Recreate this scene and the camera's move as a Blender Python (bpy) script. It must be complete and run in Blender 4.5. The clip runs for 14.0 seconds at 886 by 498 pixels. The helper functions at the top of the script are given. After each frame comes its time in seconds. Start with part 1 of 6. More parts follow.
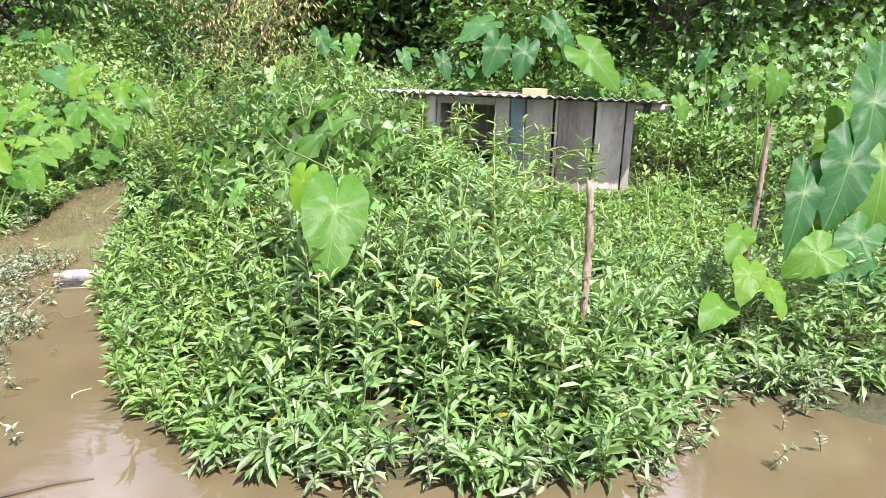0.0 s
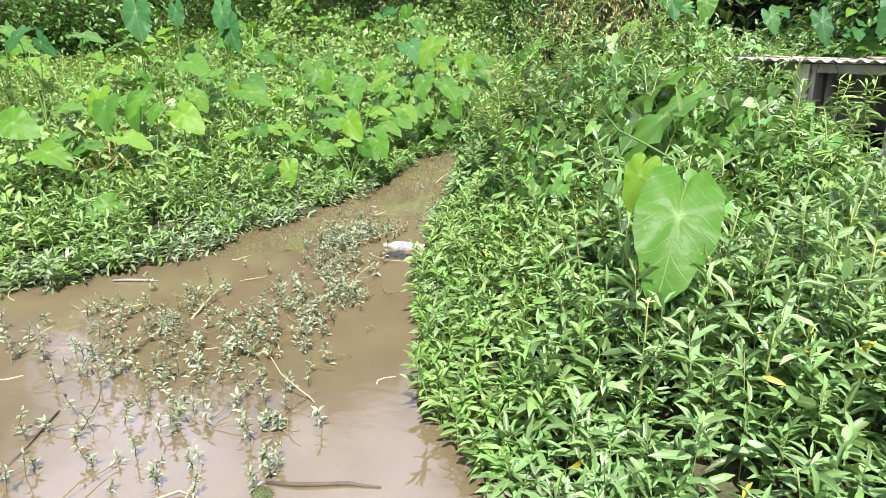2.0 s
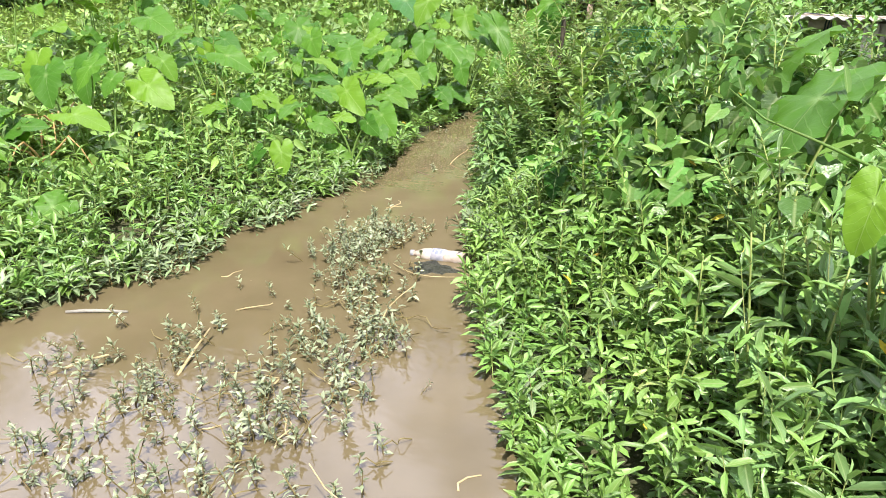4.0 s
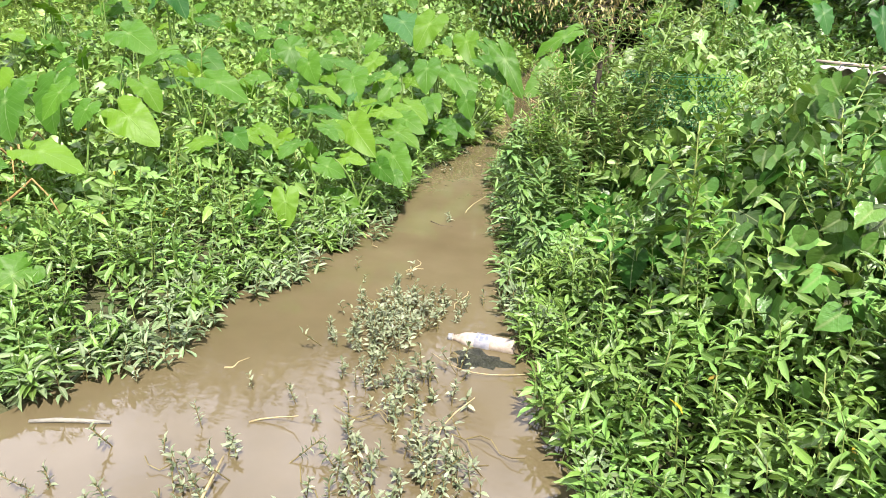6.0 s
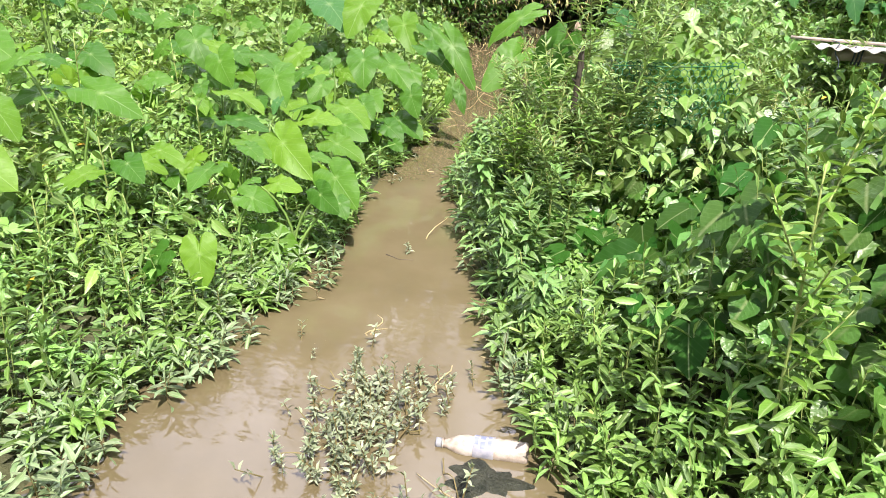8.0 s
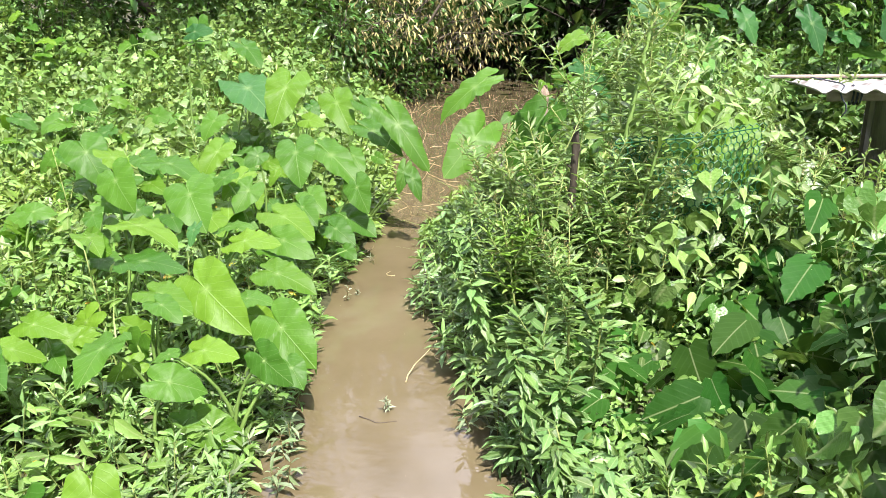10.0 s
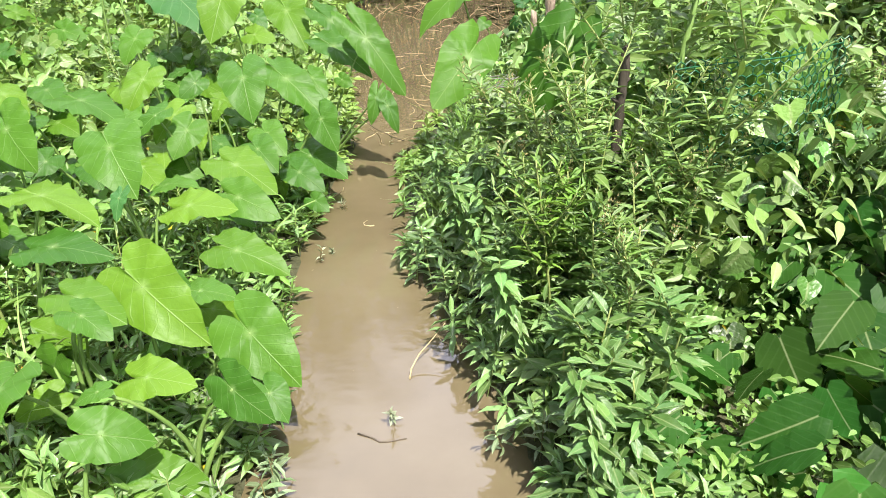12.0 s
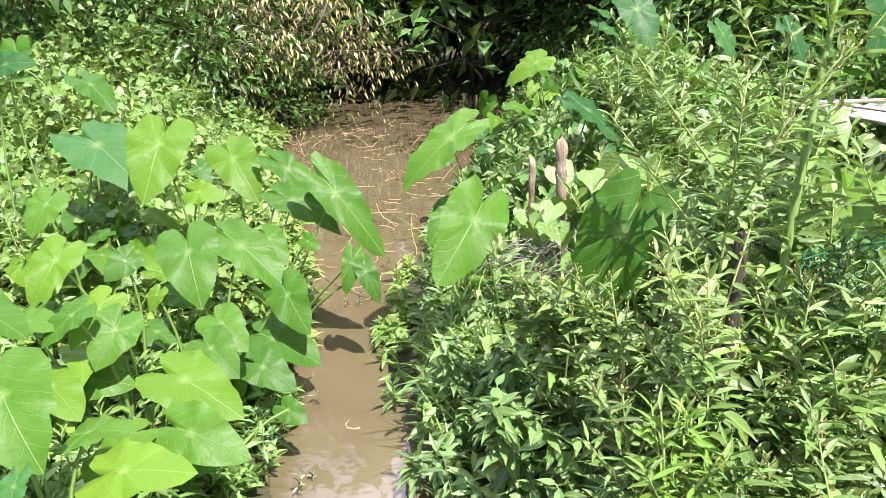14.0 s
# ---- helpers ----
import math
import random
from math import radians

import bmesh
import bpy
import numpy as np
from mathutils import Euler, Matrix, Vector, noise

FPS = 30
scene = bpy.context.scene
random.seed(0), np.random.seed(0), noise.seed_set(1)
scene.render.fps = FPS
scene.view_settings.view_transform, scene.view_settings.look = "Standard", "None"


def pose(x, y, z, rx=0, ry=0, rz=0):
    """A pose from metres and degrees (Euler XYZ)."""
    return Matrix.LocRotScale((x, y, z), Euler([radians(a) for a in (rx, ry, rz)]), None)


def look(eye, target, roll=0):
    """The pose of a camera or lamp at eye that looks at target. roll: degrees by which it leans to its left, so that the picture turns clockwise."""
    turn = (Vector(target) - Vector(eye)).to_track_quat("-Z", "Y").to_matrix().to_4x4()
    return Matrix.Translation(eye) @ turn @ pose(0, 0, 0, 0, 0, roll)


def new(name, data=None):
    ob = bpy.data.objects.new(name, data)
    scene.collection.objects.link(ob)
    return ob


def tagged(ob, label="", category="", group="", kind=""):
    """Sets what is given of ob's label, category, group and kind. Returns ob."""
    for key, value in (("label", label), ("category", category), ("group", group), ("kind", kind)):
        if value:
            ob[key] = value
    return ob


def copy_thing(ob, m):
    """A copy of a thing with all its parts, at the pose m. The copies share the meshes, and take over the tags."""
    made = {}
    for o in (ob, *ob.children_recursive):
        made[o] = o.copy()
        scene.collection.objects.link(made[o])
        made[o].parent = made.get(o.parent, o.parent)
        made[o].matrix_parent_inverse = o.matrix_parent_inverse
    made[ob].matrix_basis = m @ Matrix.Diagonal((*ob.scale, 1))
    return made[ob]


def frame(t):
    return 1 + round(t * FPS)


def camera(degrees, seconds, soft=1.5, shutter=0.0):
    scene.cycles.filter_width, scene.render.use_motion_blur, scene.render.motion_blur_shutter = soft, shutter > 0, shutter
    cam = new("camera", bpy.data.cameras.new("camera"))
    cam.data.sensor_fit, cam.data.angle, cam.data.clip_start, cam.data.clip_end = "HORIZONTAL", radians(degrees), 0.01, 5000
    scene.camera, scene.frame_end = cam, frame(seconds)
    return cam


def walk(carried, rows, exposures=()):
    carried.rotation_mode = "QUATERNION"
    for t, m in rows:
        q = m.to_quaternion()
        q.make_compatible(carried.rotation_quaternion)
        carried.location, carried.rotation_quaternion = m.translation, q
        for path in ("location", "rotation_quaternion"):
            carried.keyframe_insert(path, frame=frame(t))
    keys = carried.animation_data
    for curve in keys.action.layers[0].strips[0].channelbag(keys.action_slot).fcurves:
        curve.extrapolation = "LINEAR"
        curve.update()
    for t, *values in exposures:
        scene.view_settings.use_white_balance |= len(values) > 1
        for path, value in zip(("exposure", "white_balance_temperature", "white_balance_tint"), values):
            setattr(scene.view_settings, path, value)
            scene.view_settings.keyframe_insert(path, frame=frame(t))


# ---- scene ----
cam = camera(65.8, 14.0, soft=0.3)
PATH = [
    (0, (0.23, 0.548, 1.359), (0.086, 2.463, 0.8), 1.4),
    (0.5, (0.133, 0.546, 1.34), (-0.325, 2.381, 0.69), 0.6),
    (1, (0.084, 0.675, 1.343), (-0.657, 2.418, 0.7), -1.1),
    (1.5, (0.074, 0.922, 1.335), (-0.89, 2.553, 0.693), 0.9),
    (2, (0.064, 1.007, 1.354), (-0.935, 2.614, 0.706), -1.1),
    (2.2, (0.024, 1.033, 1.339), (-0.95, 2.639, 0.655), -0.1),
    (4.3, (-0.794, 1.641, 1.325), (-1.675, 3.267, 0.562), -0.7),
    (4.5, (-0.815, 1.697, 1.359), (-1.736, 3.317, 0.633), -1.7),
    (5, (-0.9, 1.766, 1.366), (-1.841, 3.372, 0.633), -1.3),
    (5.5, (-1.204, 1.831, 1.35), (-2.157, 3.381, 0.52), 2.4),
    (6, (-1.362, 1.884, 1.417), (-2.124, 3.58, 0.68), 2.8),
    (6.5, (-1.464, 2.021, 1.404), (-2.317, 3.663, 0.645), -0.5),
    (7, (-1.565, 2.357, 1.422), (-2.494, 3.918, 0.586), -3.7),
    (7.5, (-1.596, 2.497, 1.422), (-2.335, 4.176, 0.623), -2.9),
    (8, (-1.84, 2.586, 1.411), (-2.404, 4.334, 0.62), 1.9),
    (8.5, (-2.029, 2.663, 1.471), (-2.499, 4.484, 0.793), 1.7),
    (9, (-2.082, 2.821, 1.47), (-2.545, 4.656, 0.824), -2.6),
    (9.2, (-2.086, 2.966, 1.453), (-2.558, 4.792, 0.79), -3.1),
    (11.3, (-2.586, 3.627, 1.525), (-2.837, 5.497, 0.859), -2.0),
    (11.5, (-2.597, 3.683, 1.512), (-2.84, 5.538, 0.804), -2.0),
    (12, (-2.568, 3.989, 1.45), (-2.826, 5.743, 0.524), -3.4),
    (12.5, (-2.569, 4.189, 1.474), (-2.903, 5.951, 0.589), -2.3),
    (13, (-2.665, 4.357, 1.478), (-2.865, 6.2, 0.728), -1.3),
    (13.5, (-2.881, 4.56, 1.51), (-2.943, 6.453, 0.867), -3.2),
    (14, (-2.937, 4.676, 1.513), (-2.971, 6.566, 0.861), -3.4),
]
walk(cam, [(t, look(eye, target, roll)) for t, eye, target, roll in PATH],
     [(0, 1.17, 6300, 17), (1, 1.08, 6300, 15), (2.2, 1.08, 6300, 13), (4.3, 1.06, 6650, 10), (7, 1.04, 6750, 10), (9.2, 1.19, 6500, 14), (11.5, 1.22, 6500, 12), (12.5, 1.03, 6550, 11), (14, 1.24, 6400, 17)])

# world: bright hazy sky with thin cloud, high sun
SUN_DIR = Vector((0.30, -0.42, 0.86)).normalized()
world = bpy.data.worlds.new("sky")
scene.world = world
world.use_nodes = True
wn, wl = world.node_tree.nodes, world.node_tree.links
wn.clear()
sky = wn.new("ShaderNodeTexSky")
sky.sky_type = "NISHITA"
sky.sun_disc = False
sky.sun_elevation = math.asin(SUN_DIR.z)
sky.sun_rotation = math.atan2(SUN_DIR.x, SUN_DIR.y)
sky.dust_density = 2.0
coord = wn.new("ShaderNodeTexCoord")
cloud = wn.new("ShaderNodeTexNoise")
cloud.inputs["Scale"].default_value = 1.4
cloud.inputs["Detail"].default_value = 6
cramp = wn.new("ShaderNodeValToRGB")
cramp.color_ramp.elements[0].position = 0.51
cramp.color_ramp.elements[1].position = 0.60
wmix = wn.new("ShaderNodeMix")
wmix.data_type = "RGBA"
wmix.inputs[7].default_value = (54.0, 54.0, 66.0, 1)
background = wn.new("ShaderNodeBackground")
background.inputs["Strength"].default_value = 0.036
wout = wn.new("ShaderNodeOutputWorld")
drift = wn.new("ShaderNodeVectorMath")
drift.inputs[1].default_value = (8.4, -8.6, 8.5)
wl.new(coord.outputs["Generated"], drift.inputs[0])
wl.new(drift.outputs[0], cloud.inputs["Vector"])
wl.new(cloud.outputs["Fac"], cramp.inputs["Fac"])
wl.new(cramp.outputs["Color"], wmix.inputs[0])
wl.new(sky.outputs["Color"], wmix.inputs[6])
wl.new(wmix.outputs[2], background.inputs["Color"])
wl.new(background.outputs["Background"], wout.inputs["Surface"])

sun_data = bpy.data.lights.new("sun", "SUN")
sun_data.energy = 5.0
sun_data.angle = radians(0.53)
sun_data.color = (1.0, 0.965, 0.875)
sun = new("sun", sun_data)
sun.matrix_world = look(SUN_DIR * 30, (0, 0, 0))


# ---------------------------------------------------------------- materials
class Nodes:
    """A short way to write a node material."""

    def __init__(self, name):
        self.mat = bpy.data.materials.new(name)
        self.mat.use_nodes = True
        self.t = self.mat.node_tree
        self.t.nodes.clear()

    def add(self, kind, ins=None, operation="", data_type="", blend_type=""):
        n = self.t.nodes.new("ShaderNode" + kind)
        if operation:
            n.operation = operation
        if data_type:
            n.data_type = data_type
        if blend_type:
            n.blend_type = blend_type
        for k, v in (ins or {}).items():
            if isinstance(v, bpy.types.NodeSocket):
                self.t.links.new(v, n.inputs[k])
            else:
                n.inputs[k].default_value = v
        return n

    def math(self, op, a, b=0.0, c=0.0):
        return self.add("Math", {0: a, 1: b, 2: c}, operation=op).outputs[0]

    def mix(self, fac, a, b, blend="MIX"):
        return self.add("Mix", {0: fac, 6: a, 7: b}, data_type="RGBA", blend_type=blend).outputs[2]

    def ramp(self, fac, stops):
        n = self.add("ValToRGB", {0: fac})
        el = n.color_ramp.elements
        while len(el) < len(stops):
            el.new(0.5)
        for e, (p, col) in zip(el, stops):
            e.position, e.color = p, (*col, 1)
        return n.outputs[0]

    def noise(self, scale, detail=3, rough=0.5, vec=None, out="Fac"):
        ins = {"Scale": scale, "Detail": detail, "Roughness": rough}
        if vec is not None:
            ins["Vector"] = vec
        return self.add("TexNoise", ins).outputs[out]

    def bump(self, height, strength=0.3, dist=0.01):
        return self.add("Bump", {"Height": height, "Strength": strength, "Distance": dist}).outputs[0]

    def done(self, shader):
        out = self.add("OutputMaterial")
        self.t.links.new(shader, out.inputs["Surface"])
        return self.mat


def hsv_vary(m, col, rnd, hue=0.03, val=0.5, sat=1.0):
    """Colour varied per leaf in hue and value."""
    h = m.math("MULTIPLY_ADD", rnd, hue, 0.5 - hue / 2)
    r2 = m.math("FRACT", m.math("MULTIPLY", rnd, 7.13))
    v = m.math("MULTIPLY_ADD", r2, val, 1 - val / 2)
    return m.add("HueSaturation", {"Hue": h, "Value": v, "Saturation": sat, "Color": col}).outputs[0]


def leaf_material(name, stops, rough=0.42, trans=0.32, through_col=(0.28, 0.42, 0.04), scale=3.0, dust=0.0, val=0.95, sat=1.03, veins=0.11, rugose=0.0, spec=0.42, rib_width=0.07, single=False):
    m = Nodes(name)
    geo = m.add("NewGeometry")
    rnd = m.add("ObjectInfo").outputs["Random"] if single else geo.outputs["Random Per Island"]
    patch = m.noise(scale, 3, vec=geo.outputs["Position"])
    fac = m.math("MULTIPLY_ADD", patch, 0.55, m.math("MULTIPLY", rnd, 0.5))
    col = hsv_vary(m, m.ramp(fac, stops), rnd, 0.055, val, sat)
    place = m.add("SeparateXYZ", {0: m.add("UVMap").outputs[0]})
    across = m.math("ABSOLUTE", m.math("SUBTRACT", place.outputs[0], 0.5))
    saw = m.math("ABSOLUTE", m.math("SUBTRACT", m.math("FRACT", m.math("SUBTRACT", m.math("MULTIPLY", place.outputs[1], 7.0), m.math("MULTIPLY", across, 5.0))), 0.5))
    side = m.math("MAXIMUM", m.math("SUBTRACT", 1.0, m.math("DIVIDE", saw, 0.16)), 0.0)
    col = m.mix(m.math("MULTIPLY", side, veins), col, (0.30, 0.40, 0.15, 1))
    rib = m.math("MAXIMUM", m.math("SUBTRACT", 1.0, m.math("DIVIDE", across, rib_width)), 0.0)
    col = m.mix(m.math("MULTIPLY", rib, 0.55), col, (0.36, 0.42, 0.20, 1))
    fine = m.noise(140, 2, vec=geo.outputs["Position"])
    col = m.mix(m.math("MULTIPLY", fine, 0.25), col, (0.02, 0.05, 0.01, 1), "MIX")
    if dust:
        spot = m.noise(24, 4, vec=geo.outputs["Position"])
        col = m.mix(m.math("MULTIPLY", m.math("GREATER_THAN", spot, 0.47), dust), col, (0.40, 0.39, 0.30, 1))
    normal = m.bump(m.math("MULTIPLY_ADD", fine, 0.6, m.math("MULTIPLY", side, -0.5)), 0.25, 0.002)
    if rugose:
        swell = m.noise(85, 1, 0.4, vec=geo.outputs["Position"])
        normal = m.add("Bump", {"Height": swell, "Strength": rugose, "Distance": 0.008, "Normal": normal}).outputs[0]
    p = m.add("BsdfPrincipled", {"Base Color": col, "Roughness": rough, "Specular IOR Level": spec, "Normal": normal})
    t = m.add("BsdfTranslucent", {"Color": m.mix(0.55, col, (*through_col, 1))})
    s = m.add("MixShader", {0: 0.68 * trans, 1: p.outputs[0], 2: t.outputs[0]})
    return m.done(s.outputs[0])


M_PRIM = leaf_material("primrose_leaf", [(0.2, (0.085, 0.195, 0.056)), (0.5, (0.170, 0.315, 0.098)), (0.80, (0.295, 0.43, 0.170)), (0.97, (0.46, 0.45, 0.18))], rough=0.30, sat=1.0, trans=0.36)
M_ALLI = leaf_material("waterweed_leaf", [(0.2, (0.095, 0.210, 0.048)), (0.5, (0.170, 0.315, 0.074)), (0.8, (0.270, 0.390, 0.115)), (0.97, (0.46, 0.40, 0.13))], rough=0.36, trans=0.38)
M_SILT = leaf_material("silted_leaf", [(0.2, (0.120, 0.165, 0.092)), (0.55, (0.215, 0.255, 0.160)), (0.9, (0.36, 0.37, 0.265))], rough=0.40, trans=0.2, dust=0.18, scale=5)
M_FRINGE = leaf_material("fringe_leaf", [(0.2, (0.090, 0.160, 0.066)), (0.55, (0.165, 0.245, 0.115)), (0.9, (0.28, 0.34, 0.20))], rough=0.42, trans=0.2, dust=0.12, scale=5)
M_VINE = leaf_material("vine_leaf", [(0.2, (0.040, 0.118, 0.024)), (0.5, (0.085, 0.200, 0.040)), (0.8, (0.155, 0.275, 0.070)), (0.97, (0.35, 0.37, 0.13))], rough=0.36, val=1.0, rugose=0.28, spec=0.5)
M_OLIVE = leaf_material("tall_weed_leaf", [(0.2, (0.095, 0.210, 0.044)), (0.5, (0.175, 0.315, 0.080)), (0.85, (0.31, 0.42, 0.155))], rough=0.38, dust=0.08, trans=0.38)
M_PALE = leaf_material("pale_herb_leaf", [(0.2, (0.095, 0.205, 0.044)), (0.5, (0.185, 0.315, 0.082)), (0.85, (0.33, 0.43, 0.150))], rough=0.40, dust=0.06)
# leaf colour darkened to stand for the mound's shade
M_HEART = leaf_material("heart_leaf_painted_shade", [(0.2, (0.014, 0.060, 0.009)), (0.5, (0.027, 0.098, 0.014)), (0.9, (0.058, 0.150, 0.024))], rough=0.5, val=0.8, rugose=0.14, trans=0.3, spec=0.14, veins=0.05, rib_width=0.025, single=True)
M_STAR = leaf_material("star_herb_leaf", [(0.2, (0.080, 0.190, 0.048)), (0.5, (0.135, 0.265, 0.078)), (0.9, (0.24, 0.36, 0.13))], rough=0.42, val=0.75, rugose=0.3, trans=0.3, veins=0.07)
M_BROAD = leaf_material("broad_lance_leaf", [(0.2, (0.125, 0.260, 0.055)), (0.5, (0.210, 0.360, 0.090)), (0.9, (0.34, 0.46, 0.155))], rough=0.36, val=0.6, rugose=0.25, trans=0.34)
M_VPALE = leaf_material("pale_creeper_leaf", [(0.2, (0.092, 0.195, 0.042)), (0.5, (0.165, 0.295, 0.074)), (0.85, (0.275, 0.385, 0.13)), (0.98, (0.42, 0.41, 0.12))], rough=0.36, val=0.8, rugose=0.5, trans=0.34)
M_LIGHT = leaf_material("light_weed_leaf", [(0.2, (0.120, 0.235, 0.040)), (0.5, (0.215, 0.345, 0.072)), (0.8, (0.33, 0.43, 0.13)), (0.97, (0.50, 0.46, 0.18))], rough=0.40, trans=0.38)
M_GRASS = leaf_material("grass_blade", [(0.2, (0.08, 0.20, 0.03)), (0.6, (0.17, 0.32, 0.05)), (0.95, (0.34, 0.36, 0.12))])
M_TREE = leaf_material("tree_leaf", [(0.2, (0.022, 0.070, 0.018)), (0.5, (0.050, 0.125, 0.026)), (0.85, (0.105, 0.20, 0.045))], rough=0.33, trans=0.25, scale=0.8)
M_SHRUB = leaf_material("shrub_leaf", [(0.2, (0.032, 0.100, 0.024)), (0.5, (0.070, 0.175, 0.034)), (0.85, (0.14, 0.25, 0.06))], rough=0.33, trans=0.28, scale=0.9)
M_STRAW = leaf_material("dry_leaf", [(0.2, (0.22, 0.20, 0.07)), (0.5, (0.42, 0.35, 0.15)), (0.8, (0.62, 0.50, 0.27)), (0.97, (0.42, 0.27, 0.12))], rough=0.5, through_col=(0.45, 0.40, 0.12), scale=1.4)
M_DRYOLIVE = leaf_material("drying_olive_leaf", [(0.2, (0.10, 0.14, 0.045)), (0.5, (0.20, 0.23, 0.085)), (0.85, (0.36, 0.33, 0.15))], rough=0.5, scale=1.4)
M_YELLOW = leaf_material("yellow_leaf", [(0.2, (0.45, 0.33, 0.04)), (0.8, (0.60, 0.42, 0.05))], through_col=(0.6, 0.4, 0.05))


def taro_material(name, dark, light):
    """Taro blade: pale midrib, side veins that sweep to the margin, waxy sheen."""
    m = Nodes(name)
    uv = m.add("UVMap")
    sep = m.add("SeparateXYZ", {0: uv.outputs[0]})
    x = m.math("ABSOLUTE", m.math("SUBTRACT", sep.outputs[0], 0.5))
    y = m.math("SUBTRACT", sep.outputs[1], 0.5)
    obj = m.add("ObjectInfo")
    geo = m.add("NewGeometry")
    mid = m.math("SUBTRACT", 1.0, m.math("SMOOTH_MIN", m.math("DIVIDE", x, 0.008), 1.0, 0.2))
    mid = m.math("MAXIMUM", mid, 0.0)
    sweep = m.math("ADD", m.math("MULTIPLY", y, 8.0), m.math("MULTIPLY", m.math("POWER", x, 0.8), 6.0))
    wob = m.noise(3.0, 2, vec=uv.outputs[0])
    saw = m.math("ABSOLUTE", m.math("SUBTRACT", m.math("FRACT", m.math("ADD", sweep, m.math("MULTIPLY", wob, 1.3))), 0.5))
    lat = m.math("MAXIMUM", m.math("SUBTRACT", 1.0, m.math("DIVIDE", saw, 0.06)), 0.0)
    hub = m.math("MAXIMUM", m.math("SUBTRACT", 1.0, m.math("DIVIDE", m.math("SQRT", m.math("ADD", m.math("MULTIPLY", x, x), m.math("MULTIPLY", y, y))), 0.075)), 0.0)
    vein = m.math("MAXIMUM", m.math("MAXIMUM", m.math("MULTIPLY", mid, 0.55), m.math("MULTIPLY", hub, 0.6)), m.math("MULTIPLY", lat, 0.22))
    patch = m.noise(7, 4, vec=geo.outputs["Position"])
    fine = m.noise(90, 3, vec=geo.outputs["Position"])
    fac = m.math("MULTIPLY_ADD", obj.outputs["Random"], 0.6, m.math("MULTIPLY", patch, 0.4))
    col = m.ramp(fac, [(0.15, dark), (0.85, light)])
    col = m.mix(m.math("MULTIPLY", fine, 0.22), col, (0.02, 0.06, 0.015, 1))
    scar = m.math("GREATER_THAN", m.noise(11, 5, 0.7, vec=geo.outputs["Position"]), 0.74)
    col = m.mix(m.math("MULTIPLY", scar, 0.6), col, (0.33, 0.28, 0.07, 1))
    col = m.mix(m.math("MULTIPLY", vein, 0.6), col, (0.34, 0.45, 0.19, 1))
    p = m.add("BsdfPrincipled", {"Base Color": col, "Roughness": 0.46, "Specular IOR Level": 0.24,
                                 "Normal": m.bump(m.math("ADD", vein, m.math("ADD", m.math("MULTIPLY", fine, 0.25), m.math("MULTIPLY", m.noise(26, 3, vec=geo.outputs["Position"]), 1.6))), 0.3, 0.008)})
    t = m.add("BsdfTranslucent", {"Color": m.mix(0.5, col, (0.22, 0.50, 0.02, 1))})
    return m.done(m.add("MixShader", {0: 0.26, 1: p.outputs[0], 2: t.outputs[0]}).outputs[0])


M_TARO = taro_material("taro_leaf", (0.036, 0.116, 0.012), (0.086, 0.202, 0.019))
M_TARO_BLUE = taro_material("taro_leaf_dull", (0.022, 0.092, 0.026), (0.052, 0.158, 0.040))
M_TARO_LIME = taro_material("taro_leaf_young", (0.072, 0.170, 0.012), (0.140, 0.262, 0.020))


def rough_material(name, stops, scale=6, fine=60, rough=0.8, bump=0.4, spec=0.3, stretch=(1, 1, 1), dist=0.01, metal=0.0):
    """Weathered solid surface with broad stains and fine grain."""
    m = Nodes(name)
    tc = m.add("TexCoord")
    vec = m.add("Mapping", {"Vector": tc.outputs["Object"], "Scale": stretch}).outputs[0]
    a = m.noise(scale, 5, 0.6, vec)
    b = m.noise(fine, 4, 0.6, vec)
    fac = m.math("MULTIPLY_ADD", a, 0.75, m.math("MULTIPLY", b, 0.25))
    col = m.ramp(fac, stops)
    p = m.add("BsdfPrincipled", {"Base Color": col, "Roughness": rough, "Specular IOR Level": spec, "Metallic": metal, "Normal": m.bump(b, bump, dist)})
    return m.done(p.outputs[0])


M_STEM = rough_material("green_stem", [(0.3, (0.17, 0.23, 0.065)), (0.7, (0.32, 0.36, 0.12))], rough=0.5, bump=0.1)
M_STEM_RED = rough_material("brown_stem", [(0.3, (0.11, 0.075, 0.035)), (0.7, (0.20, 0.17, 0.06))], rough=0.6, bump=0.1)
M_PETIOLE = rough_material("petiole", [(0.3, (0.11, 0.20, 0.045)), (0.7, (0.20, 0.30, 0.08))], rough=0.45, bump=0.05)
M_BARK = rough_material("bark", [(0.3, (0.055, 0.045, 0.033)), (0.55, (0.12, 0.10, 0.075)), (0.75, (0.22, 0.19, 0.14))], scale=9, fine=45, bump=0.8, stretch=(1, 1, 0.25))
M_DARKBARK = rough_material("wet_bark", [(0.3, (0.025, 0.02, 0.015)), (0.7, (0.085, 0.07, 0.05))], scale=9, fine=45, bump=0.8, stretch=(1, 1, 0.25))
M_STAKE = rough_material("weathered_stake", [(0.40, (0.055, 0.042, 0.032)), (0.49, (0.25, 0.185, 0.135)), (0.64, (0.46, 0.38, 0.30))], scale=13, fine=80, bump=1.0, stretch=(1, 1, 0.3))
M_BOARD = rough_material("grey_board", [(0.32, (0.22, 0.19, 0.175)), (0.5, (0.40, 0.355, 0.33)), (0.68, (0.55, 0.50, 0.465))], scale=4, fine=40, bump=0.5, stretch=(1, 1, 0.3))
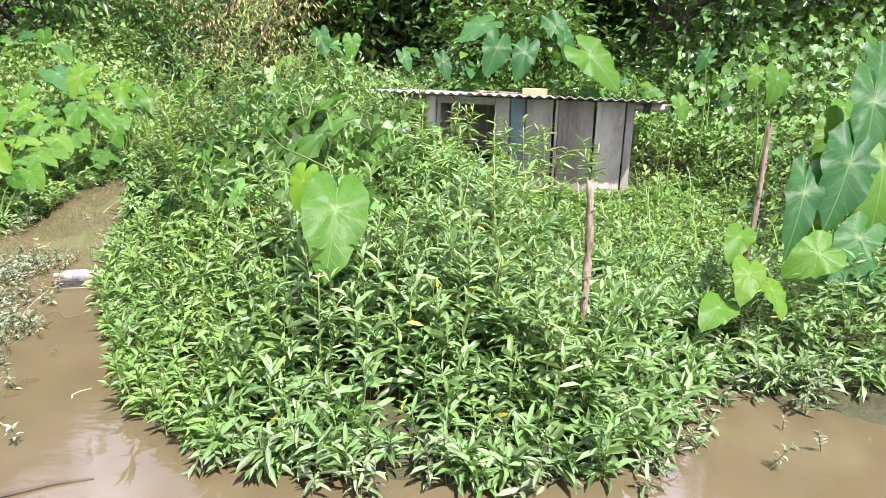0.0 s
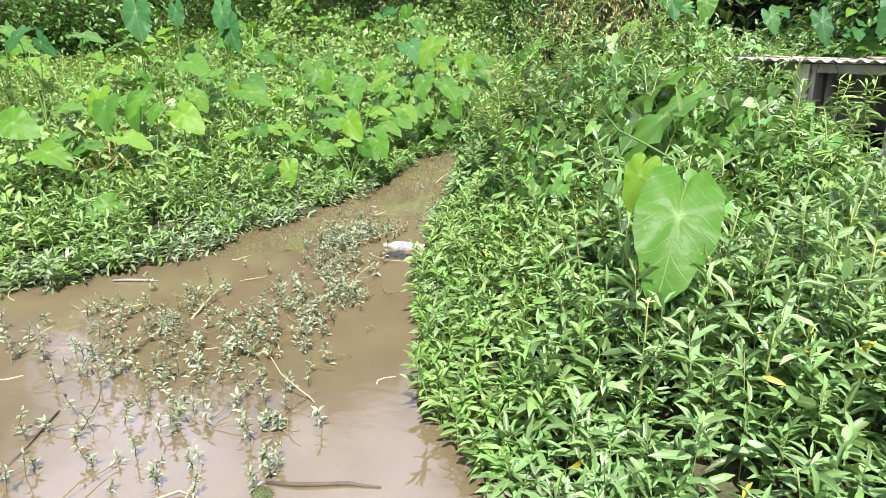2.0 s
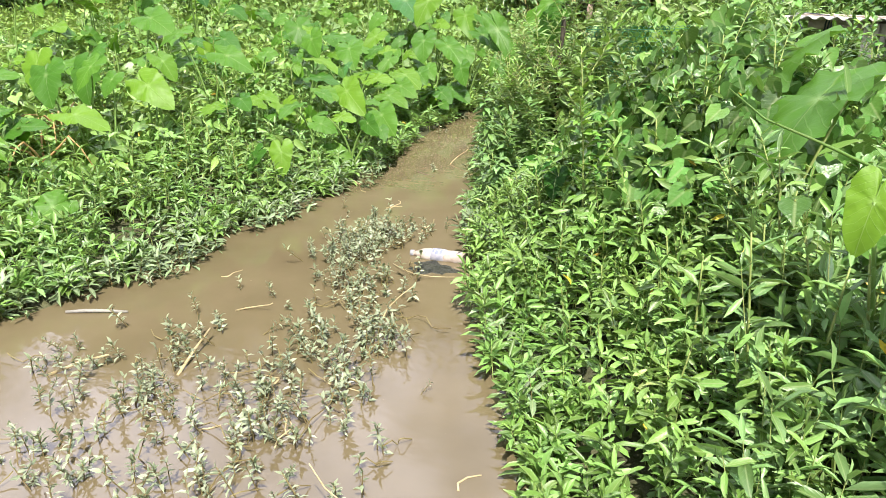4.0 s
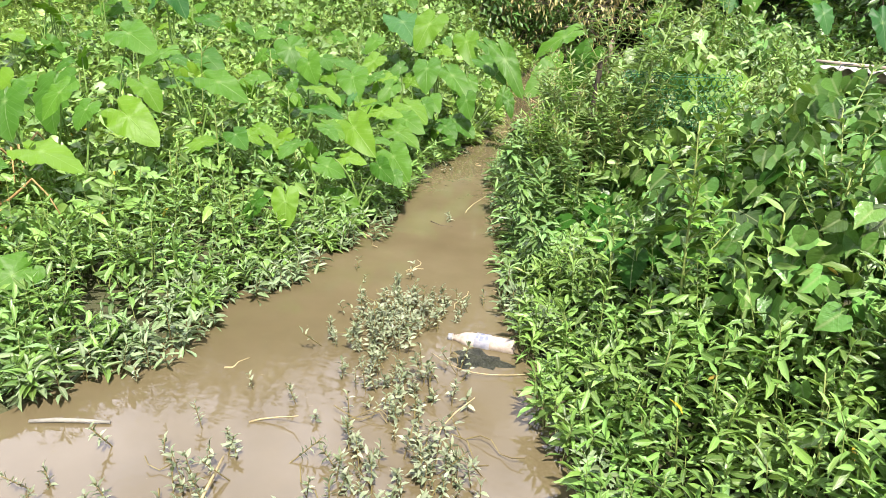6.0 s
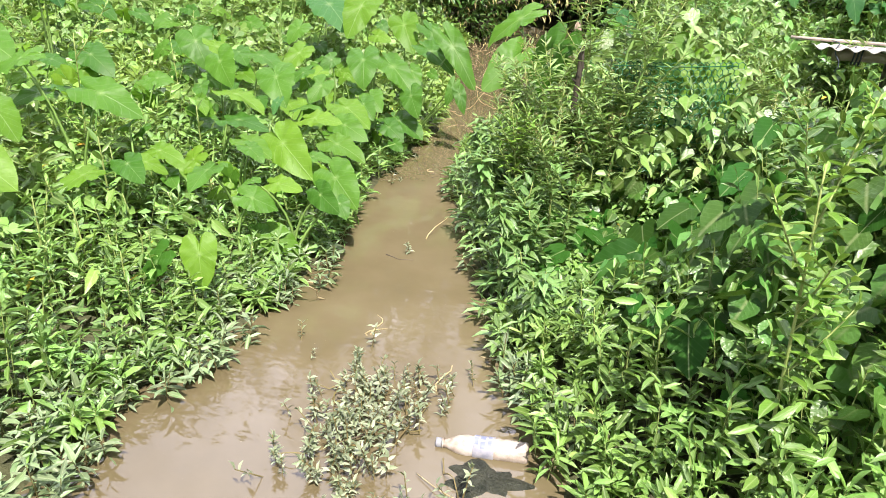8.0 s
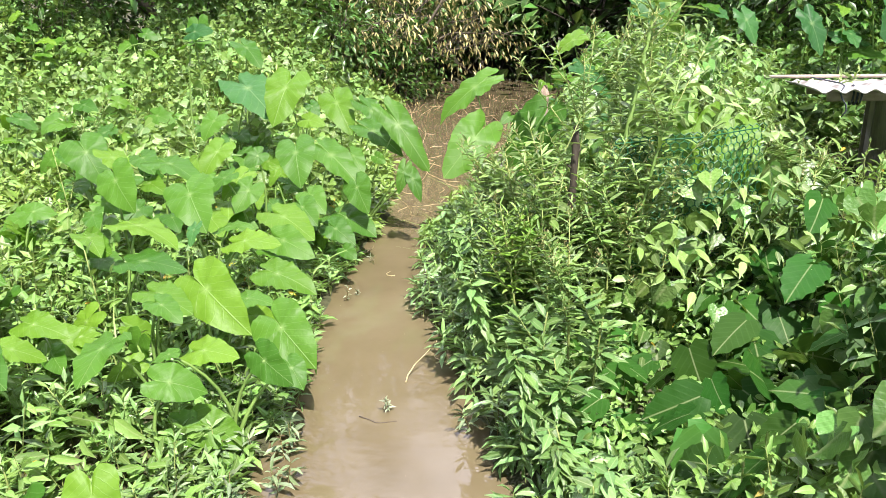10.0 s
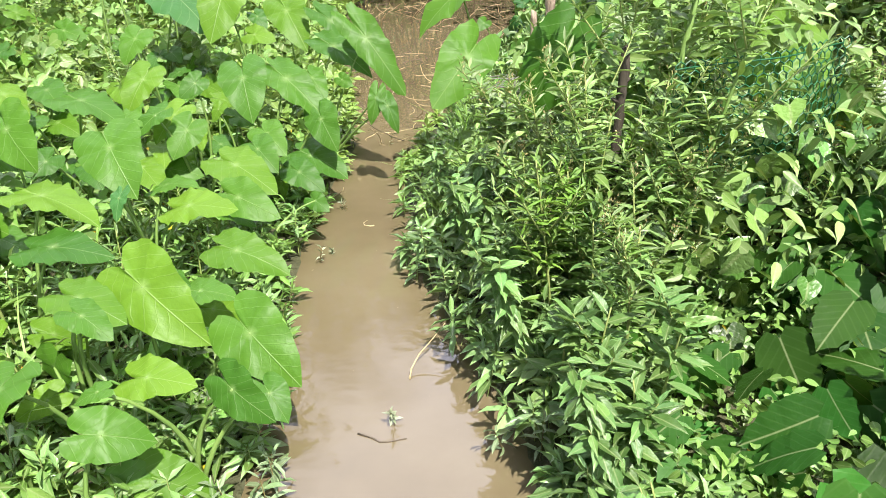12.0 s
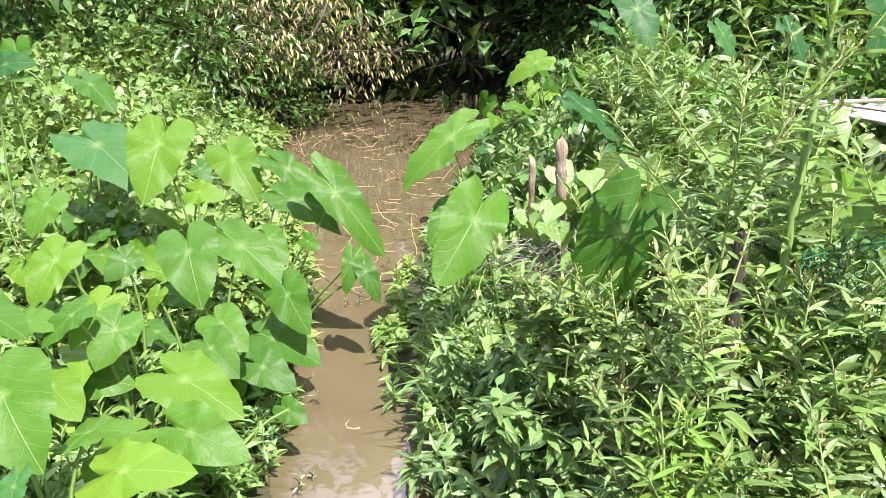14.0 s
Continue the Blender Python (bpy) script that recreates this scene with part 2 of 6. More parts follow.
M_BOARD_DARK = rough_material("brown_board", [(0.32, (0.17, 0.14, 0.125)), (0.5, (0.30, 0.255, 0.23)), (0.68, (0.41, 0.355, 0.32))], scale=4, fine=40, bump=0.5, stretch=(1, 1, 0.3))
M_BOARD_PALE = rough_material("pale_board", [(0.32, (0.32, 0.275, 0.245)), (0.5, (0.56, 0.505, 0.465)), (0.68, (0.70, 0.645, 0.60))], scale=4, fine=40, bump=0.5, stretch=(1, 1, 0.3))
M_BOARD_BLUE = rough_material("blue_painted_board", [(0.35, (0.17, 0.18, 0.19)), (0.5, (0.19, 0.25, 0.32)), (0.7, (0.26, 0.36, 0.46))], scale=5, fine=40, bump=0.5, stretch=(1, 1, 0.3))
M_ROOF = rough_material("fibre_cement", [(0.36, (0.17, 0.15, 0.14)), (0.48, (0.42, 0.385, 0.37)), (0.64, (0.60, 0.56, 0.55))], scale=3, fine=40, bump=0.4)
M_LOG = rough_material("bare_log", [(0.3, (0.27, 0.22, 0.18)), (0.7, (0.50, 0.42, 0.36))], scale=6, fine=50, bump=0.4)
M_BRICK = rough_material("brick", [(0.3, (0.38, 0.26, 0.15)), (0.7, (0.56, 0.42, 0.26))], scale=12, fine=90, bump=0.6)
M_ROPE = rough_material("dark_rope", [(0.3, (0.03, 0.035, 0.05)), (0.7, (0.08, 0.09, 0.12))], fine=120)
M_NET = rough_material("green_net", [(0.3, (0.010, 0.075, 0.030)), (0.7, (0.022, 0.14, 0.055))], rough=0.45, bump=0.0)
M_TWIG = rough_material("drowned_twig", [(0.3, (0.26, 0.20, 0.10)), (0.7, (0.52, 0.43, 0.25))], fine=90)
M_DARKTWIG = rough_material("dark_twig", [(0.3, (0.05, 0.04, 0.03)), (0.7, (0.13, 0.10, 0.07))], fine=90)
M_GREYTWIG = rough_material("grey_twig", [(0.3, (0.16, 0.15, 0.13)), (0.7, (0.36, 0.34, 0.30))], fine=90)
M_DEAD = rough_material("withered_stalk", [(0.3, (0.28, 0.15, 0.06)), (0.7, (0.52, 0.36, 0.16))], fine=60)
M_SOIL = rough_material("wet_soil", [(0.3, (0.035, 0.035, 0.018)), (0.5, (0.06, 0.062, 0.03)), (0.7, (0.10, 0.10, 0.045))], scale=1.3, fine=22, bump=0.9, dist=0.03)
M_ALGAE = rough_material("algae_mat", [(0.35, (0.022, 0.026, 0.020)), (0.6, (0.060, 0.062, 0.045))], scale=20, fine=130, rough=0.45, bump=1.0, dist=0.02)
M_ALGAE_GREEN = rough_material("green_algae", [(0.35, (0.06, 0.085, 0.028)), (0.6, (0.13, 0.15, 0.06))], scale=22, fine=130, rough=0.5, bump=1.0, dist=0.02)
M_PETAL = rough_material("yellow_petal", [(0.3, (0.75, 0.62, 0.12)), (0.7, (0.85, 0.76, 0.30))], rough=0.5, bump=0.0)
M_PLASTIC = rough_material("silty_plastic", [(0.36, (0.20, 0.155, 0.12)), (0.5, (0.36, 0.295, 0.25)), (0.64, (0.48, 0.425, 0.385))], scale=14, fine=60, rough=0.25, bump=0.15, spec=0.5)
M_LABEL = rough_material("bottle_label", [(0.35, (0.22, 0.22, 0.27)), (0.6, (0.36, 0.345, 0.37))], scale=30, fine=90, rough=0.4, bump=0.05)
M_INK = rough_material("label_ink", [(0.3, (0.13, 0.15, 0.26)), (0.7, (0.22, 0.235, 0.33))], scale=40, rough=0.4, bump=0.05)
M_CAP = rough_material("bottle_cap", [(0.3, (0.16, 0.17, 0.20)), (0.7, (0.30, 0.30, 0.32))], scale=30, rough=0.4, bump=0.1)


def water_material():
    m = Nodes("muddy_water")
    geo = m.add("NewGeometry")
    pos = geo.outputs["Position"]
    a = m.noise(0.55, 4, 0.6, pos)
    b = m.noise(3.2, 4, 0.6, pos)
    scum = m.noise(26, 5, 0.7, pos)
    col = m.ramp(m.math("MULTIPLY_ADD", a, 0.7, m.math("MULTIPLY", b, 0.3)), [(0.32, (0.092, 0.072, 0.039)), (0.52, (0.124, 0.098, 0.056)), (0.70, (0.155, 0.126, 0.077))])
    col = m.mix(m.math("MULTIPLY", m.math("GREATER_THAN", scum, 0.70), 0.35), col, (0.36, 0.30, 0.19, 1))
    ripple = m.add("Mapping", {"Vector": pos, "Scale": (1.0, 1.6, 1.0)}).outputs[0]
    h = m.math("MULTIPLY_ADD", m.noise(7, 2, 0.5, ripple), 1.0, m.math("MULTIPLY", m.noise(38, 2, 0.5, ripple), 0.10))
    p = m.add("BsdfPrincipled", {"Base Color": col, "Roughness": 0.03, "IOR": 1.35, "Specular IOR Level": 0.9, "Normal": m.bump(h, 0.02, 0.05)})
    return m.done(p.outputs[0])


M_WATER = water_material()


# ---------------------------------------------------------------- mesh helpers
def mesh_ob(name, verts, faces, mat, parent=None, label="", smooth=False, uv=None):
    """One mesh object from arrays; faces may be an (n, k) array."""
    me = bpy.data.meshes.new(name)
    if isinstance(faces, np.ndarray):
        k = faces.shape[1]
        me.vertices.add(len(verts))
        me.vertices.foreach_set("co", np.asarray(verts, np.float32).ravel())
        me.loops.add(faces.size)
        me.loops.foreach_set("vertex_index", faces.astype(np.int32).ravel())
        me.polygons.add(len(faces))
        me.polygons.foreach_set("loop_start", np.arange(len(faces), dtype=np.int32) * k)
        me.update(calc_edges=True)
    else:
        me.from_pydata([tuple(v) for v in verts], [], faces)
    if uv is not None:
        layer = me.uv_layers.new(name="UVMap")
        idx = np.empty(len(me.loops), np.int32)
        me.loops.foreach_get("vertex_index", idx)
        layer.data.foreach_set("uv", np.asarray(uv, np.float32)[idx].ravel())
    if smooth:
        me.polygons.foreach_set("use_smooth", np.ones(len(me.polygons), bool))
    me.materials.append(mat)
    ob = new(name, me)
    if parent is not None:
        ob.parent = parent
    if label:
        ob["label"] = label
    return ob


def share(name, me, parent, m):
    """Another object on the same mesh."""
    ob = new(name, me)
    ob.parent = parent
    ob.matrix_basis = m
    return ob


def bm_ob(name, bm, mat, parent=None, label="", smooth=False):
    me = bpy.data.meshes.new(name)
    bm.to_mesh(me)
    bm.free()
    if smooth:
        me.polygons.foreach_set("use_smooth", np.ones(len(me.polygons), bool))
    me.materials.append(mat)
    ob = new(name, me)
    if parent is not None:
        ob.parent = parent
    if label:
        ob["label"] = label
    return ob


def tube_data(path, radii, sides=6, cap=True):
    """Verts and faces of a tapered tube along points."""
    path = np.asarray(path, float)
    n = len(path)
    tang = np.gradient(path, axis=0)
    tang /= np.linalg.norm(tang, axis=1)[:, None] + 1e-9
    ref = np.array((0.31, 0.17, 0.93)) if abs(tang[0][2]) < 0.8 else np.array((1.0, 0.1, 0.0))
    side = np.cross(tang, ref)
    side /= np.linalg.norm(side, axis=1)[:, None] + 1e-9
    up = np.cross(side, tang)
    ang = np.linspace(0, 2 * np.pi, sides, endpoint=False)
    verts = (path[:, None, :] + np.asarray(radii)[:, None, None] * (np.cos(ang)[None, :, None] * side[:, None, :] + np.sin(ang)[None, :, None] * up[:, None, :])).reshape(-1, 3)
    faces = [(i * sides + j, i * sides + (j + 1) % sides, (i + 1) * sides + (j + 1) % sides, (i + 1) * sides + j) for i in range(n - 1) for j in range(sides)]
    if cap:
        faces += [tuple(range(sides))[::-1], tuple((n - 1) * sides + j for j in range(sides))]
    return verts, faces


def tube(name, path, radii, mat, parent=None, sides=6, label=""):
    v, f = tube_data(path, radii, sides)
    return mesh_ob(name, v, f, mat, parent, label, smooth=True)


def tubes(name, parts, mat, parent=None, label=""):
    """Several tubes that are one piece (a trunk with its limbs)."""
    V, Fs, off = [], [], 0
    for path, radii, sides in parts:
        v, f = tube_data(path, radii, sides)
        V.append(v)
        Fs += [tuple(i + off for i in q) for q in f]
        off += len(v)
    return mesh_ob(name, np.vstack(V), Fs, mat, parent, label, smooth=True)


# leaf shapes: columns are along, across, up; faces are triangles
LEAF_UV = None
LANCE = (np.array([(0, 0, 0), (.30, -.45, .05), (.32, 0, -.02), (.30, .45, .05), (.70, -.42, .04), (.72, 0, -.04), (.70, .42, .04), (1, 0, -.14)], float),
         np.array([(0, 1, 2), (0, 2, 3), (1, 4, 2), (4, 5, 2), (2, 5, 3), (5, 6, 3), (4, 7, 5), (5, 7, 6)]))
LANCE_LOW = (np.array([(0, 0, 0), (.45, -.5, .05), (.45, 0, -.03), (.45, .5, .05), (1, 0, -.12)], float), np.array([(0, 1, 2), (0, 2, 3), (1, 4, 2), (2, 4, 3)]))
DIAMOND = (np.array([(0, 0, 0), (.45, -.5, .10), (1, 0, -.10), (.45, .5, .10)], float), np.array([(0, 1, 2), (0, 2, 3)]))
HEART = (np.array([(.14, 0, 0), (.40, 0, -.03), (.70, 0, -.07), (1, 0, -.18),
                   (-.06, -.20, .05), (.02, -.38, .03), (.18, -.49, .09), (.40, -.44, .03), (.60, -.31, .07), (.80, -.12, -.05),
                   (-.06, .20, .05), (.02, .38, .03), (.18, .49, .09), (.40, .44, .03), (.60, .31, .07), (.80, .12, -.05)], float),
         np.array([(0, 4, 5), (0, 5, 6), (0, 6, 7), (0, 7, 1), (1, 7, 8), (1, 8, 2), (2, 8, 9), (2, 9, 3),
                   (0, 11, 10), (0, 12, 11), (0, 13, 12), (0, 1, 13), (1, 14, 13), (1, 2, 14), (2, 15, 14), (2, 3, 15)]))
OVATE = (np.array([(0, 0, 0), (.22, -.44, .06), (.24, 0, -.01), (.22, .44, .06), (.60, -.42, .05), (.62, 0, -.04), (.60, .42, .05), (1, 0, -.22)], float),
         np.array([(0, 1, 2), (0, 2, 3), (1, 4, 2), (4, 5, 2), (2, 5, 3), (5, 6, 3), (4, 7, 5), (5, 7, 6)]))


def fine_leaf(rows):
    """Leaf with a curved outline, folded along its rib: rows of along, half width."""
    v, f = [(0, 0, 0)], []
    for t, w in rows:
        v += [(t, -w, .05 - .14 * t * t), (t + .015, 0, -.01 - .14 * t * t), (t, w, .05 - .14 * t * t)]
    v.append((1, 0, -.17))
    f += [(0, 1, 2), (0, 2, 3)]
    for i in range(len(rows) - 1):
        a = 1 + 3 * i
        f += [(a, a + 3, a + 1), (a + 1, a + 3, a + 4), (a + 1, a + 4, a + 2), (a + 2, a + 4, a + 5)]
    a = len(v) - 4
    f += [(a, a + 3, a + 1), (a + 1, a + 3, a + 2)]
    return np.array(v, float), np.array(f)


LANCE_FINE = fine_leaf(((.14, .27), (.36, .48), (.60, .42), (.82, .21)))
OVATE_FINE = fine_leaf(((.10, .33), (.28, .50), (.54, .42), (.80, .17)))


def toothed_heart():
    """Broad pointed leaf with a heart base, a toothed rim and a quilted blade."""
    rows = (0.0, .07, .15, .24, .33, .42, .51, .60, .70, .80, .90, 1.0)
    half = (.16, .42, .47, .52, .46, .49, .40, .41, .29, .26, .10, 0.0)
    v, f = [], []
    for i, (t, w) in enumerate(zip(rows, half)):
        for c in (-1, -.55, 0, .55, 1):
            back = -.13 * abs(c) * max(0, 1 - t / .2)
            v.append((t + back, c * w, -.16 * t * t + .06 * abs(c) * w + .016 * math.sin(2.1 * i + 1.5 * c) * abs(c)))
    for i in range(len(rows) - 1):
        for j in range(4):
            a = 5 * i + j
            f += [(a, a + 5, a + 1), (a + 1, a + 5, a + 6)]
    return np.array(v), np.array(f)


TOOTHED = toothed_heart()


def leaf_cloud(shape, P, D, U, L, W):
    """Verts and faces of many leaves: base P, way D, upper side U, length L and width W."""
    tv, tf = shape
    D = D / (np.linalg.norm(D, axis=1)[:, None] + 1e-9)
    S = np.cross(D, U)
    S /= np.linalg.norm(S, axis=1)[:, None] + 1e-9
    N = np.cross(S, D)
    v = P[:, None, :] + D[:, None, :] * (L[:, None] * tv[None, :, 0])[..., None] + S[:, None, :] * (W[:, None] * tv[None, :, 1])[..., None] + N[:, None, :] * (L[:, None] * tv[None, :, 2])[..., None]
    f = tf[None] + (np.arange(len(P)) * len(tv))[:, None, None]
    global LEAF_UV
    LEAF_UV = np.tile(np.c_[0.5 + tv[:, 1], tv[:, 0]], (len(P), 1))
    return v.reshape(-1, 3), f.reshape(-1, tf.shape[1])


def unit(a):
    return a / (np.linalg.norm(a, axis=-1, keepdims=True) + 1e-9)


# ---------------------------------------------------------------- plan
# outline of the flooded ground: pool by the start, channel, far pool
WATER = np.array([(-16, 1.2), (-6, 2.2), (-3.9, 2.55), (-3.5, 2.95), (-3.40, 3.5), (-3.44, 4.2), (-3.36, 4.9), (-3.42, 5.6), (-3.60, 6.3), (-3.68, 7.0), (-3.74, 7.6), (-3.75, 8.2),
                  (-3.95, 8.9), (-4.3, 10), (-4.85, 12.0), (-5.1, 13.7), (-6.0, 15.4), (-9, 16.6), (-9, 18.5), (-1.2, 18.5), (-2.0, 15), (-2.5, 12), (-3.0, 9.8), (-3.2, 8.7), (-3.28, 7.7), (-3.18, 7.1),
                  (-3.02, 6.5), (-2.72, 5.9), (-2.52, 5.35), (-2.30, 4.85), (-2.0, 4.3), (-1.72, 3.75), (-1.42, 3.3), (-1.12, 2.9), (-.82, 2.62), (-.4, 2.5), (.2, 2.5), (.65, 2.62), (.95, 2.95),
                  (1.22, 3.5), (1.42, 3.22), (1.75, 3.08), (3, 2.9), (16, 2.4), (16, -14), (-16, -14)])
# middle line of the open water
CHANNEL = np.array([(0.2, 0.6), (-0.8, 1.6), (-2.0, 2.9), (-2.9, 4.6)])


def segs_dist(P, A, B):
    d = np.full(len(P), 1e9)
    for a, b in zip(A, B):
        ab = b - a
        t = np.clip(((P - a) @ ab) / (ab @ ab + 1e-12), 0, 1)
        d = np.minimum(d, np.linalg.norm(P - a - t[:, None] * ab, axis=1))
    return d


def shore(P):
    """Metres from the water's edge: positive on land, negative on the water."""
    d = segs_dist(P, WATER, np.roll(WATER, -1, axis=0))
    inside = np.zeros(len(P), bool)
    for a, b in zip(WATER, np.roll(WATER, -1, axis=0)):
        c = (a[1] > P[:, 1]) != (b[1] > P[:, 1])
        inside ^= c & (P[:, 0] < (b[0] - a[0]) * (P[:, 1] - a[1]) / (b[1] - a[1] + 1e-12) + a[0])
    return np.where(inside, -d, d)


def wave(x, y, s=0):
    """Smooth uneven field about -1 to 1."""
    return (np.sin(1.9 * x + 0.7 * y + s) + np.sin(2.7 * y - 1.1 * x + 1.3 * s) + np.sin(4.6 * x + 3.7 * y + 2.1 * s) * 0.6 + np.sin(7.9 * y - 6.1 * x + s) * 0.4) / 3


def step(e0, e1, x):
    t = np.clip((x - e0) / (e1 - e0), 0, 1)
    return t * t * (3 - 2 * t)


def ground_z(x, y, d):
    land = 0.02 + 0.10 * step(0, 0.8, d) + 0.14 * step(0.8, 4, d) + 0.03 * wave(x, y, 2) * step(0, 0.5, d)
    land = land - 0.15 * step(0.0, 0.8, x) * step(3.4, 4.6, y) * step(8.6, 7.6, y) * step(3.0, 2.3, x) * step(0.3, 1.0, d)
    # flat wet ground before the shed
    flat = step(-0.5, 0.4, x) * step(4.4, 5.2, y) * step(8.8, 8.0, y) * step(2.6, 2.0, x)
    land = land * (1 - flat) + 0.012 * flat
    land = land + 6.0 * step(26, 44, y) + 5.0 * step(14, 30, np.abs(x)) * step(3, 9, y)
    bed = np.maximum(-0.35, 0.02 + d * 0.6)
    return np.where(d > 0, land, bed)


def cover(x, y, d):
    """Height of the weeds' tops above the water."""
    left = (x < -3.1) & (y < 13) | (x < -4.5)
    h_left = 0.10 + 0.18 * step(0, 0.35, d) + 0.26 * step(0.3, 1.4, d) + 0.12 * step(1.4, 3.5, d)
    h_right = 0.12 + 0.28 * step(0, 0.4, d) + 0.18 * step(0.3, 1.0, d)
    mound = 0.36 * np.exp(-((x + 1.15) ** 2 / 0.45 + (y - 5.0) ** 2 / 1.1)) + 0.12 * np.exp(-((x + 2.05) ** 2 / 0.5 + (y - 6.3) ** 2 / 0.8)) + 0.10 * np.exp(-((x + 0.4) ** 2 + (y - 3.3) ** 2) / 0.3) + 0.44 * np.exp(-((x + 1.6) ** 2 / 0.55 + (y - 8.8) ** 2 / 0.9))
    h_right = h_right + mound
    # open front below the great leaf
    h_right = h_right * (1 - 0.48 * np.exp(-((x + 0.36) ** 2 + (y - 2.82) ** 2) / 0.07))
    # low ground east of the island, up to the shed's boards
    east = step(0.1, 1.0, x) * step(3.3, 4.4, y) * step(8.2, 7.4, y) * step(2.8, 2.2, x)
    h_right = h_right * (1 - 0.88 * east) - 0.12 * step(0.0, 0.8, x) * step(4.0, 3.0, y)
    h_right = h_right * (1 - 0.72 * step(-0.5, 0.3, x) * step(5.2, 6.1, y) * step(8.2, 7.8, y) * step(2.6, 2.0, x))
    h_right = np.where((x > 1.35) & (y > 3) & (y < 4.2), 0.15 + 0.30 * step(0, 0.7, d), h_right)
    back = 0.45 * step(8.8, 11.5, y) * np.where(left, 0.8, 0.35 + 0.65 * step(-2.3, -1.0, x)) + 0.45 * step(2.4, 4.0, x) * step(4.5, 6.5, y)
    # creeper-choked heaps at the foot of the wood
    back = back + np.where(left, 0.48 * step(9.8, 12.2, y) * np.clip(0.45 + wave(0.9 * x, 0.9 * y, 6), 0, 1.2), 0)
    back = back * np.where(left, 0.25 + 0.75 * step(-5.0, -6.6, x), 1)
    h = np.where(left, h_left, h_right) + back
    h = h + np.where(left, 0.40 * np.maximum(0, wave(0.9 * x, 0.9 * y, 11)) * step(7.6, 9.2, y) * step(0.2, 1.2, d), 0)
    h = h * (1 - 0.55 * step(-2.6, -2.2, x) * step(-1.2, -1.6, x) * step(4.75, 5.1, y) * step(6.4, 6.1, y))
    clump = 0.20 * wave(x, y, 5) + 0.24 * wave(3.3 * x, 3.3 * y, 4)
    return np.maximum(0.05, h * (1 + np.maximum(clump, -0.26)))


SHED_L, SHED_R = np.array((-0.97, 7.46)), np.array((1.625, 7.095))
SHED_E = (SHED_R - SHED_L) / np.linalg.norm(SHED_R - SHED_L)
SHED_B = np.array((-SHED_E[1], SHED_E[0]))
SHED_W = float(np.linalg.norm(SHED_R - SHED_L))


def in_shed(P, pad=0.0):
    u, v = (P - SHED_L) @ SHED_E, (P - SHED_L) @ SHED_B
    return (u > 0.12 - pad) & (u < SHED_W - 0.12 + pad) & (v > 0.10 - pad) & (v < 1.42 + pad)


def sow(rng, box, density, keep):
    """Random places in a box where keep(x, y, d) allows."""
    x0, y0, x1, y1 = box
    n = int((x1 - x0) * (y1 - y0) * density)
    P = np.c_[rng.uniform(x0, x1, n), rng.uniform(y0, y1, n)]
    d = shore(P)
    ok = keep(P[:, 0], P[:, 1], d) & ~in_shed(P)
    return P[ok], d[ok]


# ---------------------------------------------------------------- ground and water
def ground():
    def axis(lo, hi, fine_lo, fine_hi, step_f, step_c):
        a = np.concatenate([np.arange(lo, fine_lo, step_c), np.arange(fine_lo, fine_hi, step_f), np.arange(fine_hi, hi + step_c, step_c)])
        return a
    xs, ys = axis(-120, 120, -9, 5, 0.12, 4.0), axis(-120, 120, 1.5, 15, 0.12, 4.0)
    X, Y = np.meshgrid(xs, ys)
    P = np.c_[X.ravel(), Y.ravel()]
    d = shore(P)
    Z = ground_z(P[:, 0], P[:, 1], d)
    nx = len(xs)
    i = np.arange(len(P)).reshape(len(ys), nx)
    f = np.c_[i[:-1, :-1].ravel(), i[:-1, 1:].ravel(), i[1:, 1:].ravel(), i[1:, :-1].ravel()]
    g = mesh_ob("ground", np.c_[P, Z], f, M_SOIL, smooth=True)
    tagged(g, "dark wet soil bank under dense weeds", "ground", kind="structure")
    xs, ys = np.linspace(-40, 40, 41), np.linspace(-40, 20, 31)
    X, Y = np.meshgrid(xs, ys)
    i = np.arange(X.size).reshape(len(ys), len(xs))
    f = np.c_[i[:-1, :-1].ravel(), i[:-1, 1:].ravel(), i[1:, 1:].ravel(), i[1:, :-1].ravel()]
    w = mesh_ob("water", np.c_[X.ravel(), Y.ravel(), 0 * X.ravel()], f, M_WATER)
    tagged(w, "still muddy brown flood water reflecting the sky", "water", kind="structure")


ground()


